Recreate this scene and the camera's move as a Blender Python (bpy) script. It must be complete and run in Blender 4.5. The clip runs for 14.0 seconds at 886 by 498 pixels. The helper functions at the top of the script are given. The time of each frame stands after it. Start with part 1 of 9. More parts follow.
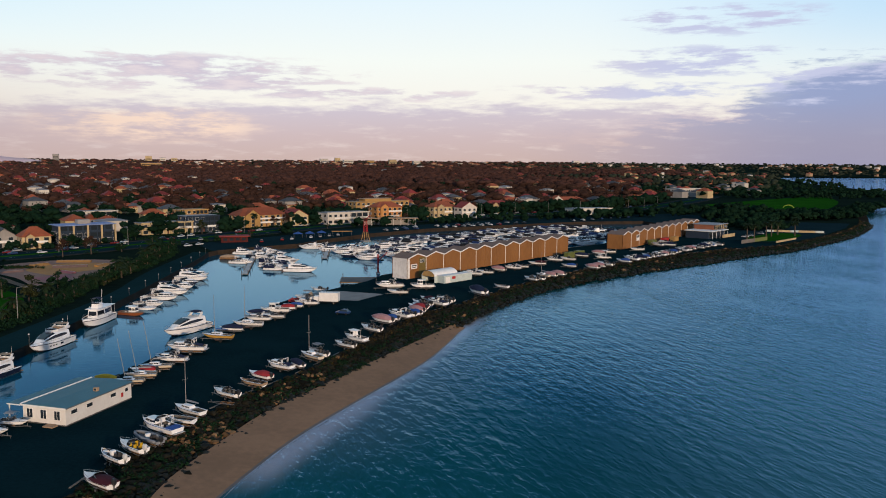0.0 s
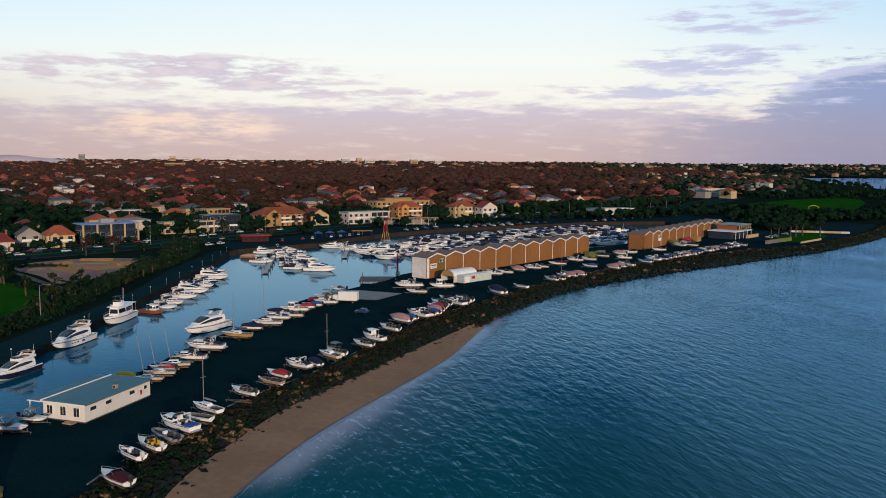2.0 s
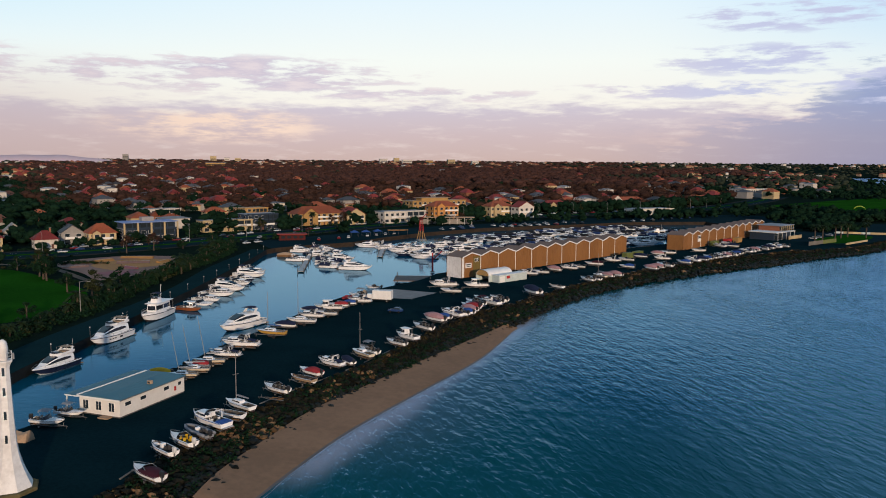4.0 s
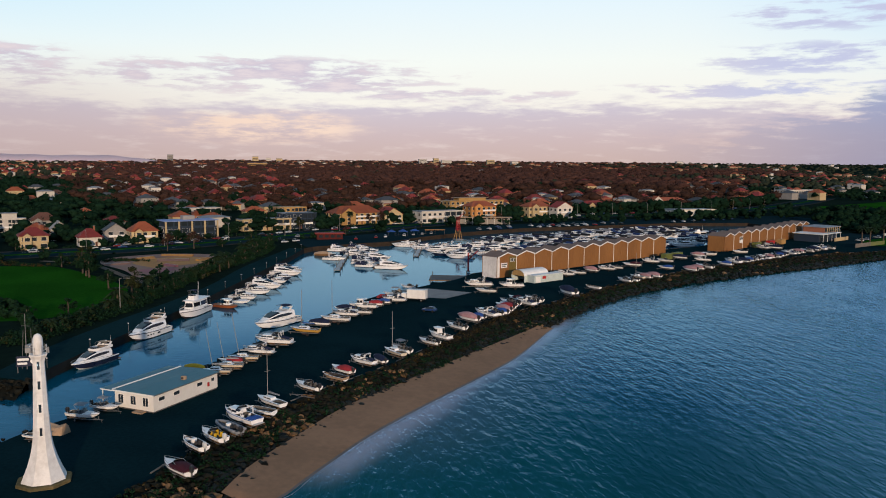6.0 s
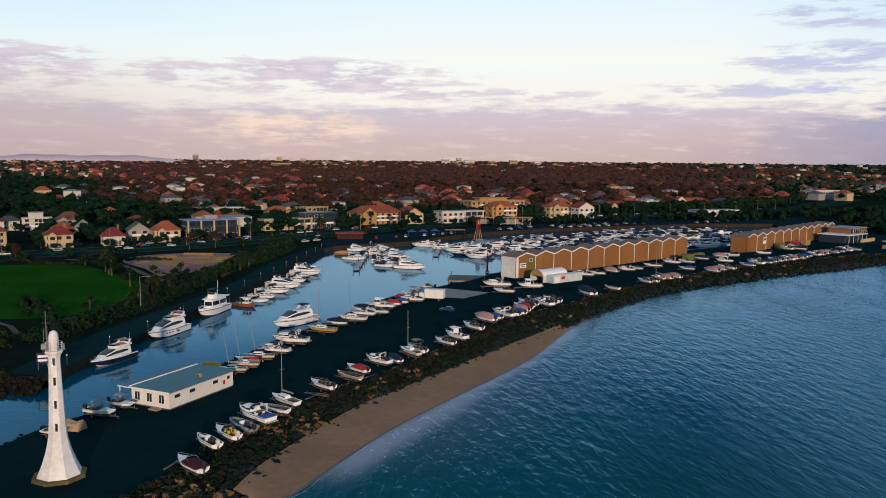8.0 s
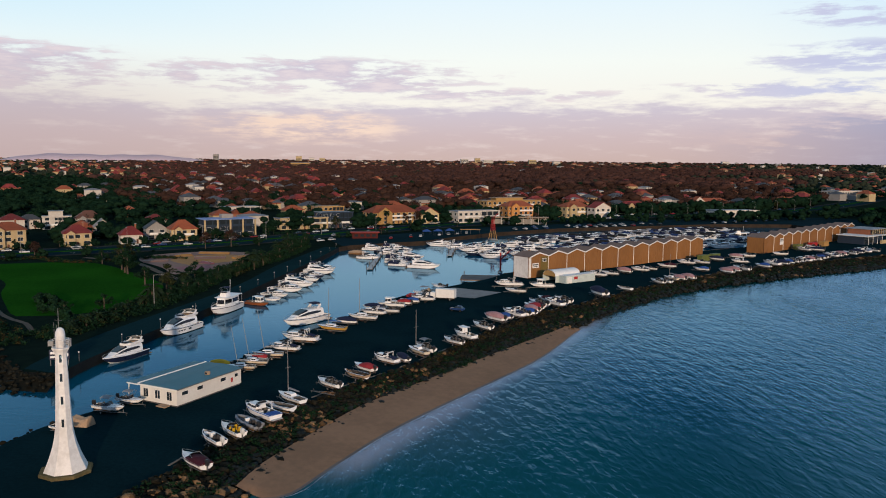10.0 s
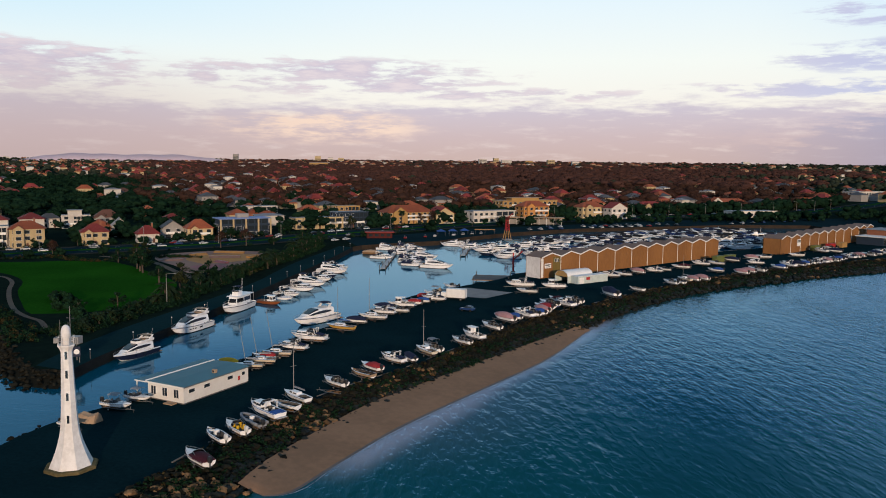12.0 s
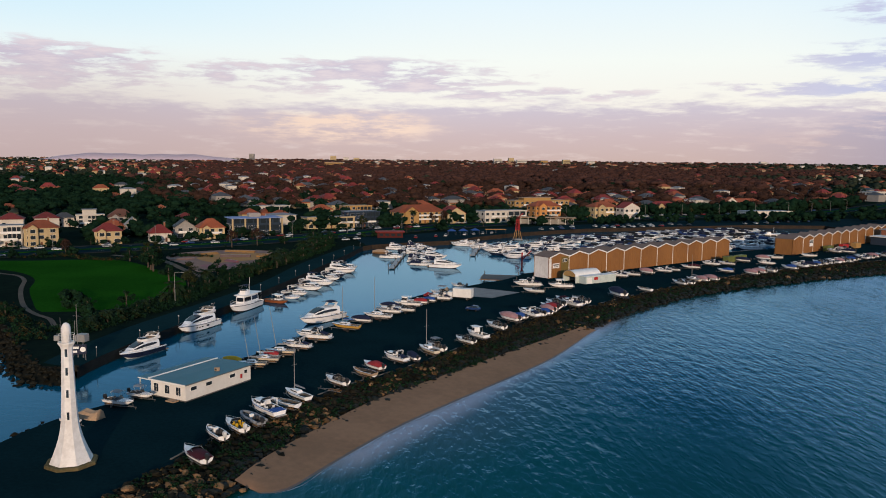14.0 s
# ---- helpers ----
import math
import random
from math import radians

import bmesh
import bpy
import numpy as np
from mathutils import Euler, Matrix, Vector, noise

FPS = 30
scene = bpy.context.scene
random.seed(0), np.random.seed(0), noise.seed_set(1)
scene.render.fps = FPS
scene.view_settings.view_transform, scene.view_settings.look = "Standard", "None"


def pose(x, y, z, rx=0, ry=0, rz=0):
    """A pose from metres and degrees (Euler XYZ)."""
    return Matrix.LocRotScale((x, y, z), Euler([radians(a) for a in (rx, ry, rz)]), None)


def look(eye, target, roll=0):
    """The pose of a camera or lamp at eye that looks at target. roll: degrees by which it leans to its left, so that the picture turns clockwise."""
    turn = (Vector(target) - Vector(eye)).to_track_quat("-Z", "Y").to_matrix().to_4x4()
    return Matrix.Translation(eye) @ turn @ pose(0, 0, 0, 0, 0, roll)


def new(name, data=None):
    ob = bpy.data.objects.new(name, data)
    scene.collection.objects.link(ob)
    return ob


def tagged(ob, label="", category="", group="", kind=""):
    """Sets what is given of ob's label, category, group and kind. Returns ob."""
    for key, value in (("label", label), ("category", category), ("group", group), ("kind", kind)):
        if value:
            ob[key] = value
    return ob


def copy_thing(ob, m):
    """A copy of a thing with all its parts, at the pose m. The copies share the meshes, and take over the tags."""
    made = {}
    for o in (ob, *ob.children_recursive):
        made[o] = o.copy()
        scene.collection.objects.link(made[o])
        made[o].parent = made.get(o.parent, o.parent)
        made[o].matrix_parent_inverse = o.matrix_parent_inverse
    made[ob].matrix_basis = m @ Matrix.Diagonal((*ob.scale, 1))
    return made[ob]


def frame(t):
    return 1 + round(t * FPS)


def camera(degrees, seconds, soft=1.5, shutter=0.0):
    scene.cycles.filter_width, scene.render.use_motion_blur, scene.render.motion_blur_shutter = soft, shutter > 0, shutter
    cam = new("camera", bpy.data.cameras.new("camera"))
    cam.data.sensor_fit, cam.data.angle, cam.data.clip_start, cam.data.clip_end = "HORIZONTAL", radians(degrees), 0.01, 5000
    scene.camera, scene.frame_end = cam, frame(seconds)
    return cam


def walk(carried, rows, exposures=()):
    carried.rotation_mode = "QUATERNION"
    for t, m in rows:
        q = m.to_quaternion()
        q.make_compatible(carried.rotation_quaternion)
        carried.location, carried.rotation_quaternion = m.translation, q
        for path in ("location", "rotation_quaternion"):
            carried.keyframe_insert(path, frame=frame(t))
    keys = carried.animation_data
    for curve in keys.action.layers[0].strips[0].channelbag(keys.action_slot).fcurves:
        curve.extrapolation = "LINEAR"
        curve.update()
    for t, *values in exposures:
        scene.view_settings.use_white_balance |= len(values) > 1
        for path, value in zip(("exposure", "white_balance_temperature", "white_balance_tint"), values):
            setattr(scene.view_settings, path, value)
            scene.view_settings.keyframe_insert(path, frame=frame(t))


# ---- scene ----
# camera: seconds, place, yaw, pitch, roll
cam = camera(58.0, 14.0, 1.0)
PATH = [
    (0, -0.000, 0.000, 44.048, 0.069, -6.285, 0.391),
    (0.5, 0.219, 0.153, 43.981, 0.366, -6.280, 0.392),
    (1, 0.342, 0.306, 43.941, 0.634, -6.285, 0.388),
    (1.5, 0.454, 0.511, 43.835, 0.993, -6.286, 0.388),
    (2, 0.605, 0.788, 43.753, 1.593, -6.286, 0.387),
    (2.5, 0.819, 1.112, 43.607, 2.324, -6.273, 0.388),
    (3, 0.898, 1.504, 43.519, 2.937, -6.283, 0.392),
    (5.5, 2.226, 2.901, 43.062, 6.417, -6.300, 0.435),
    (6, 2.530, 3.154, 42.957, 7.076, -6.292, 0.443),
    (6.5, 2.804, 3.358, 42.873, 7.584, -6.285, 0.454),
    (7, 3.189, 3.405, 42.874, 8.029, -6.291, 0.463),
    (7.5, 3.574, 3.519, 42.831, 8.436, -6.294, 0.460),
    (8, 4.029, 3.544, 42.812, 8.724, -6.289, 0.453),
    (10.5, 6.944, 3.688, 42.850, 10.470, -6.320, 0.534),
    (11, 7.491, 3.819, 42.775, 10.841, -6.310, 0.545),
    (11.5, 8.061, 3.855, 42.804, 11.137, -6.317, 0.557),
    (12, 8.709, 3.897, 42.844, 11.420, -6.333, 0.568),
    (12.5, 9.393, 3.996, 42.837, 11.709, -6.340, 0.568),
    (13, 10.074, 3.934, 42.866, 11.958, -6.348, 0.563),
    (13.5, 10.734, 3.985, 42.888, 12.236, -6.355, 0.562),
    (14, 11.475, 4.038, 42.895, 12.531, -6.363, 0.567),
]


def heading(x, y, z, yaw, pitch, roll):
    yaw, pitch = radians(yaw), radians(pitch)
    ahead = Vector((-math.sin(yaw) * math.cos(pitch), math.cos(yaw) * math.cos(pitch), math.sin(pitch)))
    return look((x, y, z), Vector((x, y, z)) + 10 * ahead, roll)


walk(cam, [(t, heading(*row)) for t, *row in PATH], [(0.0, 0.0), (14.0, 0.0)])

# ---------------------------------------------------------------- sky and sun
SUN_FROM = Vector((0.34, -0.93, 0.155)).normalized()
world = bpy.data.worlds.new("evening_sky")
scene.world = world
world.use_nodes = True
wt = world.node_tree
wt.nodes.clear()


def calc(tree, op, a, b=None, c=None, clamp=False):
    n = tree.nodes.new("ShaderNodeMath")
    n.operation, n.use_clamp = op, clamp
    for i, v in enumerate((a, b, c)):
        if v is None:
            continue
        if isinstance(v, (int, float)):
            n.inputs[i].default_value = v
        else:
            tree.links.new(v, n.inputs[i])
    return n.outputs[0]


def blend(tree, fac, a, b, kind="MIX"):
    n = tree.nodes.new("ShaderNodeMix")
    n.data_type, n.blend_type = "RGBA", kind
    for i, v in ((0, fac), (6, a), (7, b)):
        if isinstance(v, (int, float)):
            n.inputs[i].default_value = v
        elif isinstance(v, tuple):
            n.inputs[i].default_value = (*v, 1)
        else:
            tree.links.new(v, n.inputs[i])
    return n.outputs[2]


def ramp(tree, fac, stops, ease="LINEAR"):
    n = tree.nodes.new("ShaderNodeValToRGB")
    n.color_ramp.interpolation = ease
    e = n.color_ramp.elements
    while len(e) < len(stops):
        e.new(0.5)
    for el, (p, col) in zip(e, stops):
        el.position = p
        el.color = (*col, 1) if isinstance(col, tuple) else (col, col, col, 1)
    tree.links.new(fac, n.inputs[0])
    return n.outputs[0]


def smooth(tree, v, lo, hi):
    n = tree.nodes.new("ShaderNodeMapRange")
    n.interpolation_type = "SMOOTHSTEP"
    tree.links.new(v, n.inputs[0])
    n.inputs[1].default_value, n.inputs[2].default_value = lo, hi
    return n.outputs[0]


def noise_at(tree, vec, scale, detail=5, rough=0.55):
    n = tree.nodes.new("ShaderNodeTexNoise")
    tree.links.new(vec, n.inputs["Vector"])
    n.inputs["Scale"].default_value, n.inputs["Detail"].default_value, n.inputs["Roughness"].default_value = scale, detail, rough
    return n.outputs[0]


way = wt.nodes.new("ShaderNodeTexCoord").outputs["Generated"]
split = wt.nodes.new("ShaderNodeSeparateXYZ")
wt.links.new(way, split.inputs[0])
sx, sy, sz = split.outputs
flat = calc(wt, "SQRT", calc(wt, "ADD", calc(wt, "MULTIPLY", sx, sx), calc(wt, "MULTIPLY", sy, sy)))
elev = calc(wt, "DIVIDE", sz, calc(wt, "MAXIMUM", flat, 0.02))       # tangent of the height angle
azim = calc(wt, "ARCTAN2", sx, sy)                                   # radians, to the right of +y

sky = wt.nodes.new("ShaderNodeTexSky")
sky.sky_type, sky.sun_disc = "NISHITA", False
sky.sun_elevation = math.asin(SUN_FROM.z)
sky.sun_rotation = math.atan2(SUN_FROM.x, SUN_FROM.y)
sky.altitude, sky.air_density, sky.dust_density = 30, 1.0, 1.0

# clear evening sky: pale above the horizon, blue higher up
up = calc(wt, "MULTIPLY", elev, 1.0, clamp=True)
# steep drop past 0.20, unseen, is added to darken water reflections and ambient
clear = ramp(wt, up, [(0.0, (0.80, 0.70, 0.64)), (0.07, (0.90, 0.86, 0.80)), (0.12, (0.89, 0.92, 0.88)), (0.20, (0.75, 0.88, 0.96)),
                      (0.215, (0.46, 0.68, 0.86)), (0.24, (0.16, 0.37, 0.58)), (0.30, (0.045, 0.18, 0.32)), (0.60, (0.026, 0.105, 0.19)), (1.0, (0.030, 0.095, 0.175))])
side = smooth(wt, azim, -0.15, -0.75)
clear = blend(wt, calc(wt, "MULTIPLY", calc(wt, "MULTIPLY", side, smooth(wt, elev, 0.07, 0.2)), 0.55), clear, (0.50, 0.78, 0.95))
side = smooth(wt, azim, 0.12, 0.55)
clear = blend(wt, calc(wt, "MULTIPLY", calc(wt, "MULTIPLY", side, smooth(wt, elev, 0.05, 0.2)), 0.8), clear, (0.44, 0.69, 0.93))

place = wt.nodes.new("ShaderNodeCombineXYZ")
wt.links.new(azim, place.inputs[0])
wt.links.new(calc(wt, "MULTIPLY", elev, 5.5), place.inputs[1])
n_big = noise_at(wt, place.outputs[0], 5.5, 7, 0.62)
n_fine = noise_at(wt, place.outputs[0], 17.0, 7, 0.62)
n_mix = calc(wt, "ADD", calc(wt, "MULTIPLY", n_big, 0.42), calc(wt, "MULTIPLY", n_fine, 0.58))


def patch(az, el, half_az, half_el, gain=1.0):
    """A soft oval bank of cloud in the sky."""
    a = calc(wt, "DIVIDE", calc(wt, "SUBTRACT", azim, az), half_az)
    b = calc(wt, "DIVIDE", calc(wt, "SUBTRACT", elev, el), half_el)
    r = calc(wt, "ADD", calc(wt, "MULTIPLY", a, a), calc(wt, "MULTIPLY", b, b))
    return calc(wt, "MULTIPLY", smooth(wt, r, 1.0, 0.0), gain)


banks = patch(-0.34, 0.100, 0.34, 0.034, 0.8)
for row in [(0.30, 0.118, 0.18, 0.026, 0.74), (0.32, 0.165, 0.17, 0.026, 0.72), (0.58, 0.080, 0.28, 0.050, 1.7), (-0.68, 0.10, 0.22, 0.045, 0.9), (0.22, 0.085, 0.22, 0.016, 0.75), (-0.10, 0.080, 0.25, 0.014, 0.7),
            (0.02, 0.210, 0.16, 0.020, 0.9), (0.62, 0.14, 0.16, 0.03, 0.9), (-1.1, 0.12, 0.3, 0.05, 1.0), (1.0, 0.12, 0.35, 0.07, 1.2)]:
    banks = calc(wt, "MAXIMUM", banks, patch(*row))
ragged = calc(wt, "MULTIPLY", calc(wt, "SUBTRACT", n_mix, 0.5), 5.6)
streak = calc(wt, "MULTIPLY", smooth(wt, calc(wt, "ADD", banks, ragged), 0.40, 1.00), smooth(wt, banks, 0.0, 0.75))
edge = calc(wt, "ADD", elev, calc(wt, "MULTIPLY", calc(wt, "SUBTRACT", n_mix, 0.5), 0.10))
low = smooth(wt, edge, 0.076, 0.054)
lilac = blend(wt, smooth(wt, n_fine, 0.35, 0.7), (0.52, 0.46, 0.60), (0.76, 0.66, 0.70))
lilac = blend(wt, smooth(wt, azim, 0.05, 0.3), lilac, (0.54, 0.56, 0.76))
low_tone = ramp(wt, calc(wt, "MULTIPLY", elev, 10.0, clamp=True), [(0.0, (0.57, 0.415, 0.395)), (0.3, (0.565, 0.435, 0.475)), (0.62, (0.56, 0.49, 0.60)), (1.0, (0.62, 0.58, 0.67))])
low_tone = blend(wt, calc(wt, "MULTIPLY", smooth(wt, n_fine, 0.50, 0.72), 0.45), low_tone, (0.82, 0.70, 0.68))
glow = calc(wt, "MULTIPLY", patch(-0.35, 0.040, 0.16, 0.026, 1.3), smooth(wt, n_fine, 0.38, 0.62))
low_tone = blend(wt, calc(wt, "MULTIPLY", glow, 0.9, clamp=True), low_tone, (0.92, 0.68, 0.56))
dusk_edge = calc(wt, "ADD", elev, calc(wt, "MULTIPLY", calc(wt, "SUBTRACT", n_mix, 0.5), 0.22))
dusk_top = calc(wt, "ADD", calc(wt, "MULTIPLY", smooth(wt, azim, 0.15, 0.50), 0.075), 0.025)
dusk = calc(wt, "MULTIPLY", smooth(wt, azim, 0.06, 0.46), smooth(wt, calc(wt, "SUBTRACT", dusk_edge, dusk_top), 0.010, -0.018))
dusk_tone = blend(wt, smooth(wt, elev, 0.015, 0.085), (0.29, 0.29, 0.44), (0.25, 0.31, 0.54))
tone = blend(wt, streak, clear, lilac)
tone = blend(wt, calc(wt, "MULTIPLY", low, 0.92), tone, low_tone)
tone = blend(wt, calc(wt, "MULTIPLY", dusk, 0.9), tone, dusk_tone)
gloom = calc(wt, "MULTIPLY", smooth(wt, azim, -0.25, -0.7), smooth(wt, elev, 0.14, 0.05))
tone = blend(wt, calc(wt, "MULTIPLY", gloom, 0.5), tone, (0.46, 0.36, 0.39))
# unseen sky to both sides and behind is dimmed blue to shape ambient light
aside = smooth(wt, calc(wt, "ABSOLUTE", calc(wt, "ADD", azim, 0.10)), 0.85, 1.45)
tone = blend(wt, calc(wt, "MULTIPLY", aside, 0.85), tone, (0.14, 0.23, 0.39))
sky_tone = blend(wt, 1.0, sky.outputs[0], (0.08, 0.08, 0.08), "MULTIPLY")
tone = blend(wt, 0.12, tone, sky_tone, "ADD")
# ground side of the dome
tone = blend(wt, smooth(wt, sz, -0.002, -0.03), tone, (0.02, 0.03, 0.04))
bg = wt.nodes.new("ShaderNodeBackground")
bg.inputs[1].default_value = 1.0
wt.links.new(tone, bg.inputs[0])
wt.links.new(bg.outputs[0], wt.nodes.new("ShaderNodeOutputWorld").inputs[0])

sun = new("sun", bpy.data.lights.new("sun", "SUN"))
sun.data.energy, sun.data.angle, sun.data.color = 3.1, radians(1.0), (1.0, 0.76, 0.55)
sun.matrix_world = look(SUN_FROM * 500, (0, 0, 0))

# ---------------------------------------------------------------- materials


def surface(name, tone_a, tone_b=None, rough=0.7, metal=0.0, grain=2.0, stain=0.15, bump=0.0, bump_size=None, vary=0.0, gloss=0.3, stretch=(1, 1, 1), world_space=False):
    """A node material: two tones mixed by fine grain and broad stains, with a little relief."""
    m = bpy.data.materials.new(name)
    m.use_nodes = True
    t = m.node_tree
    b = t.nodes["Principled BSDF"]
    b.inputs["Roughness"].default_value, b.inputs["Metallic"].default_value, b.inputs["Specular IOR Level"].default_value = rough, metal, gloss
    tone_b = tone_b or tuple(c * 0.72 for c in tone_a)
    if world_space:
        co = t.nodes.new("ShaderNodeNewGeometry").outputs["Position"]
    else:
        co = t.nodes.new("ShaderNodeTexCoord").outputs["Object"]
    mp = t.nodes.new("ShaderNodeMapping")
    mp.inputs["Scale"].default_value = stretch
    t.links.new(co, mp.inputs[0])
    co = mp.outputs[0]
    fine, broad = noise_at(t, co, grain, 6, 0.6), noise_at(t, co, stain, 4, 0.55)
    f = calc(t, "ADD", calc(t, "MULTIPLY", fine, 0.5), calc(t, "MULTIPLY", broad, 0.5))
    col = blend(t, smooth(t, f, 0.34, 0.66), tone_b, tone_a)
    if vary:
        rnd = t.nodes.new("ShaderNodeObjectInfo").outputs["Random"]
        isl = t.nodes.new("ShaderNodeNewGeometry").outputs["Random Per Island"]
        v = calc(t, "ADD", calc(t, "MULTIPLY", calc(t, "FRACT", calc(t, "ADD", rnd, isl)), 2 * vary), 1 - vary)
        hsv = t.nodes.new("ShaderNodeHueSaturation")
        t.links.new(v, hsv.inputs["Value"])
        t.links.new(col, hsv.inputs["Color"])
        col = hsv.outputs[0]
    t.links.new(col, b.inputs["Base Color"])
    t.links.new(calc(t, "ADD", calc(t, "MULTIPLY", fine, 0.25), rough - 0.12, clamp=True), b.inputs["Roughness"])
    if bump:
        bn = t.nodes.new("ShaderNodeBump")
        bn.inputs["Strength"].default_value, bn.inputs["Distance"].default_value = bump, 0.1
        t.links.new(noise_at(t, co, bump_size or grain, 5, 0.6), bn.inputs["Height"])
        t.links.new(bn.outputs[0], b.inputs["Normal"])
    return m


def water(name, deep, rough, ripple, size, turn, long, tint, shallow=None):
    m = bpy.data.materials.new(name)
    m.use_nodes = True
    t = m.node_tree
    b = t.nodes["Principled BSDF"]
    co = t.nodes.new("ShaderNodeNewGeometry").outputs["Position"]
    mp = t.nodes.new("ShaderNodeMapping")
    mp.vector_type = "TEXTURE"
    mp.inputs["Rotation"].default_value, mp.inputs["Scale"].default_value = (0, 0, radians(turn)), (long, 1, 1)
    t.links.new(co, mp.inputs[0])
    a, c, d = noise_at(t, mp.outputs[0], size, 3, 0.5), noise_at(t, mp.outputs[0], size * 2.7, 3, 0.5), noise_at(t, mp.outputs[0], size * 0.05, 4, 0.6)
    h = calc(t, "ADD", calc(t, "MULTIPLY", a, 0.65), calc(t, "MULTIPLY", c, 0.3))
    bn = t.nodes.new("ShaderNodeBump")
    bn.inputs["Distance"].default_value = ripple
    t.links.new(calc(t, "ADD", calc(t, "MULTIPLY", smooth(t, d, 0.3, 0.7), 0.6), 0.4), bn.inputs["Strength"])
    t.links.new(h, bn.inputs["Height"])
    col = blend(t, smooth(t, d, 0.3, 0.7), deep, tuple(v * 1.4 for v in deep))
    if shallow:
        # sand showing through the shallows beside the beach
        sp = t.nodes.new("ShaderNodeSeparateXYZ")
        t.links.new(co, sp.inputs[0])
        off = calc(t, "SUBTRACT", calc(t, "MULTIPLY", calc(t, "ADD", sp.outputs[0], 30.0), 0.958), calc(t, "MULTIPLY", calc(t, "SUBTRACT", sp.outputs[1], 102.0), 0.288))
        off = calc(t, "ADD", off, calc(t, "MULTIPLY", calc(t, "SUBTRACT", d, 0.5), 10.0))
        near = calc(t, "MULTIPLY", calc(t, "MULTIPLY", smooth(t, off, 26.0, 0.0), smooth(t, off, -9.0, -6.0)), calc(t, "MULTIPLY", smooth(t, sp.outputs[1], 106.0, 135.0), smooth(t, sp.outputs[1], 330.0, 230.0)))
        col = blend(t, near, col, shallow)
        # milky water where the ripples run out on the sand
        edge = calc(t, "MULTIPLY", calc(t, "MULTIPLY", smooth(t, off, 6.5, 0.5), smooth(t, off, -9.0, -6.0)), calc(t, "MULTIPLY", smooth(t, sp.outputs[1], 104.0, 118.0), smooth(t, sp.outputs[1], 246.0, 224.0)))
        col = blend(t, calc(t, "MULTIPLY", edge, 0.85), col, (0.36, 0.34, 0.37))
    # body colour below, a mirror of the sky on top by the Fresnel law of water
    t.nodes.remove(b)
    body, mirror, mix = t.nodes.new("ShaderNodeBsdfDiffuse"), t.nodes.new("ShaderNodeBsdfGlossy"), t.nodes.new("ShaderNodeMixShader")
    t.links.new(col, body.inputs["Color"])
    mirror.inputs["Color"].default_value, mirror.inputs["Roughness"].default_value = (*tint, 1), rough
    law = t.nodes.new("ShaderNodeFresnel")
    law.inputs["IOR"].default_value = 1.33
    for n in (mirror, law):
        t.links.new(bn.outputs[0], n.inputs["Normal"])
    t.links.new(law.outputs[0], mix.inputs[0])
    t.links.new(body.outputs[0], mix.inputs[1])
    t.links.new(mirror.outputs[0], mix.inputs[2])
    t.links.new(mix.outputs[0], t.nodes["Material Output"].inputs["Surface"])
    return m


def glass(name, tone_a, rough=0.08):
    m = bpy.data.materials.new(name)
    m.use_nodes = True
    b = m.node_tree.nodes["Principled BSDF"]
    b.inputs["Base Color"].default_value, b.inputs["Roughness"].default_value, b.inputs["Specular IOR Level"].default_value = (*tone_a, 1), rough, 0.6
    return m


M = {}
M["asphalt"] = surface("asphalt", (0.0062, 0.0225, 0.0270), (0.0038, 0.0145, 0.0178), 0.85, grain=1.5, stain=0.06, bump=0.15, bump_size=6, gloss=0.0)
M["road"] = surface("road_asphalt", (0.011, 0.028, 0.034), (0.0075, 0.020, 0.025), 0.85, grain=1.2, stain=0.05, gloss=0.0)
M["concrete"] = surface("concrete", (0.24, 0.23, 0.22), (0.16, 0.155, 0.15), 0.85, grain=2.5, stain=0.25, bump=0.2)
M["dark_concrete"] = surface("dark_concrete", (0.10, 0.10, 0.10), (0.06, 0.06, 0.06), 0.85, grain=2.5, stain=0.25, bump=0.2)
M["kerb"] = surface("kerb_concrete", (0.17, 0.15, 0.13), (0.11, 0.10, 0.09), 0.85, grain=2.5, stain=0.25)
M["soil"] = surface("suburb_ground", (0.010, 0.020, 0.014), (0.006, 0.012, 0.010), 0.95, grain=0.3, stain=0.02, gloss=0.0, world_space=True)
M["grass"] = surface("lawn_grass", (0.015, 0.080, 0.007), (0.008, 0.046, 0.005), 0.95, grain=1.0, stain=0.035, bump=0.4, bump_size=3, gloss=0.0, world_space=True)
M["sand"] = surface("beach_sand", (0.285, 0.158, 0.091), (0.21, 0.118, 0.068), 0.95, grain=0.8, stain=0.07, bump=0.5, bump_size=1.2, gloss=0.2, world_space=True)
M["wet_sand"] = surface("wet_sand", (0.13, 0.095, 0.075), (0.09, 0.07, 0.06), 0.45, grain=0.8, stain=0.07, gloss=0.5, world_space=True)
M["foam"] = surface("foam", (0.30, 0.32, 0.34), (0.10, 0.12, 0.14), 0.8, grain=3, stain=0.4, world_space=True)
M["wet_rock"] = surface("tide_stained_rock", (0.011, 0.013, 0.011), (0.006, 0.008, 0.007), 0.7, grain=2.0, stain=0.6, bump=0.6, bump_size=3, vary=0.4, gloss=0.2)
M["rock"] = surface("basalt_rock", (0.019, 0.0165, 0.011), (0.008, 0.009, 0.007), 0.9, grain=2.0, stain=0.6, bump=0.6, bump_size=3, vary=0.45, gloss=0.06)
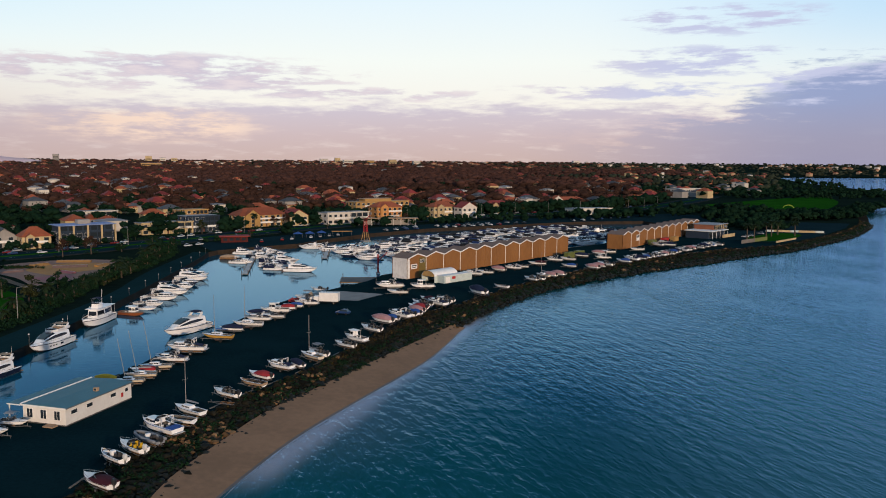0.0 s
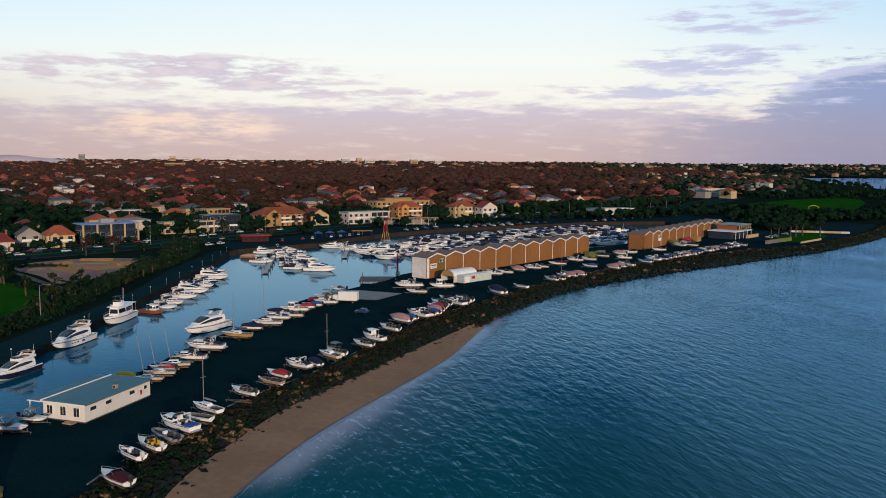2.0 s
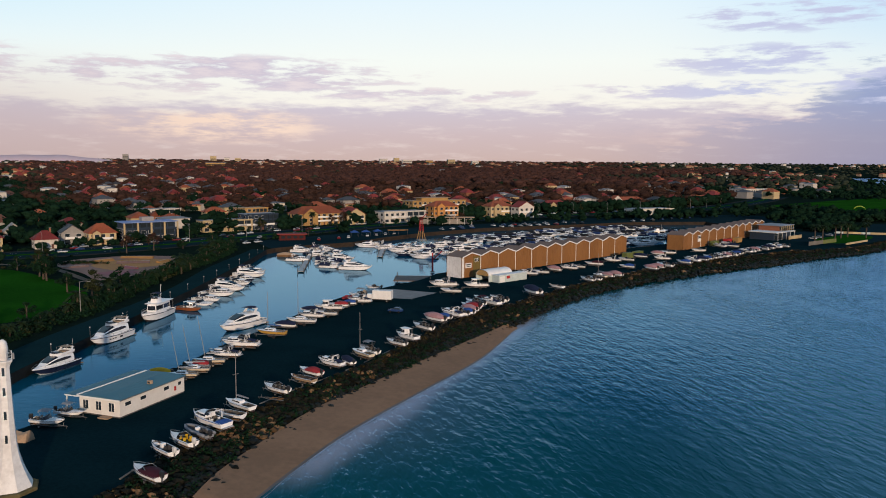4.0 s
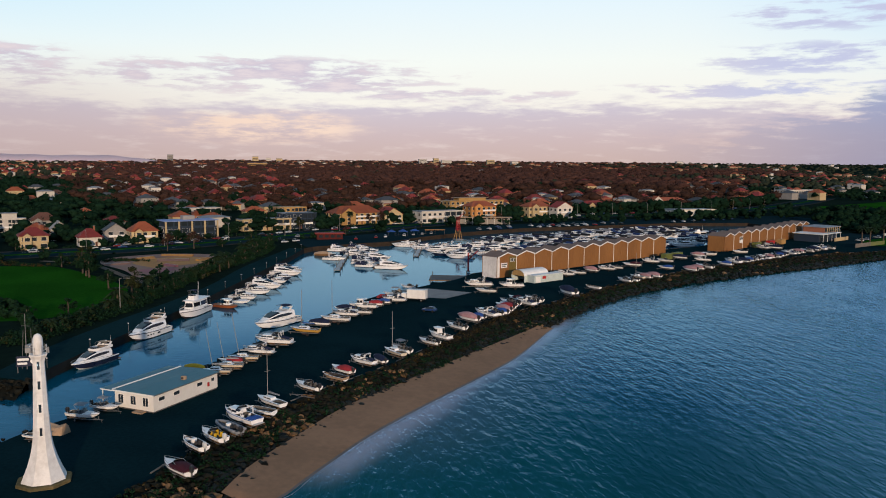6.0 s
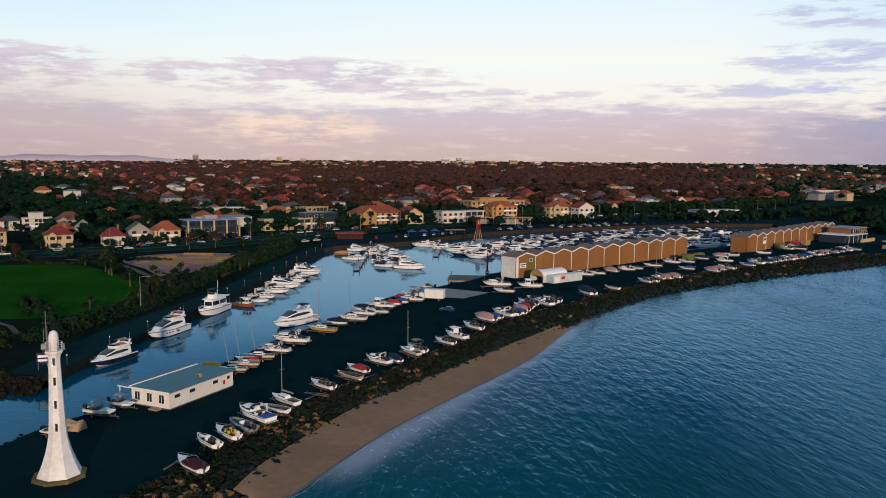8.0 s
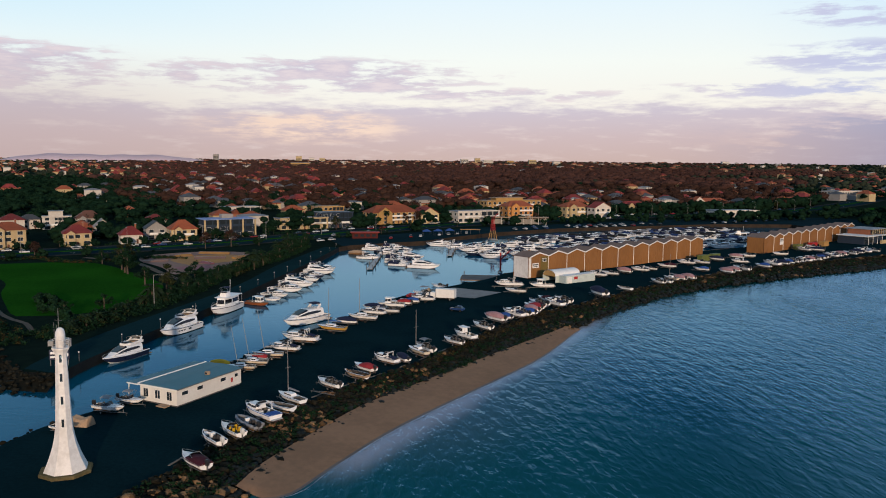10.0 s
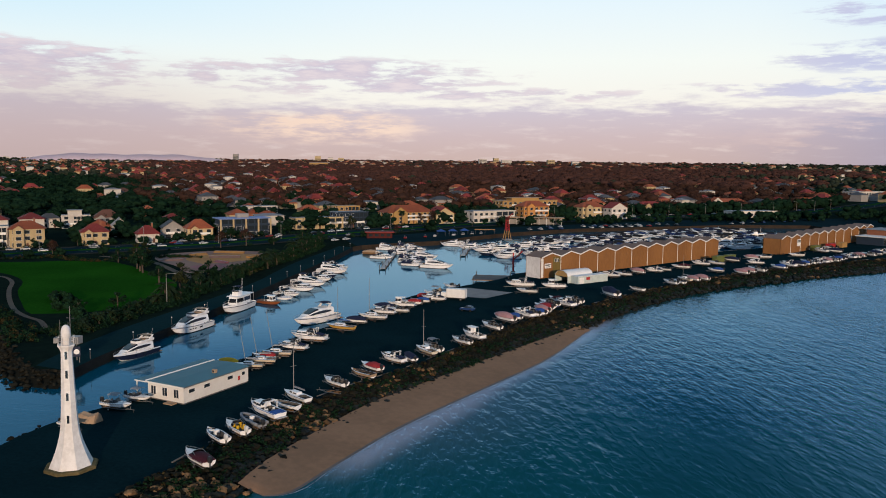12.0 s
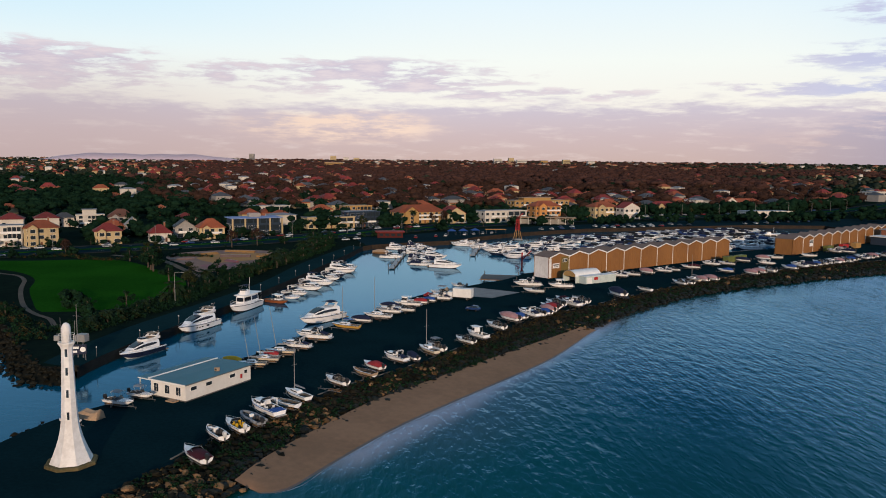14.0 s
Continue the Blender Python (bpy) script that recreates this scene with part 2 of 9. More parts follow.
# colour of the pale boulders, brightened to pass for sunlit rock too
M["pale_rock"] = surface("pale_sunlit_rock", (0.21, 0.118, 0.058), (0.105, 0.064, 0.033), 0.9, grain=2.0, stain=0.6, bump=0.6, bump_size=3, vary=0.45, gloss=0.06)
M["rubble"] = surface("rubble_bed", (0.018, 0.017, 0.013), (0.010, 0.011, 0.009), 0.95, grain=0.9, stain=0.1, bump=0.9, bump_size=1.0, gloss=0.0)
M["sea"] = water("sea_water", (0.0004, 0.046, 0.043), 0.05, 0.60, 0.46, -75, 2.6, (0.41, 0.685, 1.0), (0.05, 0.088, 0.086))
M["calm"] = water("basin_water", (0.0002, 0.050, 0.086), 0.07, 0.045, 0.5, 0, 1.6, (0.47, 0.755, 1.0))
M["white_wall"] = surface("white_painted_concrete", (0.80, 0.76, 0.72), (0.60, 0.56, 0.52), 0.7, grain=1.2, stain=0.22, bump=0.1)
M["shed_wall"] = surface("shed_wall_paint", (0.74, 0.70, 0.64), (0.66, 0.61, 0.55), 0.65, grain=2, stain=0.4)
M["shed_roof"] = surface("steel_roof_sheet", (0.075, 0.185, 0.225), (0.06, 0.155, 0.19), 0.6, 0.1, grain=1, stain=0.12)
M["trim"] = surface("white_trim", (0.78, 0.76, 0.73), (0.68, 0.66, 0.63), 0.5, grain=2, stain=0.4)
M["cladding"] = surface("timber_toned_cladding", (0.27, 0.122, 0.038), (0.205, 0.090, 0.028), 0.65, grain=1.6, stain=0.12, stretch=(1, 1, 0.25))
M["cladding_olive"] = surface("olive_cladding", (0.17, 0.115, 0.030), (0.13, 0.09, 0.022), 0.65, grain=1.6, stain=0.12)
M["store_roof"] = surface("weathered_sheet_roof", (0.185, 0.124, 0.098), (0.135, 0.092, 0.074), 0.8, 0.0, grain=0.8, stain=0.08)
M["gel"] = surface("white_gelcoat", (0.86, 0.84, 0.82), (0.76, 0.73, 0.71), 0.35, grain=1.0, stain=0.35, vary=0.06)
M["cream_gel"] = surface("cream_gelcoat", (0.70, 0.60, 0.46), (0.60, 0.50, 0.38), 0.35, grain=1.0, stain=0.35, vary=0.1)
M["navy"] = surface("navy_gelcoat", (0.012, 0.018, 0.045), (0.008, 0.012, 0.030), 0.3, grain=1.0, stain=0.4)
M["yellow_gel"] = surface("yellow_gelcoat", (0.62, 0.36, 0.08), (0.50, 0.28, 0.06), 0.4, grain=1.0, stain=0.4)
M["teak"] = surface("teak_deck", (0.24, 0.13, 0.06), (0.17, 0.09, 0.04), 0.6, grain=3, stain=0.5)
M["wood_hull"] = surface("varnished_wood", (0.26, 0.08, 0.025), (0.18, 0.05, 0.02), 0.35, grain=3, stain=0.5)
M["antifoul"] = surface("antifouling_paint", (0.05, 0.03, 0.03), (0.03, 0.02, 0.02), 0.8, grain=2, stain=0.5)
M["deck_grey"] = surface("nonslip_deck", (0.46, 0.45, 0.44), (0.36, 0.35, 0.34), 0.8, grain=4, stain=0.5)
M["seat"] = surface("cockpit_lining", (0.15, 0.14, 0.13), (0.07, 0.065, 0.06), 0.8, grain=4, stain=0.8)
M["dark_seat"] = surface("dark_cockpit", (0.05, 0.045, 0.045), (0.03, 0.028, 0.028), 0.8, grain=4, stain=0.8)
M["smoke"] = glass("tinted_boat_glass", (0.012, 0.014, 0.018), 0.07)
M["pane"] = glass("window_pane", (0.02, 0.028, 0.036), 0.06)
M["lift_red"] = surface("faded_lift_paint", (0.085, 0.016, 0.015), (0.052, 0.011, 0.010), 0.7, grain=2, stain=1, gloss=0.1)
M["steel"] = surface("brushed_steel", (0.45, 0.44, 0.42), (0.34, 0.33, 0.32), 0.35, 0.8, grain=4, stain=0.5)
M["galv"] = surface("galvanised_steel", (0.20, 0.20, 0.20), (0.13, 0.13, 0.13), 0.55, 0.5, grain=4, stain=0.8)
M["rubber"] = surface("tyre_rubber", (0.015, 0.015, 0.016), (0.01, 0.01, 0.01), 0.85, grain=6, stain=1)
M["engine_black"] = surface("outboard_black", (0.025, 0.025, 0.027), (0.018, 0.018, 0.02), 0.35, grain=2, stain=1)
M["engine_white"] = surface("outboard_white", (0.62, 0.60, 0.57), (0.52, 0.50, 0.48), 0.35, grain=2, stain=1)
for key, tone_a in {"maroon": (0.055, 0.008, 0.016), "red": (0.34, 0.03, 0.035), "pink": (0.50, 0.26, 0.25), "blue": (0.03, 0.09, 0.30), "navy_canvas": (0.012, 0.018, 0.05),
                    "grey_canvas": (0.22, 0.23, 0.25), "black_canvas": (0.016, 0.017, 0.02), "tan": (0.40, 0.27, 0.17), "teal_canvas": (0.05, 0.20, 0.24),
                    "yellow_canvas": (0.62, 0.36, 0.02), "pen_canvas": (0.018, 0.045, 0.14)}.items():
    M[key] = surface(key + "_cover", tone_a, tuple(c * 0.7 for c in tone_a), 0.85, grain=2.5, stain=0.8, bump=0.4, bump_size=2.5, gloss=0.25)
# the blue roof's tone is raised to carry light from the sky
for key, tone_a in {"terracotta": (0.33, 0.085, 0.035), "red_roof": (0.24, 0.035, 0.03), "slate": (0.07, 0.075, 0.085), "brown_roof": (0.14, 0.06, 0.04), "pale_roof": (0.26, 0.27, 0.29),
                    "skylit_blue_roof": (0.30, 0.40, 0.70)}.items():
    M[key] = surface(key, tone_a, tuple(c * 0.65 for c in tone_a), 0.8, grain=1.6, stain=0.2, bump=0.3, bump_size=3, vary=0.25)
for key, tone_a in {"cream_wall": (0.50, 0.38, 0.21), "white_render": (0.58, 0.53, 0.47), "tan_wall": (0.36, 0.24, 0.15), "ochre_wall": (0.42, 0.25, 0.09), "brick_wall": (0.26, 0.10, 0.055), "grey_wall": (0.30, 0.28, 0.26),
                    "orange_wall": (0.50, 0.23, 0.07), "navy_wall": (0.02, 0.035, 0.06)}.items():
    M[key] = surface(key, tone_a, tuple(c * 0.8 for c in tone_a), 0.85, grain=1.2, stain=0.15, vary=0.12)
M["bark"] = surface("tree_bark", (0.10, 0.075, 0.055), (0.06, 0.045, 0.035), 0.95, grain=3, stain=0.6, bump=0.6)
M["leaf"] = surface("dark_foliage", (0.010, 0.031, 0.013), (0.005, 0.017, 0.008), 0.8, grain=0.8, stain=0.15, vary=0.4, gloss=0.06)
M["leaf_deep"] = surface("deep_evergreen_foliage", (0.010, 0.026, 0.014), (0.005, 0.015, 0.009), 0.9, grain=0.8, stain=0.1, vary=0.3, gloss=0.0)
M["leaf_olive"] = surface("olive_foliage", (0.036, 0.040, 0.014), (0.018, 0.024, 0.010), 0.8, grain=0.8, stain=0.15, vary=0.5, gloss=0.06)
M["scrub"] = surface("dry_brown_scrub", (0.066, 0.046, 0.019), (0.030, 0.026, 0.012), 0.9, grain=0.8, stain=0.15, vary=0.4, gloss=0.0)
M["palm"] = surface("palm_frond", (0.020, 0.032, 0.012), (0.008, 0.018, 0.008), 0.7, grain=0.8, stain=0.15, vary=0.4, gloss=0.06)
M["twig"] = surface("bare_winter_twigs", (0.056, 0.030, 0.022), (0.035, 0.020, 0.016), 0.9, grain=0.5, stain=0.012, vary=0.13, gloss=0.0, bump=0.8, bump_size=0.7, world_space=True)
# far trees are paler copies of near ones; distance haze in the colour
M["twig_far"] = surface("hazed_winter_woods", (0.074, 0.037, 0.030), (0.050, 0.027, 0.023), 0.95, grain=0.05, stain=0.004, vary=0.12, gloss=0.0, world_space=True)
M["leaf_far"] = surface("hazed_evergreens", (0.034, 0.042, 0.028), (0.020, 0.027, 0.020), 0.95, grain=0.05, stain=0.006, vary=0.25, gloss=0.0, world_space=True)
# pale mauve puts the haze of distance into the hills' base colour
M["hill"] = surface("hazed_far_range", (0.80, 0.58, 0.58), (0.74, 0.54, 0.55), 1.0, grain=0.004, stain=0.001, gloss=0.0, world_space=True)
M["red_paint"] = surface("red_painted_steel", (0.42, 0.03, 0.03), (0.30, 0.02, 0.02), 0.5, grain=2, stain=1)
M["green_box"] = surface("green_painted_steel", (0.15, 0.17, 0.05), (0.10, 0.12, 0.035), 0.6, grain=2, stain=0.6)
M["teal_wall"] = surface("teal_painted_sheet", (0.52, 0.58, 0.55), (0.42, 0.48, 0.46), 0.6, grain=2, stain=0.5)
M["skate"] = surface("skate_concrete", (0.24, 0.13, 0.095), (0.15, 0.085, 0.07), 0.85, grain=0.6, stain=0.08, world_space=True)
M["skate_orange"] = surface("orange_skate_concrete", (0.40, 0.19, 0.05), (0.28, 0.13, 0.04), 0.85, grain=0.6, stain=0.08, world_space=True)
M["skate_red"] = surface("red_skate_concrete", (0.26, 0.09, 0.10), (0.18, 0.07, 0.08), 0.85, grain=0.6, stain=0.08, world_space=True)
M["path"] = surface("gravel_path", (0.090, 0.064, 0.044), (0.055, 0.041, 0.030), 0.95, grain=1, stain=0.1, world_space=True)
M["dark_path"] = surface("worn_footpath", (0.030, 0.034, 0.034), (0.020, 0.024, 0.026), 0.9, grain=1, stain=0.1, gloss=0.0)
M["dark_quay"] = surface("dark_quay_wall", (0.016, 0.019, 0.020), (0.009, 0.011, 0.012), 0.85, grain=1.2, stain=0.2, gloss=0.05)
M["brown_quay"] = surface("weathered_brown_concrete", (0.048, 0.033, 0.023), (0.024, 0.019, 0.015), 0.9, grain=1.2, stain=0.15, gloss=0.05)
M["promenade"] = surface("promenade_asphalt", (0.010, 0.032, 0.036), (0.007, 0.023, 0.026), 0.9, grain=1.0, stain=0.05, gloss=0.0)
M["plinth"] = surface("stained_brown_plinth", (0.15, 0.115, 0.055), (0.085, 0.07, 0.035), 0.9, grain=1.5, stain=0.4, gloss=0.05)
M["line"] = surface("road_line_paint", (0.42, 0.42, 0.41), (0.28, 0.28, 0.27), 0.7, grain=3, stain=0.5)
M["lamp_head"] = surface("lamp_casing", (0.26, 0.25, 0.24), (0.20, 0.19, 0.18), 0.5, grain=3, stain=0.5)
M["kite"] = surface("yellow_green_fabric", (0.35, 0.45, 0.05), (0.26, 0.34, 0.04), 0.7, grain=2, stain=0.5)
CAR_TONES = {"car_white": (0.60, 0.60, 0.60), "car_silver": (0.30, 0.31, 0.32), "car_black": (0.015, 0.016, 0.02), "car_red": (0.22, 0.015, 0.015), "car_blue": (0.02, 0.05, 0.15)}
for key, tone_a in CAR_TONES.items():
    M[key] = surface(key + "_paint", tone_a, tuple(c * 0.9 for c in tone_a), 0.3, 0.1, grain=1, stain=0.5)

# ---------------------------------------------------------------- mesh helpers


def as_mesh(name, verts, faces, smooth_faces=False):
    me = bpy.data.meshes.new(name)
    me.from_pydata([tuple(v) for v in verts], [], faces)
    bm = bmesh.new()
    bm.from_mesh(me)
    bmesh.ops.recalc_face_normals(bm, faces=bm.faces)
    bm.to_mesh(me)
    bm.free()
    if smooth_faces:
        me.polygons.foreach_set("use_smooth", [True] * len(me.polygons))
    me.update()
    return me


class Shape:
    """Gathers faces for one mesh."""

    def __init__(self):
        self.v, self.f = [], []

    def add(self, verts, faces):
        n = len(self.v)
        self.v += [Vector(p) for p in verts]
        self.f += [tuple(i + n for i in f) for f in faces]
        return self

    def box(self, x0, x1, y0, y1, z0, z1, m=None):
        vs = [Vector((x, y, z)) for z in (z0, z1) for x, y in ((x0, y0), (x1, y0), (x1, y1), (x0, y1))]
        if m is not None:
            vs = [m @ p for p in vs]
        return self.add(vs, [(3, 2, 1, 0), (4, 5, 6, 7), (0, 1, 5, 4), (1, 2, 6, 5), (2, 3, 7, 6), (3, 0, 4, 7)])

    def tube(self, points, radii, sides=8):
        """A round bar along points."""
        points = [Vector(p) for p in points]
        if isinstance(radii, (int, float)):
            radii = [radii] * len(points)
        rings = []
        for i, p in enumerate(points):
            d = (points[min(i + 1, len(points) - 1)] - points[max(i - 1, 0)]).normalized()
            a = d.cross(Vector((0.31, 0.17, 0.93)))
            if a.length < 0.05:
                a = d.cross(Vector((1, 0, 0)))
            a.normalize()
            b = d.cross(a)
            rings.append([p + radii[i] * (math.cos(k * math.tau / sides) * a + math.sin(k * math.tau / sides) * b) for k in range(sides)])
        return self.loft(rings, True, True)

    def loft(self, rings, closed=True, caps=True):
        n, m = len(rings), len(rings[0])
        vs = [p for r in rings for p in r]
        fs = []
        for i in range(n - 1):
            for k in range(m if closed else m - 1):
                q = (k + 1) % m
                fs.append((i * m + k, i * m + q, (i + 1) * m + q, (i + 1) * m + k))
        if caps:
            fs += [tuple(range(m))[::-1], tuple(range((n - 1) * m, n * m))]
        return self.add(vs, fs)

    def prism(self, outline, z0, z1):
        n = len(outline)
        vs = [(x, y, z0) for x, y in outline] + [(x, y, z1) for x, y in outline]
        return self.add(vs, [tuple(range(n))[::-1], tuple(range(n, 2 * n))] + [(i, (i + 1) % n, n + (i + 1) % n, n + i) for i in range(n)])

    def mesh(self, name, smooth_faces=False, bevel=0.0):
        me = as_mesh(name, self.v, self.f, smooth_faces)
        if bevel:
            bm = bmesh.new()
            bm.from_mesh(me)
            bmesh.ops.bevel(bm, geom=[e for e in bm.edges if len(e.link_faces) == 2 and e.calc_face_angle() > 0.5], offset=bevel, segments=1, affect="EDGES", profile=0.5)
            bm.to_mesh(me)
            bm.free()
        return me


def part(name, shape, material, parent, label="", smooth_faces=False, bevel=0.0, at=None):
    me = shape.mesh(name, smooth_faces, bevel) if isinstance(shape, Shape) else shape
    if not me.materials:
        me.materials.append(M[material])
    ob = new(name, me)
    ob.parent = parent
    if at is not None:
        ob.matrix_local = at
    return tagged(ob, label) if label else ob


def thing(name, label, category, group="", kind="", m=None):
    ob = new(name)
    ob.empty_display_size = 0.3
    if m is not None:
        ob.matrix_basis = m
    return tagged(ob, label, category, group, kind)


def solid(name, shape, material, label, category, kind="structure", group="", smooth_faces=False, bevel=0.0, m=None):
    """A top-level thing that is one mesh."""
    me = shape.mesh(name, smooth_faces, bevel) if isinstance(shape, Shape) else shape
    if not me.materials:
        me.materials.append(M[material])
    ob = new(name, me)
    if m is not None:
        ob.matrix_basis = m
    return tagged(ob, label, category, group, kind)


def curve_through(pts, step):
    """Points about step apart on a smooth line through pts."""
    out = []
    ps = [Vector((*p, 0)) if len(p) == 2 else Vector(p) for p in pts]
    for i in range(len(ps) - 1):
        p0, p1, p2, p3 = ps[max(i - 1, 0)], ps[i], ps[i + 1], ps[min(i + 2, len(ps) - 1)]
        n = max(1, int((p2 - p1).length / step))
        for k in range(n):
            t = k / n
            out.append(0.5 * (2 * p1 + (p2 - p0) * t + (2 * p0 - 5 * p1 + 4 * p2 - p3) * t * t + (3 * p1 - p0 - 3 * p2 + p3) * t ** 3))
    out.append(ps[-1])
    return out


def evenly(line, n):
    """n points evenly spaced along a line of points."""
    d = [0.0]
    for a, b in zip(line, line[1:]):
        d.append(d[-1] + (b - a).length)
    out = []
    for s in np.linspace(0, d[-1], n):
        i = min(int(np.searchsorted(d, s, "right")) - 1, len(line) - 2)
        f = (s - d[i]) / max(d[i + 1] - d[i], 1e-6)
        out.append(line[i].lerp(line[i + 1], f))
    return out


def turned(x, y, z, deg, size=1.0):
    return pose(x, y, z, 0, 0, deg) @ Matrix.Scale(size, 4)

# ---------------------------------------------------------------- land, water, banks
SEA_Z = -2.2
CREST = curve_through([(-66, 74), (-58, 76), (-52, 86), (-49.5, 98), (-47.7, 110.7), (-45.5, 120), (-41.6, 133.2), (-36.9, 145.2), (-29.5, 161.1), (-21, 184.7), (-10.3, 218), (5.2, 243.7),
                       (24.5, 278), (48.1, 313), (75.4, 345), (105.8, 375), (141, 404), (180, 427), (216, 465), (258, 517), (288, 560), (314, 603), (353, 683), (408, 786), (480, 878)], 4)
TOE = curve_through([(-64, 66), (-52, 68), (-43, 80), (-38.5, 96), (-37.8, 109), (-35.2, 122.1), (-31.0, 139.4), (-24.8, 153.6), (-16.2, 174), (0.6, 211),
                     (24.5, 264), (47.5, 296), (71, 320), (100, 347), (133, 375), (160, 400), (186, 421), (216, 454), (254, 497), (290, 548), (321, 599), (366, 688), (418, 787), (478, 862)], 4)
SHORE = curve_through([(-36.8, 101.0), (-34.0, 99.6), (-31.2, 102.5), (-29.7, 109.5), (-24.8, 128), (-19.4, 142.5), (-13.4, 157.2), (-3.8, 181), (1.4, 200), (4.6, 214), (6.2, 219)], 4)
SPIT_BANK = curve_through([(-66, 74), (-74, 78), (-78, 88), (-78.2, 98), (-78.5, 108), (-77, 118), (-73, 128), (-69.5, 145), (-66, 161.7), (-64, 180.8), (-59.1, 201.9), (-54.2, 230.3), (-48.5, 251.8),
                           (-36.5, 275), (-28, 291), (-24, 306)], 4)
NORTH_BANK = curve_through([(-95.5, 143), (-97, 152.8), (-98.2, 175.3), (-99.0, 202.6), (-100.4, 233.6), (-102.4, 268.2), (-107.0, 328.7), (-112, 378)], 4)
FAR_BANK = [Vector((*p, 0)) for p in ((-112, 378), (-110, 386), (-95, 402.7), (-77.5, 418.7), (-66, 446), (-44.7, 482), (-10, 520), (40, 552), (100, 590), (150, 600), (160, 560))]
BACK_BANK = [Vector((*p, 0)) for p in ((160, 560), (120, 480), (84, 428), (70, 416), (20, 360), (-24, 306))]
LEFT_COAST = curve_through([(-2500, 420), (-900, 300), (-420, 245), (-250, 225), (-180, 200), (-137, 172), (-114, 150), (-104, 143), (-95.5, 143)], 8)
BAY = [Vector((*p, 0)) for p in ((480, 878), (628, 973), (800, 1040), (900, 1150), (707, 1283), (740, 1471), (787, 1684), (900, 2100), (1060, 2560), (1180, 2650), (1330, 2610), (2200, 2700), (3600, 2800))]


def sheet(name, outline, z, material, label, category, thick=0.0):
    pts = [Vector((p[0], p[1], z)) for p in outline]
    n = len(pts)
    from_poly = [tuple(t) for t in tessellated(pts)]
    s = Shape()
    s.add(pts, from_poly)
    if thick:
        s.add([p - Vector((0, 0, thick)) for p in pts] + pts, [(i, (i + 1) % n, n + (i + 1) % n, n + i) for i in range(n)])
    me = bpy.data.meshes.new(name)
    me.from_pydata([tuple(v) for v in s.v], [], s.f)
    bm = bmesh.new()
    bm.from_mesh(me)
    for f in bm.faces:
        f.normal_update()
        if f.normal.z < -0.5:
            f.normal_flip()
    bm.to_mesh(me)
    bm.free()
    return solid(name, me, material, label, category)


def tessellated(pts):
    bm = bmesh.new()
    vs = [bm.verts.new(p) for p in pts]
    for i, v in enumerate(vs):
        v.index = i
    es = [bm.edges.new((vs[i], vs[(i + 1) % len(vs)])) for i in range(len(vs))]
    bmesh.ops.triangle_fill(bm, use_beauty=True, use_dissolve=False, edges=es)
    out = [[v.index for v in f.verts] for f in bm.faces]
    bm.free()
    return out


def strip(name, lines, material, label, category, smooth_faces=True):
    s = Shape()
    s.loft(lines, False, False)
    return solid(name, s, material, label, category, smooth_faces=smooth_faces)


coast = LEFT_COAST + NORTH_BANK[1:] + FAR_BANK[1:] + BACK_BANK[1:-1] + SPIT_BANK[::-1] + CREST[1:] + BAY[1:]
coast += [Vector((3600, 4950, 0)), Vector((-3600, 4950, 0)), Vector((-3600, 500, 0))]
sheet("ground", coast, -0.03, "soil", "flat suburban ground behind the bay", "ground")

sea_line = [(-6000, -3000), (6000, -3000), (6000, 4960), (-6000, 4960)]
basin_line = [p for p in NORTH_BANK] + FAR_BANK + BACK_BANK + SPIT_BANK[::-1][:-14]
sheet("water", sea_line, SEA_Z, "sea", "blue-green bay water with short wind ripples", "water")
sheet("water_basin", [(p.x, p.y) for p in basin_line], SEA_Z + 0.02, "calm", "calm marina basin water reflecting the evening sky", "water")


sheet("water_channel", [(-420, 40), (-60, 40), (-60, 72), (-66, 170), (-97, 170), (-104, 150), (-420, 260)], SEA_Z + 0.010, "calm", "calm dark water of the harbour channel", "water")


def wall_along(name, line, top, bottom, material, label):
    s = Shape()
    s.loft([[Vector((p.x, p.y, bottom)) for p in line], [Vector((p.x, p.y, top)) for p in line]], False, False)
    return solid(name, s, material, label, "quay wall")


wall_along("wall_quay_north", NORTH_BANK, 0.12, -4, "dark_quay", "weathered dark concrete quay wall along the basin")
wall_along("wall_quay_far", FAR_BANK, 0.12, -4, "brown_quay", "low brown quay wall at the end of the basin")
wall_along("wall_quay_back", BACK_BANK, 0.12, -4, "dark_concrete", "dark quay wall behind the boat store")
n = 60
crest, toe = evenly(CREST, n * 4), evenly(TOE, n * 4)
mid = [a.lerp(b, 0.5) + Vector((0, 0, -0.8)) for a, b in zip(crest, toe)]
strip("bank_sea", [crest, mid, [Vector((p.x, p.y, -2.6)) for p in toe]], "rubble", "dark rubble bed of the sea wall", "bank")
inner = [Vector((p.x, p.y, 0)) for p in SPIT_BANK]
outer = []
for i, p in enumerate(inner):
    d = (inner[min(i + 1, len(inner) - 1)] - inner[max(i - 1, 0)]).normalized()
    outer.append(p + Vector((-d.y, d.x, 0)) * 3.0 + Vector((0, 0, -3.2)))
strip("bank_spit", [inner, outer], "rubble", "dark stony bank of the spit beside the channel", "bank")
inner = [Vector((p.x, p.y, 0)) for p in LEFT_COAST]
outer = [p + Vector((1.5, -8.0, -3.2)) for p in inner]
strip("bank_park", [inner, outer], "rubble", "stony bank below the park", "bank")

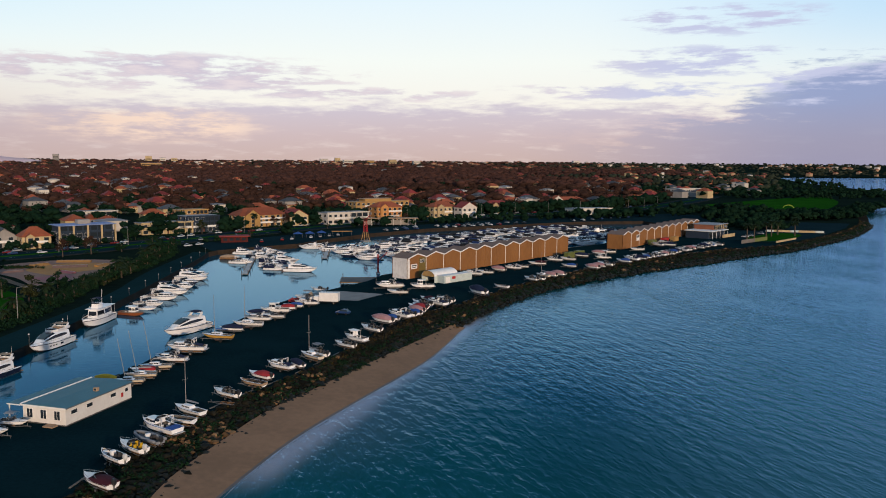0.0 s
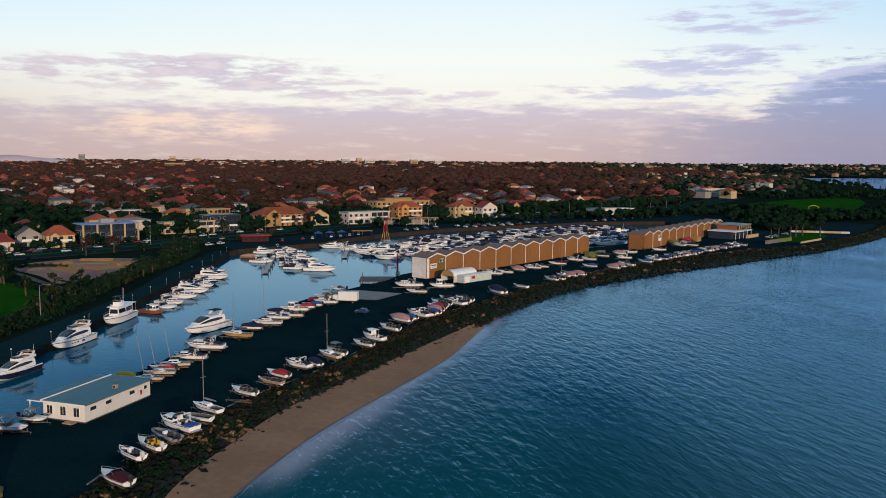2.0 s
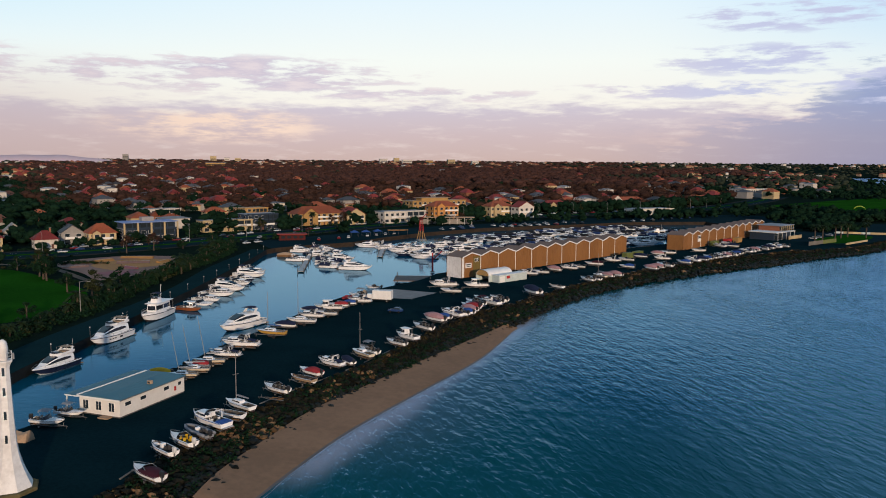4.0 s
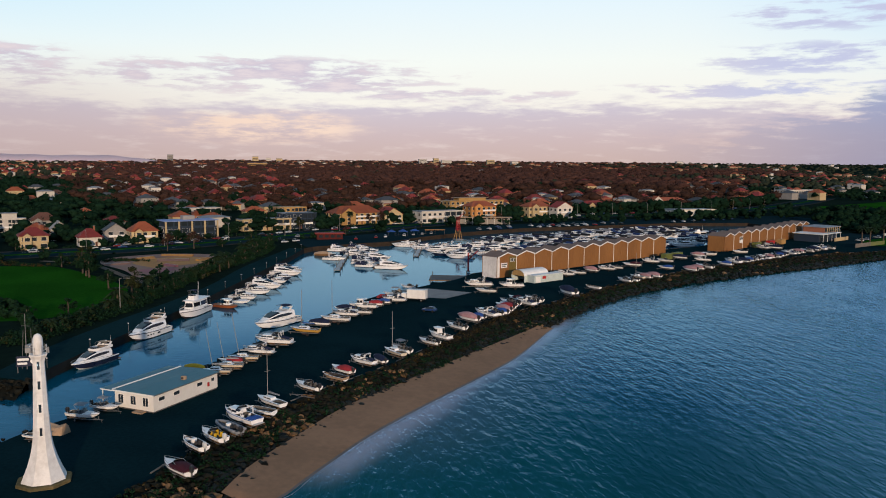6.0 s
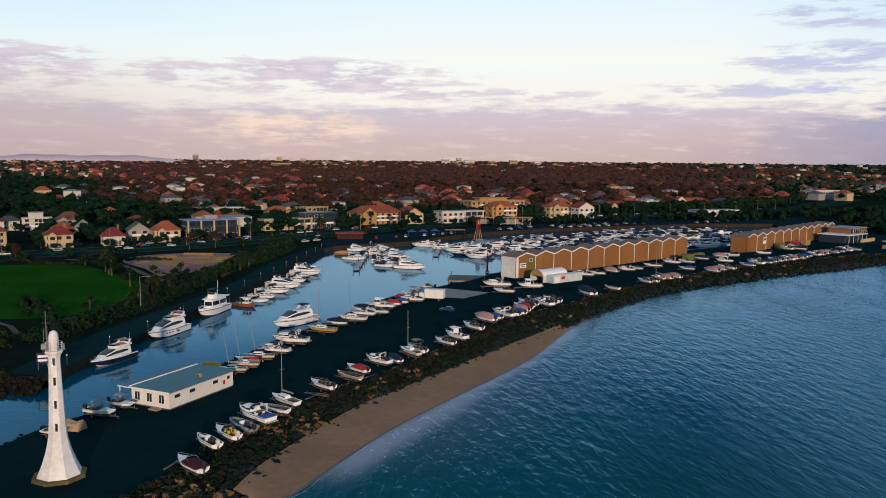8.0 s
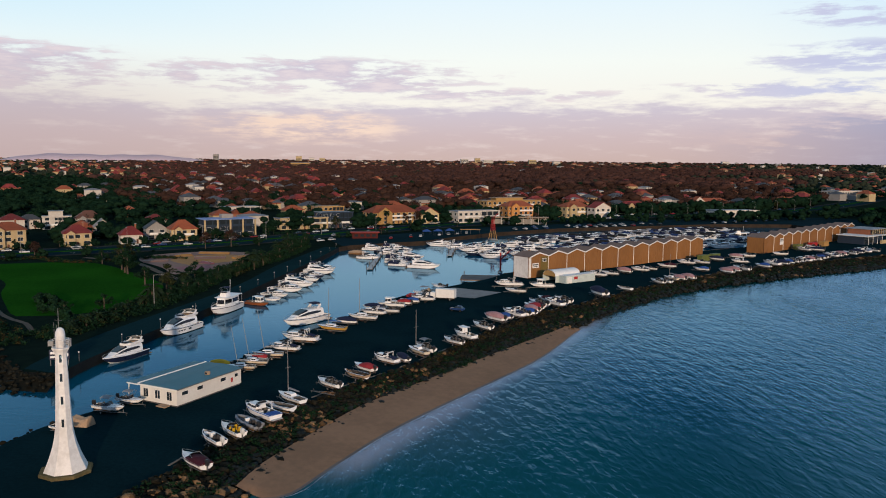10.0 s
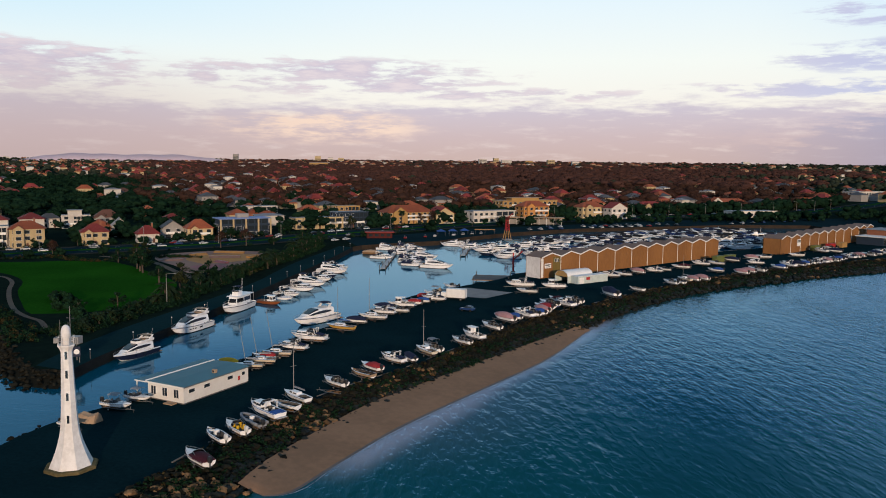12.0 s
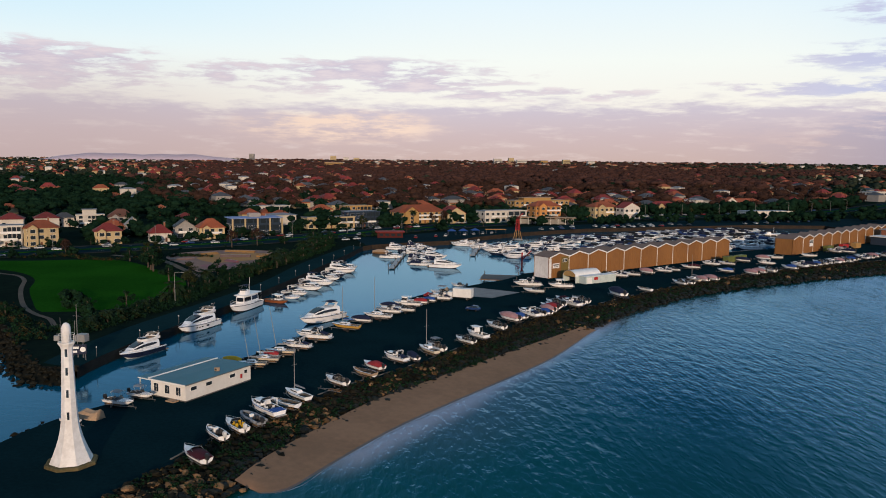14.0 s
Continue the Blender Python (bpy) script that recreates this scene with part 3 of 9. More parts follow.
shore = evenly(SHORE, 60)
lo = min(range(len(TOE)), key=lambda i: (TOE[i] - SHORE[0]).length)
hi = min(range(len(TOE)), key=lambda i: (TOE[i] - SHORE[-1]).length)
toe_part = evenly(TOE[lo:hi + 1], 60)
beach_in = [Vector((p.x - 1.2, p.y + 0.7, -1.25)) for p in toe_part]
beach_mid = [a.lerp(b, 0.55) + Vector((0, 0, 0)) for a, b in zip(beach_in, shore)]
for p in beach_mid:
    p.z = -1.75
wet = [a.lerp(b, 0.12) for a, b in zip(shore, beach_mid)]
for p in wet:
    p.z = SEA_Z + 0.10
deep = [s + (s - t) * 0.5 for s, t in zip(shore, toe_part)]
for p in deep:
    p.z = SEA_Z - 1.2
for p in shore:
    p.z = SEA_Z - 0.02
strip("beach", [beach_in, beach_mid, wet], "sand", "narrow strip of pale brown beach sand below the rocks", "beach")
strip("beach_wet", [wet, shore, deep], "wet_sand", "wet sand at the water's edge", "beach")
foam_a = [p + Vector((0.25 + 0.2 * math.sin(i * 1.7), -0.1 + 0.1 * math.sin(i * 0.9), 0.035)) for i, p in enumerate(shore)]
foam_b = [a + Vector((0.16 + 0.1 * math.sin(i * 2.3), -0.06, 0.0)) for i, a in enumerate(foam_a)]
strip("foam_line", [foam_a[2:-2], foam_b[2:-2]], "foam", "thin line of white foam where ripples break", "foam")

# boulders of the sea wall


def boulder(rng, r):
    bm = bmesh.new()
    bmesh.ops.create_icosphere(bm, subdivisions=1, radius=r)
    k = Vector((rng.uniform(0.8, 1.3), rng.uniform(0.75, 1.15), rng.uniform(0.6, 0.9)))
    for v in bm.verts:
        c = v.co * rng.uniform(0.6, 1.32)
        v.co = Vector((c.x * k.x, c.y * k.y, c.z * k.z))
    me = bpy.data.meshes.new("boulder")
    bm.to_mesh(me)
    bm.free()
    return me


rng = random.Random(5)
BOULDERS = [boulder(rng, 0.62) for _ in range(18)]
PALE = [m.copy() for m in BOULDERS[:7]]
for m in BOULDERS:
    m.materials.append(M["rock"])
for m in PALE:
    m.materials.append(M["pale_rock"])


def rock_stuff(name, spots, material, label):
    """Many boulders joined in one mesh; spots are (x, y, z, size)."""
    base = []
    for me in BOULDERS:
        base.append((np.array([v.co[:] for v in me.vertices]), np.array([p.vertices[:] for p in me.polygons])))
    vs, fs, o = [], [], 0
    for i, (x, y, z, s) in enumerate(spots):
        v, f = base[i % len(base)]
        a = i * 2.4
        r = np.array([[math.cos(a), -math.sin(a), 0], [math.sin(a), math.cos(a), 0], [0, 0, 1]])
        vs.append(v @ r.T * s + np.array([x, y, z]))
        fs.append(f + o)
        o += len(v)
    me = bpy.data.meshes.new(name)
    me.from_pydata(np.concatenate(vs).tolist(), [], np.concatenate(fs).tolist())
    return solid(name, me, material, label, "rocks", kind="stuff")


sea_wall = thing("sea_wall", "sea wall of heaped dark basalt boulders with some pale ones", "sea wall", kind="structure")
near_spots, far_spots, pale_spots, wet_spots = [], [], [], []
cr, to = evenly(CREST, 1500), evenly(TOE, 1500)
for a, b in zip(cr, to):
    width = (b - a).length
    dist = a.y
    if dist > 620:
        continue
    count = max(2, int(width * (1.2 if dist < 260 else 0.42)))
    for k in range(count):
        f = (k + rng.random()) / count * 1.02
        p = a.lerp(b, f)
        z = -2.1 * f + 0.12 + rng.uniform(-0.1, 0.2)
        size = rng.choice((rng.uniform(0.25, 0.6), rng.uniform(0.45, 0.95), rng.uniform(0.7, 1.3))) * (1.0 if dist < 260 else 1.4)
        spot = (p.x + rng.uniform(-0.8, 0.8), p.y + rng.uniform(-0.8, 0.8), z, size)
        tint = noise.noise(Vector((p.x * 0.09, p.y * 0.09, 2.0)))
        # two pale clusters; the noise-picked ones stand in for sunlit rock faces
        if 121 < p.y < 131 and 0.15 < f < 0.8 and rng.random() < 0.55 or p.y < 101 and 0.12 < f < 0.85 and rng.random() < 0.5 or tint > 0.22 and rng.random() < 0.2:
            pale_spots.append(spot)
        elif f > 0.60 and rng.random() < 0.85:
            wet_spots.append(spot)
        else:
            (near_spots if 88 < p.y < 170 and len(near_spots) < 280 and rng.random() < 0.22 else far_spots).append(spot)
for i, (x, y, z, s) in enumerate(near_spots):
    ob = new("boulder", BOULDERS[i % len(BOULDERS)])
    ob.parent = sea_wall
    ob.matrix_local = pose(x, y, z, rng.uniform(-20, 20), rng.uniform(-20, 20), rng.uniform(0, 360)) @ Matrix.Scale(s, 4)
rock_stuff("boulders_dark", far_spots, "rock", "heaped dark basalt boulders of the sea wall")
rock_stuff("boulders_wet", wet_spots, "wet_rock", "dark tide-stained boulders at the foot of the sea wall")
rock_stuff("boulders_pale", pale_spots, "pale_rock", "pale orange-brown boulders among the dark ones, some tinted as sunlit rock")
park_spots = []
for p in evenly(LEFT_COAST[-30:], 220):
    for k in range(7):
        f = rng.random()
        park_spots.append((p.x + rng.uniform(-1, 1) + 1.5 * f, p.y - 8 * f + rng.uniform(-0.7, 0.7), -2.6 * f + 0.2, rng.uniform(0.4, 1.0)))
rock_stuff("boulders_park", park_spots, "rock", "brown boulders along the park shore")
spit_spots = []
for p in evenly(SPIT_BANK[:22], 70):
    for k in range(3):
        f = rng.random()
        spit_spots.append((p.x - 3 * f + rng.uniform(-0.6, 0.6), p.y + rng.uniform(-0.7, 0.7), -2.6 * f + 0.1, rng.uniform(0.5, 1.0)))
rock_stuff("boulders_channel", spit_spots, "rock", "dark boulders on the bank of the channel")

# paved yard of the spit
yard = SPIT_BANK[::-1] + [p for p in CREST[1:] if p.y < 436] + [Vector((160, 462, 0)), Vector((160, 560, 0))] + BACK_BANK[1:-1]
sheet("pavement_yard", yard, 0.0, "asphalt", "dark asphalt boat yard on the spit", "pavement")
edge_line = [Vector((p.x - 1.2, p.y + 0.7, 0)) for p in CREST if 100 < p.y < 430]
s = Shape()
for a, b in zip(edge_line[::2], edge_line[1::2]):
    d = (b - a).normalized() * 0.05
    nn = Vector((-d.y, d.x, 0)).normalized() * 0.12
    s.add([a + d - nn, b - d - nn, b - d + nn, a + d + nn, a + d - nn + Vector((0, 0, 0.14)), b - d - nn + Vector((0, 0, 0.14)), b - d + nn + Vector((0, 0, 0.14)), a + d + nn + Vector((0, 0, 0.14))],
          [(3, 2, 1, 0), (4, 5, 6, 7), (0, 1, 5, 4), (1, 2, 6, 5), (2, 3, 7, 6), (3, 0, 4, 7)])
solid("kerb", s, "kerb", "broken line of low concrete kerbs along the rocks", "kerb")
# concrete launching apron
sheet("pavement_apron", [(-47, 262), (-36, 268), (-20, 262), (-27, 249), (-41, 251)], 0.012, "concrete", "pale concrete launching apron beside the basin", "pavement")

# promenade, road, lawns, paths
prom = [(p.x, p.y) for p in NORTH_BANK] + [(p.x - 9.5 - 1.5 * math.sin(i * 0.2), p.y + 2) for i, p in list(enumerate(NORTH_BANK))[::-1]]
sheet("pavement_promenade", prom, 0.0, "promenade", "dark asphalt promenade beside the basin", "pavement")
road_mid = curve_through([(-520, 60), (-330, 215), (-240, 318), (-190, 365), (-155, 418), (-120, 478), (-60, 560), (40, 650), (160, 740), (270, 900), (350, 1060)], 12)


def band(line, lo, hi):
    out_a, out_b = [], []
    for i, p in enumerate(line):
        d = (line[min(i + 1, len(line) - 1)] - line[max(i - 1, 0)]).normalized()
        nn = Vector((-d.y, d.x, 0))
        out_a.append(p + nn * lo)
        out_b.append(p + nn * hi)
    return out_a, out_b


a, b = band(road_mid, -13, 13)
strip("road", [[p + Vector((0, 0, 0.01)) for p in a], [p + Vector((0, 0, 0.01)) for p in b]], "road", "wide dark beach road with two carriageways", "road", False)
a, b = band(road_mid, -1.6, 1.6)
s = Shape().loft([[p + Vector((0, 0, 0.01)) for p in a], [p + Vector((0, 0, 0.16)) for p in a], [p + Vector((0, 0, 0.16)) for p in b], [p + Vector((0, 0, 0.01)) for p in b]], False, False)
solid("verge_median", s, "grass", "grassy median strip between the carriageways", "verge")
for lo, hi in ((13, 16.5), (-16.5, -13)):
    a, b = band(road_mid, lo, hi)
    s = Shape().loft([[p + Vector((0, 0, 0.0)) for p in a], [p + Vector((0, 0, 0.14)) for p in a], [p + Vector((0, 0, 0.14)) for p in b], [p + Vector((0, 0, 0.0)) for p in b]], False, False)
    solid("pavement_road", s, "dark_path", "concrete footpath with a kerb beside the road", "pavement")
s = Shape()
for off in (-7.2, 7.2):
    for i in range(0, len(road_mid) - 1):
        p, q = road_mid[i], road_mid[i + 1]
        d = (q - p).normalized()
        nn = Vector((-d.y, d.x, 0))
        c = p + nn * off
        s.add([c - nn * 0.09, c + d * 3 - nn * 0.09, c + d * 3 + nn * 0.09, c + nn * 0.09], [(0, 1, 2, 3)])
me = s.mesh("lines")
ob = solid("road_lines", me, "line", "worn white dashed lane lines", "road marking")
ob.location.z = 0.02
lawn = [(-236, 282), (-223, 286), (-211, 293), (-195, 298), (-180, 291), (-162, 277), (-143, 261), (-131, 246), (-122, 222), (-125, 206), (-134, 196), (-144, 192.5), (-158, 206), (-174.5, 224.5), (-186, 241), (-200, 253), (-216, 260), (-240, 264), (-268, 268), (-262, 278)]
sheet("ground_lawn", [(p.x, p.y) for p in curve_through(lawn + lawn[:1], 6)[:-1]], 0.01, "grass", "green mown lawn of the waterside park", "lawn")
skate = curve_through([(-134, 300), (-140, 274), (-158, 292), (-178, 310), (-182, 328), (-165, 346), (-142, 345), (-134, 322), (-134, 300)], 5)[:-1]
sheet("pavement_skate", [(p.x, p.y) for p in skate], 0.014, "skate", "pale concrete skate park floor", "skate park")
sheet("skate_bowl", [(p.x, p.y) for p in curve_through([(-150, 300), (-166, 314), (-160, 334), (-142, 336), (-138, 318), (-150, 300)], 4)[:-1]], 0.03, "skate_orange", "orange-tinted concrete skate bowl", "skate park")
sheet("skate_apron", [(p.x, p.y) for p in curve_through([(-142, 284), (-152, 292), (-146, 300), (-138, 298), (-142, 284)], 3)[:-1]], 0.03, "skate_red", "dull red concrete apron of the skate park", "skate park")
for pts, w in (([(-127.5, 177), (-135.5, 185), (-142, 188.5), (-152, 196), (-165, 209.5), (-178.5, 225.5), (-189, 239.5), (-198.5, 248), (-205, 250.5), (-222, 253), (-280, 257)], 0.7), ([(-126, 256), (-148, 276), (-178, 304), (-205, 312)], 1.3)):
    a, b = band(curve_through(pts, 3), -w, w)
    strip("path", [[p + Vector((0, 0, 0.025)) for p in a], [p + Vector((0, 0, 0.025)) for p in b]], "path", "pale gravel path winding through the park", "path", False)
sheet("pavement_far", [(-112, 384), (-95, 404), (-78, 420), (-66, 447), (-45, 483), (-10, 521), (40, 553), (100, 591), (150, 602), (165, 560), (230, 640), (200, 690), (60, 620), (-70, 505), (-112, 440), (-132, 420)], 0.0, "road",
      "dark asphalt car park beside the marina", "pavement")
sheet("ground_reserve", [(p.x, p.y) for p in curve_through([(269, 840), (317, 892), (419, 1001), (496, 1060), (467, 951), (401, 824), (336, 726), (298, 699), (285, 729), (281, 790), (269, 840)], 15)[:-1]], 0.02, "grass", "long green reserve near the far shore", "lawn")
sheet("ground_shore_lawn", [(p.x, p.y) for p in curve_through([(176, 452), (190, 452), (208, 472), (222, 496), (214, 508), (196, 492), (180, 472), (176, 452)], 6)[:-1]], 0.016, "grass", "small green lawn behind the barrier wall", "lawn")
sheet("pavement_right", [(160, 462), (190, 442), (228, 484), (276, 548), (300, 590), (270, 600), (210, 545), (165, 500)], 0.004, "road", "dark asphalt car park beside the sea wall", "pavement")

# the suburb rises gently inland


def land(x, y):
    """Height of the ground far inland."""
    x, y = np.asarray(x, float), np.asarray(y, float)
    inner = np.clip((0.40 - x / y) / 0.18, 0, 1)
    return np.maximum(33 * np.clip((y - 1000) / 3900, 0, 1.1) * inner * inner * (3 - 2 * inner), 33 * np.clip((y - 2900) / 2000, 0, 1.2) ** 0.8)


ys = np.linspace(1000, 5400, 45)
fx = np.linspace(-1.05, 0.9, 40)
s = Shape().loft([[Vector((f * y, y, float(land(f * y, y)) - (0.4 if y < 1010 else 7.0 if land(f * y, y) < 0.3 else 0.0))) for f in fx] for y in ys], False, False)
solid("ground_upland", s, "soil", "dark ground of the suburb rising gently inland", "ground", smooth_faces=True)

# distant range of hills, with haze painted into its pale colour
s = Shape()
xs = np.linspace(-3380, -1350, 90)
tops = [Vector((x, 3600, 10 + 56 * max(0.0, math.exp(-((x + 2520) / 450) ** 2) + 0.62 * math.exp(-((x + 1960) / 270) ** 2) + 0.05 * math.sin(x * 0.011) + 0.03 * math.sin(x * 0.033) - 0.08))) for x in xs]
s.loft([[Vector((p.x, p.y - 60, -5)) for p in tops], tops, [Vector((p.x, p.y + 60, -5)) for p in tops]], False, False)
solid("backdrop_hills", s, "hill", "low range of hills on the horizon, painted pale mauve for haze", "hills", smooth_faces=True)

# ---------------------------------------------------------------- lighthouse
LH = (-62.7, 98.5)
tower = thing("lighthouse", "tall white octagonal lighthouse with a flared base on a brown plinth", "lighthouse", m=pose(*LH, 0, 0, 0, 28) @ Matrix.Diagonal((0.95, 0.95, 1.005, 1)))


def octa(r, z, sides=8):
    return [Vector((r * math.cos((k + 0.5) * math.tau / sides), r * math.sin((k + 0.5) * math.tau / sides), z)) for k in range(sides)]


s = Shape().loft([octa(3.75, -0.3), octa(3.75, 0.35), octa(3.6, 0.45)])
part("plinth", s, "plinth", tower, "stained brown concrete plinth")
prof = [(3.05, 0.45), (2.95, 0.75), (2.50, 1.7), (2.05, 2.8), (1.72, 3.8), (1.46, 4.8), (1.26, 6.0), (1.12, 8.0), (1.00, 10.5), (0.90, 13.0), (0.80, 15.6), (0.77, 16.5)]
s = Shape().loft([octa(r, z) for r, z in prof])
part("shaft", s, "white_wall", tower)
s = Shape().loft([octa(0.80, 16.3), octa(0.92, 16.7), octa(1.16, 17.05), octa(1.22, 17.15), octa(1.22, 17.32), octa(0.7, 17.32)])
part("gallery", s, "white_wall", tower)
s = Shape().loft([octa(0.66, 17.3, 16), octa(0.66, 19.0, 16), octa(0.6, 19.45, 16), octa(0.45, 19.78, 16), octa(0.22, 19.96, 16), octa(0.05, 20.0, 16)])
part("lantern_dome", s, "white_wall", tower, "rounded white lantern housing", True)
for k in range(8):
    a = (k + 0.5) * math.tau / 8
    part("post", Shape().tube([(1.14 * math.cos(a), 1.14 * math.sin(a), 17.3), (1.14 * math.cos(a), 1.14 * math.sin(a), 18.4)], 0.03, 6), "trim", tower)
for z in (17.9, 18.4):
    s = Shape()
    ring = octa(1.14, z)
    for p, q in zip(ring, ring[1:] + ring[:1]):
        s.tube([p, q], 0.025, 6)
    part("rail", s, "trim", tower)
for k, z in enumerate((7.1, 10.2, 13.3, 15.9)):
    r = float(np.interp(z, [p[1] for p in prof], [p[0] for p in prof])) * math.cos(math.tau / 16)
    face = 6
    a = face * math.tau / 8
    m = pose(r * math.cos(a), r * math.sin(a), z, 0, 0, math.degrees(a))
    w = part("window", Shape().box(-0.12, 0.05, -0.22, 0.22, -0.6, 0.6), "trim", tower, "small upright window", at=m)
    part("pane", Shape().box(0.05, 0.062, -0.17, 0.17, -0.54, 0.54), "pane", w)
box_m = pose(-1.15, -0.7, 18.0)
b = part("equipment_box", Shape().box(-0.35, 0.35, -0.3, 0.3, -0.3, 0.4), "lamp_head", tower, at=box_m, bevel=0.03)
part("lamp", Shape().tube([(1.2, 0.2, 17.32), (1.2, 0.2, 18.1)], [0.2, 0.16], 10), "lamp_head", tower)
part("aerial", Shape().tube([(-0.86, 0.68, 17.3), (-0.86, 0.68, 20.6)], [0.05, 0.025], 6), "galv", tower)
part("bracket", Shape().tube([(-1.45, 0.85, 18.3), (-0.6, 0.5, 18.3)], 0.04, 6), "galv", tower)

# ---------------------------------------------------------------- office shed
SHED_M = pose(-62.1, 127.7, 0, 0, 0, -16.0)     # near corner; x back along the long side is -x


def shed():
    # local: x from 0 (near corner) to -8.6 along the short side, y from 0 to 16.6 along the long side
    o = thing("yard_office", "low cream office shed with a grey sheet-metal flat roof", "building", m=SHED_M)
    w, l, h = 8.6, 16.6, 3.0
    wall = Shape()
    t = 0.2
    wall.box(-w, 0, 0, t, 0.25, h).box(-w, 0, l - t, l, 0.25, h).box(-t, 0, t, l - t, 0.25, h).box(-w, -w + t, t, l - t, 0.25, h)
    part("wall", wall, "shed_wall", o)
    part("base", Shape().box(-w + 0.1, -0.1, 0.1, l - 0.1, -0.05, 0.26), "dark_concrete", o, "dark recessed base")
    part("roof", Shape().add([(-w - 0.25, -0.25, h + 0.004), (0.25, -0.25, h + 0.004), (0.25, l + 0.25, h + 0.004), (-w - 0.25, l + 0.25, h + 0.004),
                              (-w - 0.25, -0.25, h + 0.2), (0.25, -0.25, h + 0.2), (0.25, l + 0.25, h + 0.2), (-w - 0.25, l + 0.25, h + 0.2),
                              (-w / 2, -0.25, h + 0.42), (-w / 2, l + 0.25, h + 0.42)],
                             [(3, 2, 1, 0), (0, 1, 5, 8, 4), (2, 3, 7, 9, 6), (1, 2, 6, 5), (3, 0, 4, 7), (4, 8, 9, 7), (8, 5, 6, 9)]), "shed_roof", o)
    for k in range(22):
        y = 0.3 + k * (l - 0.2) / 22
        rib = Shape()
        for x0, x1, z0, z1 in ((-w - 0.2, -w / 2, h + 0.2, h + 0.42), (-w / 2, 0.2, h + 0.42, h + 0.2)):
            rib.add([(x0, y, z0), (x1, y, z1), (x1, y + 0.06, z1), (x0, y + 0.06, z0), (x0, y, z0 + 0.014), (x1, y, z1 + 0.014), (x1, y + 0.06, z1 + 0.014), (x0, y + 0.06, z0 + 0.014)],
                    [(0, 1, 5, 4), (3, 2, 6, 7), (4, 5, 6, 7), (0, 3, 7, 4), (1, 2, 6, 5)])
        part("roof_rib", rib, "shed_roof", o)
    part("edge_flashing", Shape().box(-w - 0.34, -w - 0.12, -0.3, l + 0.3, h + 0.17, h + 0.27), "trim", o, "white flashing along the roof edge")
    part("fascia", Shape().box(-w - 0.3, 0.3, -0.31, -0.255, h - 0.05, h + 0.22), "trim", o, "white fascia board")
    part("fascia", Shape().box(-w - 0.36, -w - 0.2, -0.25, l + 0.3, h + 0.21, h + 0.36), "trim", o)
    part("gutter", Shape().box(0.255, 0.36, -0.25, l + 0.25, h + 0.04, h + 0.18), "galv", o)
    for k in range(3):
        x = -7.2 + k * 2.75
        f = part("window", Shape().box(x - 0.62, x + 0.62, -0.05, 0.02, 0.95, 2.55), "trim", o)
        for dx in (-0.29, 0.29):
            part("pane", Shape().box(x + dx - 0.25, x + dx + 0.25, -0.062, -0.052, 1.02, 2.48), "pane", f)
    for y, wd in ((1.9, 1.5), (5.6, 1.5), (11.6, 1.5), (15.2, 0.9)):
        f = part("window", Shape().box(-0.02, 0.05, y - wd / 2, y + wd / 2, 1.75, 2.5), "trim", o)
        part("pane", Shape().box(0.052, 0.062, y - wd / 2 + 0.07, y + wd / 2 - 0.07, 1.82, 2.43), "pane", f)
    part("life_ring_box", Shape().box(0.0, 0.16, 13.7, 14.2, 1.1, 1.9), "red_paint", o, "red rounded safety box", bevel=0.05)
    part("vent_hood", Shape().box(-2.2, -1.4, 9.2, 9.9, h + 0.3, h + 0.95), "tan", o, "tan square roof vent", bevel=0.06)
    part("vent_mouth", Shape().box(-2.05, -1.55, 9.19, 9.197, h + 0.45, h + 0.8), "pane", o)
    # open porch on the channel side
    for y in (0.15, 8.0, l - 0.2):
        part("porch_post", Shape().box(-w - 3.0, -w - 2.85, y - 0.08, y + 0.08, 0, h - 0.18), "trim", o)
    part("porch_beam", Shape().box(-w - 3.05, -w - 2.8, -0.2, l + 0.2, h - 0.18, h), "trim", o)
    part("porch_roof", Shape().box(-w - 3.1, -w - 0.26, -0.25, l + 0.25, h + 0.004, h + 0.09), "shed_roof", o)
    part("porch_fascia", Shape().box(-w - 3.1, -w - 0.31, -0.31, -0.255, h - 0.1, h + 0.1), "trim", o)
    part("door_step", Shape().box(-3.6, -1.6, -1.3, -0.05, 0.0, 0.22), "tan", o, "low timber step")


shed()

# ---------------------------------------------------------------- dry boat stores


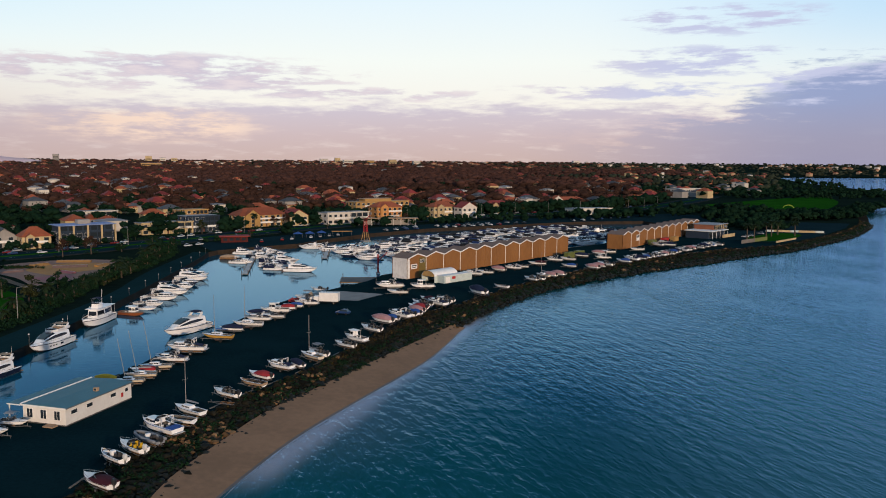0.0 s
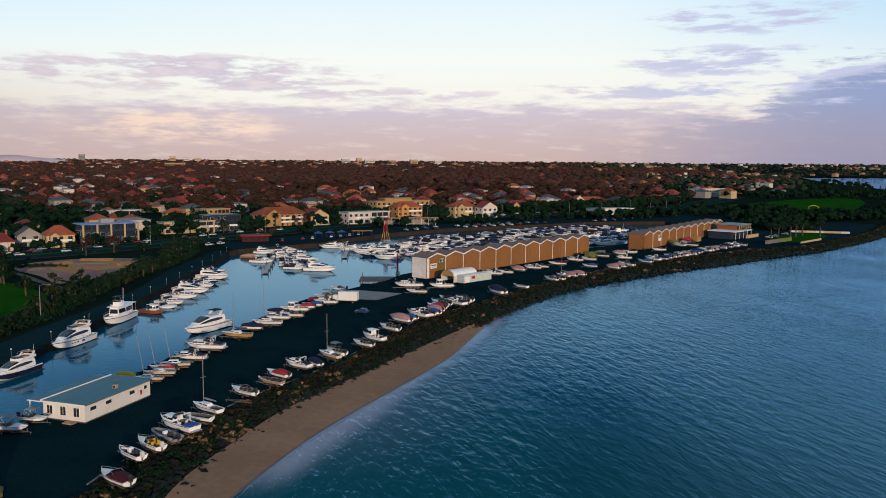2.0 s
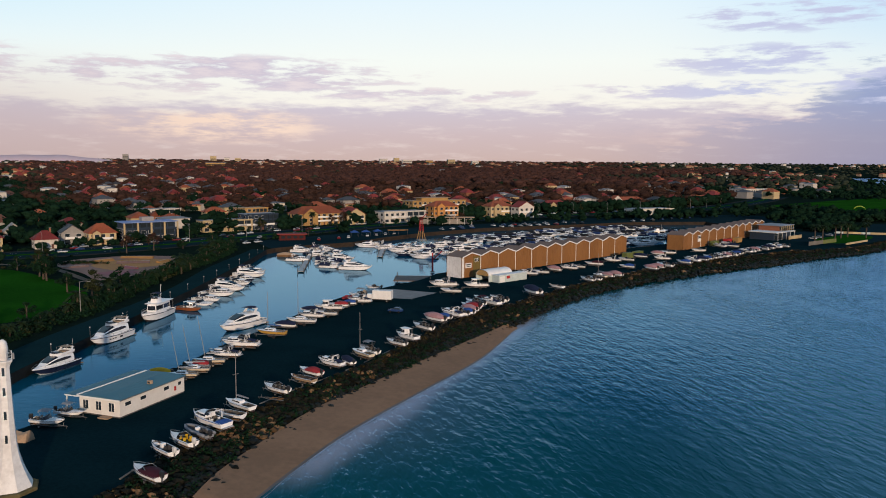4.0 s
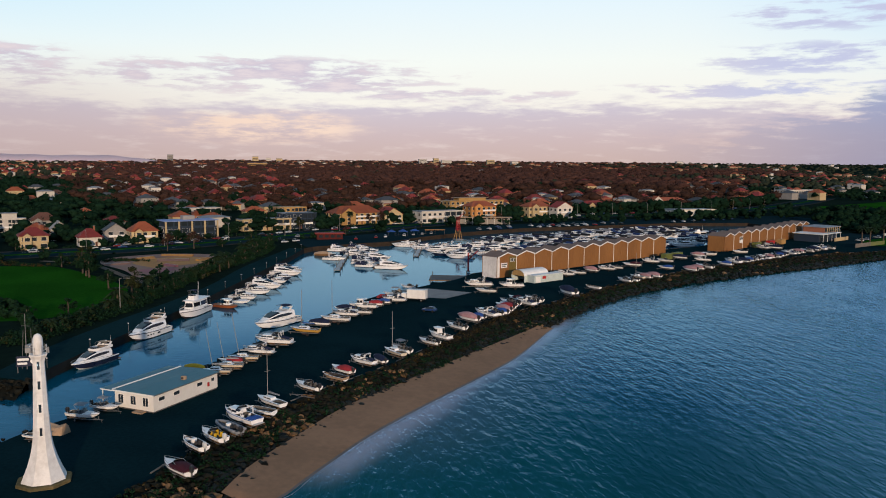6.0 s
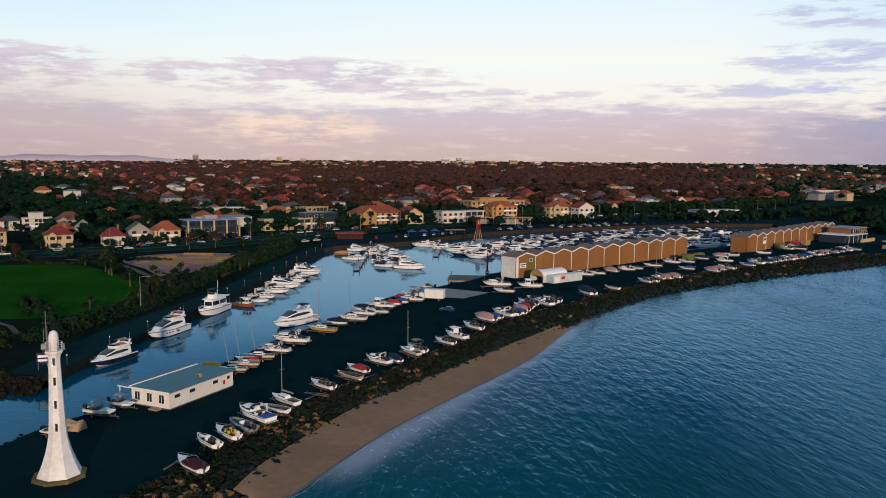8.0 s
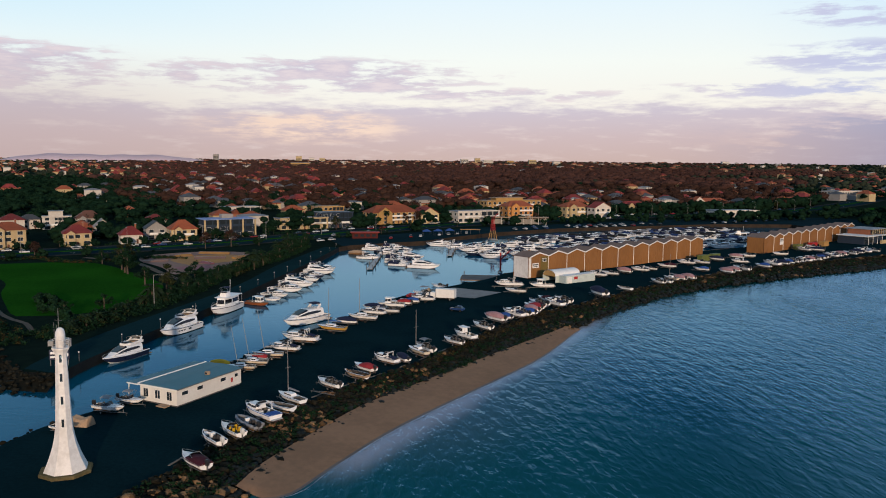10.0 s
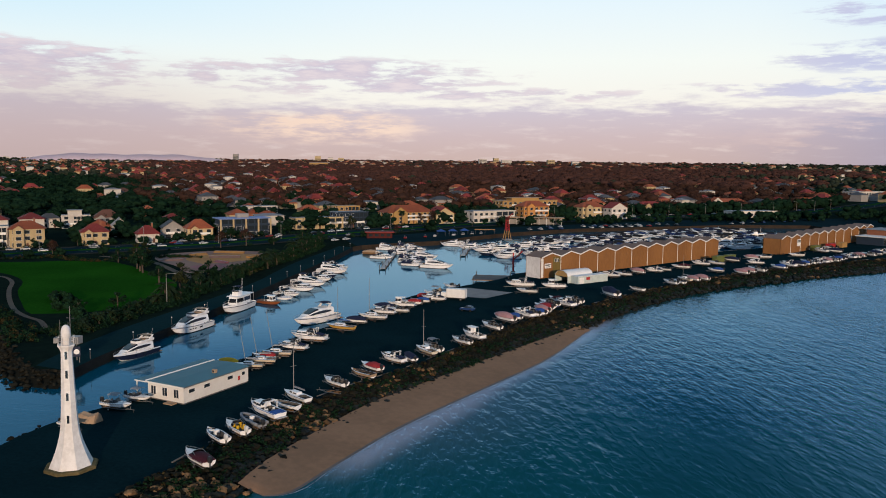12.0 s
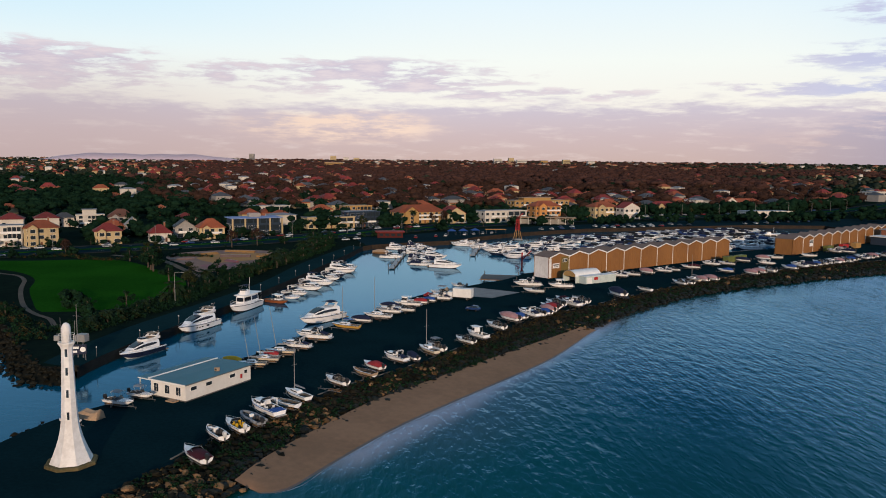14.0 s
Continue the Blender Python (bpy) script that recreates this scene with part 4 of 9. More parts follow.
def boat_store(name, m, bays, bay, depth, low, high, label, sign=False):
    o = thing(name, label, "boat store", group="dry boat stores", m=m)
    length = bays * bay
    s = Shape()
    top = []
    for k in range(bays):
        top += [(k * bay, low), (k * bay + bay / 2, high)]
    top.append((length, low))
    for y in (0.0, depth):
        for b, ((x0, z0), (x1, z1)) in enumerate(zip(top, top[1:])):
            if b % 2 == 0:
                s = Shape()
            s.add([(x0, y, 0), (x1, y, 0), (x1, y, z1), (x0, y, z0), (x0, y + 0.25, 0), (x1, y + 0.25, 0), (x1, y + 0.25, z1), (x0, y + 0.25, z0)],
                  [(0, 1, 2, 3), (5, 4, 7, 6), (3, 2, 6, 7)])
            if b % 2:
                part("wall_panel", s, "cladding", o)
    part("end_wall", Shape().box(-0.02, 0.22, 0.26, depth - 0.01, 0, low - 0.02), "white_wall" if sign else "cladding", o, "white end wall" if sign else "")
    part("end_wall", Shape().box(length - 0.22, length + 0.02, 0.26, depth - 0.01, 0, low - 0.02), "cladding", o)
    for k in range(bays):
        for (x0, z0, x1, z1) in ((k * bay, low, k * bay + bay / 2, high), (k * bay + bay / 2, high, (k + 1) * bay, low)):
            r = Shape().add([(x0, -0.45, z0 + 0.01), (x1, -0.45, z1 + 0.01), (x1, depth + 0.6, z1 + 0.01), (x0, depth + 0.6, z0 + 0.01),
                             (x0, -0.45, z0 + 0.14), (x1, -0.45, z1 + 0.14), (x1, depth + 0.6, z1 + 0.14), (x0, depth + 0.6, z0 + 0.14)],
                            [(3, 2, 1, 0), (4, 5, 6, 7), (0, 1, 5, 4), (2, 3, 7, 6), (1, 2, 6, 5), (3, 0, 4, 7)])
            part("roof", r, "store_roof", o)
            g = Shape().add([(x0, -0.52, z0 - 0.22), (x1, -0.52, z1 - 0.22), (x1, -0.52, z1 + 0.18), (x0, -0.52, z0 + 0.18),
                             (x0, -0.455, z0 - 0.22), (x1, -0.455, z1 - 0.22), (x1, -0.455, z1 + 0.18), (x0, -0.455, z0 + 0.18)],
                            [(3, 2, 1, 0), (4, 5, 6, 7), (0, 1, 5, 4), (2, 3, 7, 6), (1, 2, 6, 5), (3, 0, 4, 7)])
            part("bargeboard", g, "trim", o, "pale bargeboard")
        if k:
            part("downpipe", Shape().tube([(k * bay, -0.09, 0.1), (k * bay, -0.09, low - 0.1)], 0.13, 6), "shed_wall", o)
        for j in range(1, 8):
            x = k * bay + j * bay / 8
            z = low + (high - low) * (1 - abs(2 * (j / 8) - 1))
            part("panel_rib", Shape().box(x - 0.05, x + 0.05, -0.05, 0.0, 0.2, z - 0.3), "cladding", o)
    return o


D_STORE = math.degrees(math.atan2(0.775, 0.632))
store = boat_store("boat_store", pose(-13.6, 295.6, 0, 0, 0, D_STORE), 11, 10.63, 7.4, 7.7, 9.2, "long brown clad boat store with a zigzag gabled roof", True)
part("blind_panel", Shape().box(6.4, 10.6, -0.09, -0.055, 0.3, 7.6), "cladding_olive", store, "olive painted wall bay")
part("wall_strip", Shape().box(0.0, 1.3, -0.09, -0.055, 0.2, 7.4), "white_wall", store, "white corner strip")
sg = part("sign_board", Shape().box(2.0, 5.4, -0.14, -0.06, 3.6, 5.4), "trim", store, "white sign with unreadable dark lettering")
part("lettering", Shape().box(2.3, 5.1, -0.155, -0.142, 4.6, 5.0), "black_canvas", sg)
part("lettering", Shape().box(2.6, 4.8, -0.155, -0.142, 4.0, 4.25), "black_canvas", sg)
f = part("window", Shape().box(7.2, 9.6, -0.14, -0.095, 5.6, 6.9), "trim", store)
for x in (7.3, 8.1, 8.9):
    part("pane", Shape().box(x, x + 0.6, -0.155, -0.142, 5.7, 6.8), "pane", f)
store2 = boat_store("boat_store", pose(90.5, 403.0, 0, 0, 0, math.degrees(math.atan2(0.79, 0.55))), 11, 11.2, 8.2, 7.4, 8.9, "brown clad boat store with a zigzag roof beyond the first")
f = part("window", Shape().box(18.5, 22.5, -0.14, -0.055, 3.0, 6.2), "trim", store2, "pale framed window bay")
for x in (18.8, 20.1, 21.3):
    part("pane", Shape().box(x, x + 0.9, -0.155, -0.142, 4.6, 5.9), "pane", f)

# tunnel-roofed workshop
o = thing("workshop", "low workshop with a white rounded tunnel roof", "building", m=pose(-3.4, 287.0, 0, 0, 0, D_STORE - 4))
arch = [(3.2 * math.cos(a) + 3.2, 2.3 + 2.0 * math.sin(a)) for a in np.linspace(math.pi, 0, 13)]
s = Shape().loft([[Vector((x, y, z)) for y, z in arch] for x in (0.0, 12.5)], False, False)
s.loft([[Vector((x, y * 0.98 + 0.06, z - 0.12)) for y, z in arch] for x in (0.0, 12.5)], False, False)
part("roof", s, "trim", o, "white tunnel roof", True)
for x in (0.05, 12.3):
    e = Shape().add([(x, y, z - 0.15) for y, z in arch] + [(x + 0.15, y, z - 0.15) for y, z in arch], [tuple(range(13)), tuple(range(25, 12, -1))] + [(i, i + 1, 14 + i, 13 + i) for i in range(12)])
    part("end_wall", e, "ochre_wall", o)
part("wall", Shape().box(0, 12.5, -0.1, 0.1, 0, 2.35).box(0, 12.5, 6.3, 6.5, 0, 2.35), "teal_wall", o, "pale teal sheet wall")
part("side_wall", Shape().box(1.5, 16.5, -3.6, -3.4, 0, 2.6).box(1.5, 1.7, -3.4, -0.1, 0, 2.6).box(16.3, 16.5, -3.4, -0.1, 0, 2.6), "teal_wall", o)
part("side_roof", Shape().box(1.4, 16.6, -3.7, -0.1, 2.6, 2.72), "trim", o)
part("door", Shape().box(2.2, 4.6, -3.66, -3.605, 0.05, 2.2), "trim", o)
part("banner", Shape().box(5.6, 7.4, -3.66, -3.605, 1.2, 2.2), "red_paint", o, "faded red and white panel")

# ---------------------------------------------------------------- boats: x ahead to the bow, keel at z = 0


def hull_lines(L, B, D, flare=0.84, n=11):
    """Sheer, chine and keel of a planing hull, from the stern to the bow."""
    sheer, chine, keel = [], [], []
    for s in np.linspace(0, 1, n):
        taper = 1 - max(0.0, (s - 0.40) / 0.60) ** 2.5
        b = B / 2 * (0.90 + 0.10 * min(1, s / 0.35)) * taper
        x = (s - 0.5) * L
        rise = max(0.0, (s - 0.62) / 0.38) ** 2
        sheer.append((x, b + 0.012 * B, D * (0.93 + 0.13 * s * s)))
        chine.append((x - 0.09 * L * rise, b * (flare - 0.22 * rise), D * (0.36 + 0.26 * rise)))
        keel.append((x - 0.15 * L * rise, 0.0, D * 0.52 * rise))
    return sheer, chine, keel


def side_curve(line, f=1.0):
    return [Vector((x, y * f, z)) for x, y, z in line], [Vector((x, -y * f, z)) for x, y, z in line]


def hull_part(boat, L, B, D, material, low="antifoul", flare=0.84, stripe=None):
    sheer, chine, keel = hull_lines(L, B, D, flare)
    s = Shape()
    sp, ss = side_curve(sheer)
    cp, cs = side_curve(chine)
    s.loft([cp, sp], False, False).loft([cs, ss], False, False)
    s.add([cp[0], sp[0], ss[0], cs[0]], [(0, 1, 2, 3)])
    h = part("hull", s, material, boat, smooth_faces=False)
    k = [Vector(p) for p in keel]
    s = Shape().loft([cp, k, cs], False, False)
    s.add([cp[0], k[0], cs[0]], [(0, 1, 2)])
    part("bottom", s, low, h)
    rub = Shape()
    for line in (sp, ss):
        rub.loft([[p + Vector((0, 0, -0.05 * D)) for p in line], [p * 1.0 + Vector((0.0, 0.012 * B * (1 if line is sp else -1), -0.02 * D)) for p in line], [p + Vector((0, 0, 0.015 * D)) for p in line]], False, False)
    part("rubbing_strip", rub, stripe or "galv", h)
    return h, sheer


def deck_part(boat, sheer, D, material, open_to=0.55, inset=0.80, sole=0.42, liner="seat", crown=0.06):
    """Foredeck and side decks round an open cockpit with its liner."""
    n = len(sheer)
    k = max(1, int(round(open_to * (n - 1))))
    s = Shape()
    sp, ss = side_curve(sheer)
    ip, isb = side_curve(sheer, inset)
    lift = Vector((0, 0, 0.02))
    if k > 1:
        s.loft([[p + lift for p in sp[:k + 1]], [p + lift * 2 for p in ip[:k + 1]]], False, False)
        s.loft([[p + lift for p in ss[:k + 1]], [p + lift * 2 for p in isb[:k + 1]]], False, False)
    mid = [Vector((x, 0, z + crown * (1 + y))) for x, y, z in sheer]
    s.loft([[p + lift for p in sp[k:]], [m + lift for m in mid[k:]], [p + lift for p in ss[k:]]], False, False)
    d = part("deck", s, material, boat)
    if k > 1:
        c = Shape()
        zs = D * sole
        low_p = [Vector((p.x, p.y * 0.96, zs)) for p in ip[:k + 1]]
        low_s = [Vector((p.x, p.y * 0.96, zs)) for p in isb[:k + 1]]
        c.loft([[p + lift for p in ip[:k + 1]], low_p, low_s, [p + lift for p in isb[:k + 1]]], False, False)
        c.add([ip[k], isb[k], low_s[k], low_p[k]], [(0, 1, 2, 3)])
        c.add([ip[0] + Vector((0.12, 0, -0.12 * D)), isb[0] + Vector((0.12, 0, -0.12 * D)), low_s[0], low_p[0]], [(0, 1, 2, 3)])
        part("cockpit_liner", c, liner, d)
    return d


def windscreen(boat, x, half, z, h, rake=0.5, wrap=0.9):
    s = Shape()
    base = [Vector((x - wrap, half, z)), Vector((x - 0.15, half * 0.92, z)), Vector((x + 0.12, half * 0.4, z)), Vector((x + 0.12, -half * 0.4, z)), Vector((x - 0.15, -half * 0.92, z)), Vector((x - wrap, -half, z))]
    top = [Vector((p.x - rake * h - 0.05, p.y * 0.9, z + h * (0.55 if i in (0, 5) else 1))) for i, p in enumerate(base)]
    s.loft([base, top], False, False)
    w = part("windscreen", s, "smoke", boat, "tinted windscreen")
    f = Shape().tube(top, 0.03, 5)
    part("screen_frame", f, "steel", w)
    return w


def outboard(boat, x, z, material="engine_black", y=0.0):
    s = Shape().loft([[Vector((x + dx * k, y + dy * k, z + zz)) for dx, dy in ((-0.40, -0.21), (0.20, -0.25), (0.20, 0.25), (-0.40, 0.21))] for k, zz in ((0.75, -0.1), (1.0, 0.18), (1.0, 0.6), (0.7, 0.8))])
    e = part("outboard", s, material, boat, "outboard engine", bevel=0.04)
    part("engine_leg", Shape().box(x - 0.16, x + 0.06, y - 0.07, y + 0.07, z - 0.75, z + 0.02), "galv", e)
    part("propeller", Shape().tube([(x - 0.3, y, z - 0.68), (x + 0.12, y, z - 0.68)], [0.13, 0.07], 6), "engine_black", e)


def seats(boat, xs, y, z, material="trim"):
    for x in xs:
        for sy in (-1, 1):
            s = Shape().box(x - 0.25, x + 0.25, sy * y - 0.22, sy * y + 0.22, z, z + 0.35).box(x - 0.28, x - 0.16, sy * y - 0.22, sy * y + 0.22, z + 0.35, z + 0.85)
            part("seat", s, material, boat, bevel=0.03)


def bow_rail(boat, sheer, h=0.45, start=0.55):
    n = len(sheer)
    k = int(start * (n - 1))
    s = Shape()
    for sy in (1, -1):
        s.tube([(x, sy * y * 0.93, z + h) for x, y, z in sheer[k:]], 0.025, 5)
        for x, y, z in sheer[k::2]:
            s.tube([(x, sy * y * 0.93, z), (x, sy * y * 0.93, z + h)], 0.02, 4)
    part("bow_rail", s, "steel", boat, "stainless bow rail")


def canopy_cloth(boat, sheer, D, material, lo=0.0, hi=0.62, peak=0.5, label="canvas cover"):
    """A cover stretched over part of the boat."""
    n = len(sheer)
    a, b = int(lo * (n - 1)), int(hi * (n - 1))
    rings = []
    for i in range(a, b + 1):
        x, y, z = sheer[i]
        f = math.sin(math.pi * min(1, max(0.0, (i - a + 0.6) / (b - a + 1.2))))
        zt = z + peak * (0.30 + 0.9 * f)
        y = max(y, 0.04)
        rings.append([Vector((x, y * 1.03, z - 0.07)), Vector((x, y * 0.86, z + (zt - z) * 0.55)), Vector((x, y * 0.3, zt)), Vector((x, -y * 0.3, zt)), Vector((x, -y * 0.86, z + (zt - z) * 0.55)), Vector((x, -y * 1.03, z - 0.07))])
    s = Shape().loft(rings, False, False)
    m = len(rings[0])
    s.add(rings[0], [tuple(range(m))])
    s.add(rings[-1], [tuple(range(m))])
    return part("cover", s, material, boat, label, True)


def bimini_top(boat, x0, x1, half, z, material):
    s = Shape()
    rings = []
    for x in np.linspace(x0, x1, 5):
        rings.append([Vector((x, half * math.cos(a), z + 0.22 * math.sin(a))) for a in np.linspace(math.pi, 0, 7)])
    s.loft(rings, False, False)
    b = part("bimini", s, material, boat, "canvas sun top", True)
    for x in (x0, (x0 + x1) / 2, x1):
        part("hoop", Shape().tube([((x0 + x1) / 2, half, z - 1.15), (x, half, z), (x, 0, z + 0.18), (x, -half, z), ((x0 + x1) / 2, -half, z - 1.15)], 0.02, 4), "steel", b)


def wheel(parent, x, y, r=0.3, w=0.2):
    rings = [[Vector((x + q * r * math.cos(k * math.tau / 12), y + yy, r + q * r * math.sin(k * math.tau / 12))) for k in range(12)] for q, yy in ((0.8, -w / 2), (1, -w / 4), (1, w / 4), (0.8, w / 2))]
    t = part("tyre", Shape().loft(rings), "rubber", parent)
    rings = [[Vector((x + 0.55 * r * math.cos(k * math.tau / 10), y + yy, r + 0.55 * r * math.sin(k * math.tau / 10))) for k in range(10)] for yy in (-w / 2 - 0.02, w / 2 + 0.02)]
    part("rim", Shape().loft(rings), "steel", t)


def make_trailer_plain(L, B):
    o = thing("boat_trailer", "galvanised boat trailer with two small wheels", "trailer", group="boat trailers")
    s = Shape().tube([(-0.46 * L, 0, 0.45), (0.58 * L, 0, 0.45)], 0.08, 5).tube([(-0.2 * L, -B * 0.32, 0.45), (-0.2 * L, B * 0.32, 0.45)], 0.06, 5).tube([(0.5 * L, 0, 0.45), (0.5 * L, 0, 0.0)], 0.04, 5)
    part("chassis", s.box(-0.4 * L, 0.1 * L, -B * 0.22, -B * 0.16, 0.45, 0.62).box(-0.4 * L, 0.1 * L, B * 0.16, B * 0.22, 0.45, 0.62), "galv", o)
    for sy in (-1, 1):
        rings = [[Vector((-0.16 * L + 0.3 * math.cos(k * math.tau / 10), sy * B * 0.46 + yy, 0.3 + 0.3 * math.sin(k * math.tau / 10))) for k in range(10)] for yy in (-0.1, 0.1)]
        part("tyre", Shape().loft(rings), "rubber", o)
    return o


def make_trailer(L, B):
    o = thing("boat_trailer", "galvanised boat trailer with two small wheels", "trailer", group="boat trailers")
    s = Shape()
    for sy in (-1, 1):
        s.tube([(-0.46 * L, sy * B * 0.3, 0.45), (0.1 * L, sy * B * 0.3, 0.45), (0.48 * L, 0, 0.45)], 0.06, 5)
    for x in (-0.42, -0.2, 0.05):
        s.tube([(x * L, -B * 0.32, 0.45), (x * L, B * 0.32, 0.45)], 0.05, 5)
    part("chassis", s, "galv", o)
    part("drawbar", Shape().tube([(0.44 * L, 0, 0.45), (0.60 * L, 0, 0.42)], 0.06, 6).tube([(0.56 * L, 0, 0.42), (0.56 * L, 0, 0.0)], 0.03, 5), "galv", o)
    part("bow_stop", Shape().tube([(0.47 * L, 0, 0.45), (0.47 * L, 0, 1.0)], 0.05, 5), "galv", o)
    for sy in (-1, 1):
        wheel(o, -0.16 * L, sy * B * 0.46)
        part("mudguard", Shape().box(-0.16 * L - 0.4, -0.16 * L + 0.4, sy * B * 0.46 - 0.13, sy * B * 0.46 + 0.13, 0.64, 0.69), "galv", o)
        part("bunk", Shape().box(-0.4 * L, 0.1 * L, sy * B * 0.2 - 0.06, sy * B * 0.2 + 0.06, 0.5, 0.62), "teak", o)
    return o


BOAT_LABEL = {
    "run_white": "white open runabout with a tinted windscreen and outboard", "run_maroon": "white runabout with a maroon cockpit cover", "run_yellow": "white runabout with yellow gear in its cockpit",
    "run_blue": "white and blue runabout with an outboard", "open_white": "open white fishing boat with a pale outboard", "rib_grey": "grey inflatable boat with a black engine",
    "cuddy_white": "white cabin cruiser with dark side windows", "cuddy_blue": "white cabin cruiser with a blue cockpit cover", "cuddy_navy": "navy and white cabin cruiser",
    "dinghy_white": "small white open dinghy", "dinghy_tan": "small tan wooden dinghy under a dark cover", "yacht": "white sailing yacht with a bare mast", "yacht_small": "small cream sailing yacht with a bare mast", "yacht_lean": "small cream sailing yacht with its mast leaning forward",
    "yacht_yellow": "yellow sailing yacht with a white cabin top", "bimini": "white runabout with a pale canvas sun top", "flyb_small": "white fishing cruiser with a raised cabin",
    "bim_blue": "white sports cruiser under a dark blue canopy", "my_navy": "large flybridge motor yacht with a navy hull", "my_white": "large white flybridge motor yacht", "my_mid": "white motor cruiser with a swept cabin", "my_small": "white motor cruiser with dark windows",
    "trawler": "white trawler yacht with a square wheelhouse", "trawler_tan": "tan launch with a long flat cover", "wood_launch": "varnished wooden launch with a white wheelhouse"}
COVERS = {"cov_maroon": ("maroon", "maroon"), "cov_red": ("red", "red"), "cov_pink": ("pink", "faded pink"), "cov_blue": ("blue", "bright blue"), "cov_navy": ("navy_canvas", "navy"), "cov_yellow": ("yellow_canvas", "yellow")}


def cabin_block(boat, x0, x1, half, z, h, material="gel", rake=(0.5, 0.15), name="cabin", glass_band=True, crown=0.06, nose=0.75):
    """A raised cabin with raked ends and a band of windows."""
    n = [(x0, half), (x0 + (x1 - x0) * 0.55, half), (x1 - 0.02, half * nose), (x1 - 0.02, -half * nose), (x0 + (x1 - x0) * 0.55, -half), (x0, -half)]
    rings = []
    for f in (0.0, 0.32, 0.82, 1.0):
        k = 1 - 0.14 * f
        rings.append([Vector((x0 + rake[1] * h * f + (x - x0) * (1 - (rake[0] + rake[1]) * h * f / max(x1 - x0, 0.1)), y * k, z + h * f + (crown if f == 1 else 0))) for x, y in n])
    c = part(name, Shape().loft(rings), material, boat, bevel=0.0)
    if glass_band:
        c0 = sum(rings[1], Vector()) / 6
        g = []
        for r in (rings[1], rings[2]):
            m = sum(r, Vector()) / 6
            g.append([m + Vector(((p.x - m.x) * 1.012, (p.y - m.y) * 1.03, 0)) for p in r])
        s = Shape()
        for i in (0, 1, 2, 3, 4):
            a, b, p, q = g[0][i], g[0][i + 1], g[1][i + 1], g[1][i]
            if i in (0, 4):
                a, q = a.lerp(b, 0.06), q.lerp(p, 0.06)
            e = 0.05 if i != 2 else 0.08
            s.add([a.lerp(b, e), b.lerp(a, e), p.lerp(q, e), q.lerp(p, e)], [(0, 1, 2, 3)])
        part("cabin_window", s, "smoke", c, "dark tinted windows")
    return c


def sleek_house(boat, L, B, D, aft, top, foot, h):
    """A swept superstructure with a long raked windscreen and dark side windows."""
    z0 = D * 1.0
    rings = []
    xs = [aft, aft + 0.07, (aft + top) / 2, top - 0.06, top] + [top + (foot - top) * f for f in (0.2, 0.42, 0.65, 0.85, 1.0)]
    for x in xs:
        q = max(0.0, (x - top) / (foot - top))
        hh = h * (1 - q ** 1.25) * (0.97 if x == aft else 1.0) + 0.03
        w = 0.42 * B * (1 - 0.62 * q ** 1.6)
        zb = z0 + 0.10 * D * q
        half = [(w, 0.0), (0.97 * w, 0.48), (0.86 * w, 0.88), (0.62 * w, 1.0)]
        rings.append([Vector((x * L, y, zb + hh * k)) for y, k in half] + [Vector((x * L, -y, zb + hh * k)) for y, k in half[::-1]])
    s = Shape().loft(rings, False, False)
    s.add(rings[0], [tuple(range(8))])
    c = part("saloon", s, "gel", boat, "", True)
    for sy in (1, -1):
        low, high = [], []
        for i, r in enumerate(rings[1:8]):
            p = r if sy > 0 else r[::-1]
            pad = Vector((0, sy * 0.03, 0.012))
            squeeze = 0.25 if i in (0, 6) else 0.0
            low.append(p[0].lerp(p[1], 0.80 + squeeze * 0.5) + pad)
            high.append(p[1].lerp(p[2], 0.62 - squeeze) + pad)
        part("side_window", Shape().loft([low, high], False, False), "smoke", c, "dark swept side window")
    front = [[r[i] + Vector((0.03, 0, 0.03)) for i in (2, 3, 4, 5)] for r in rings[4:8]]
    part("windscreen", Shape().loft(front, False, False), "smoke", c, "dark raked windscreen")
    return c


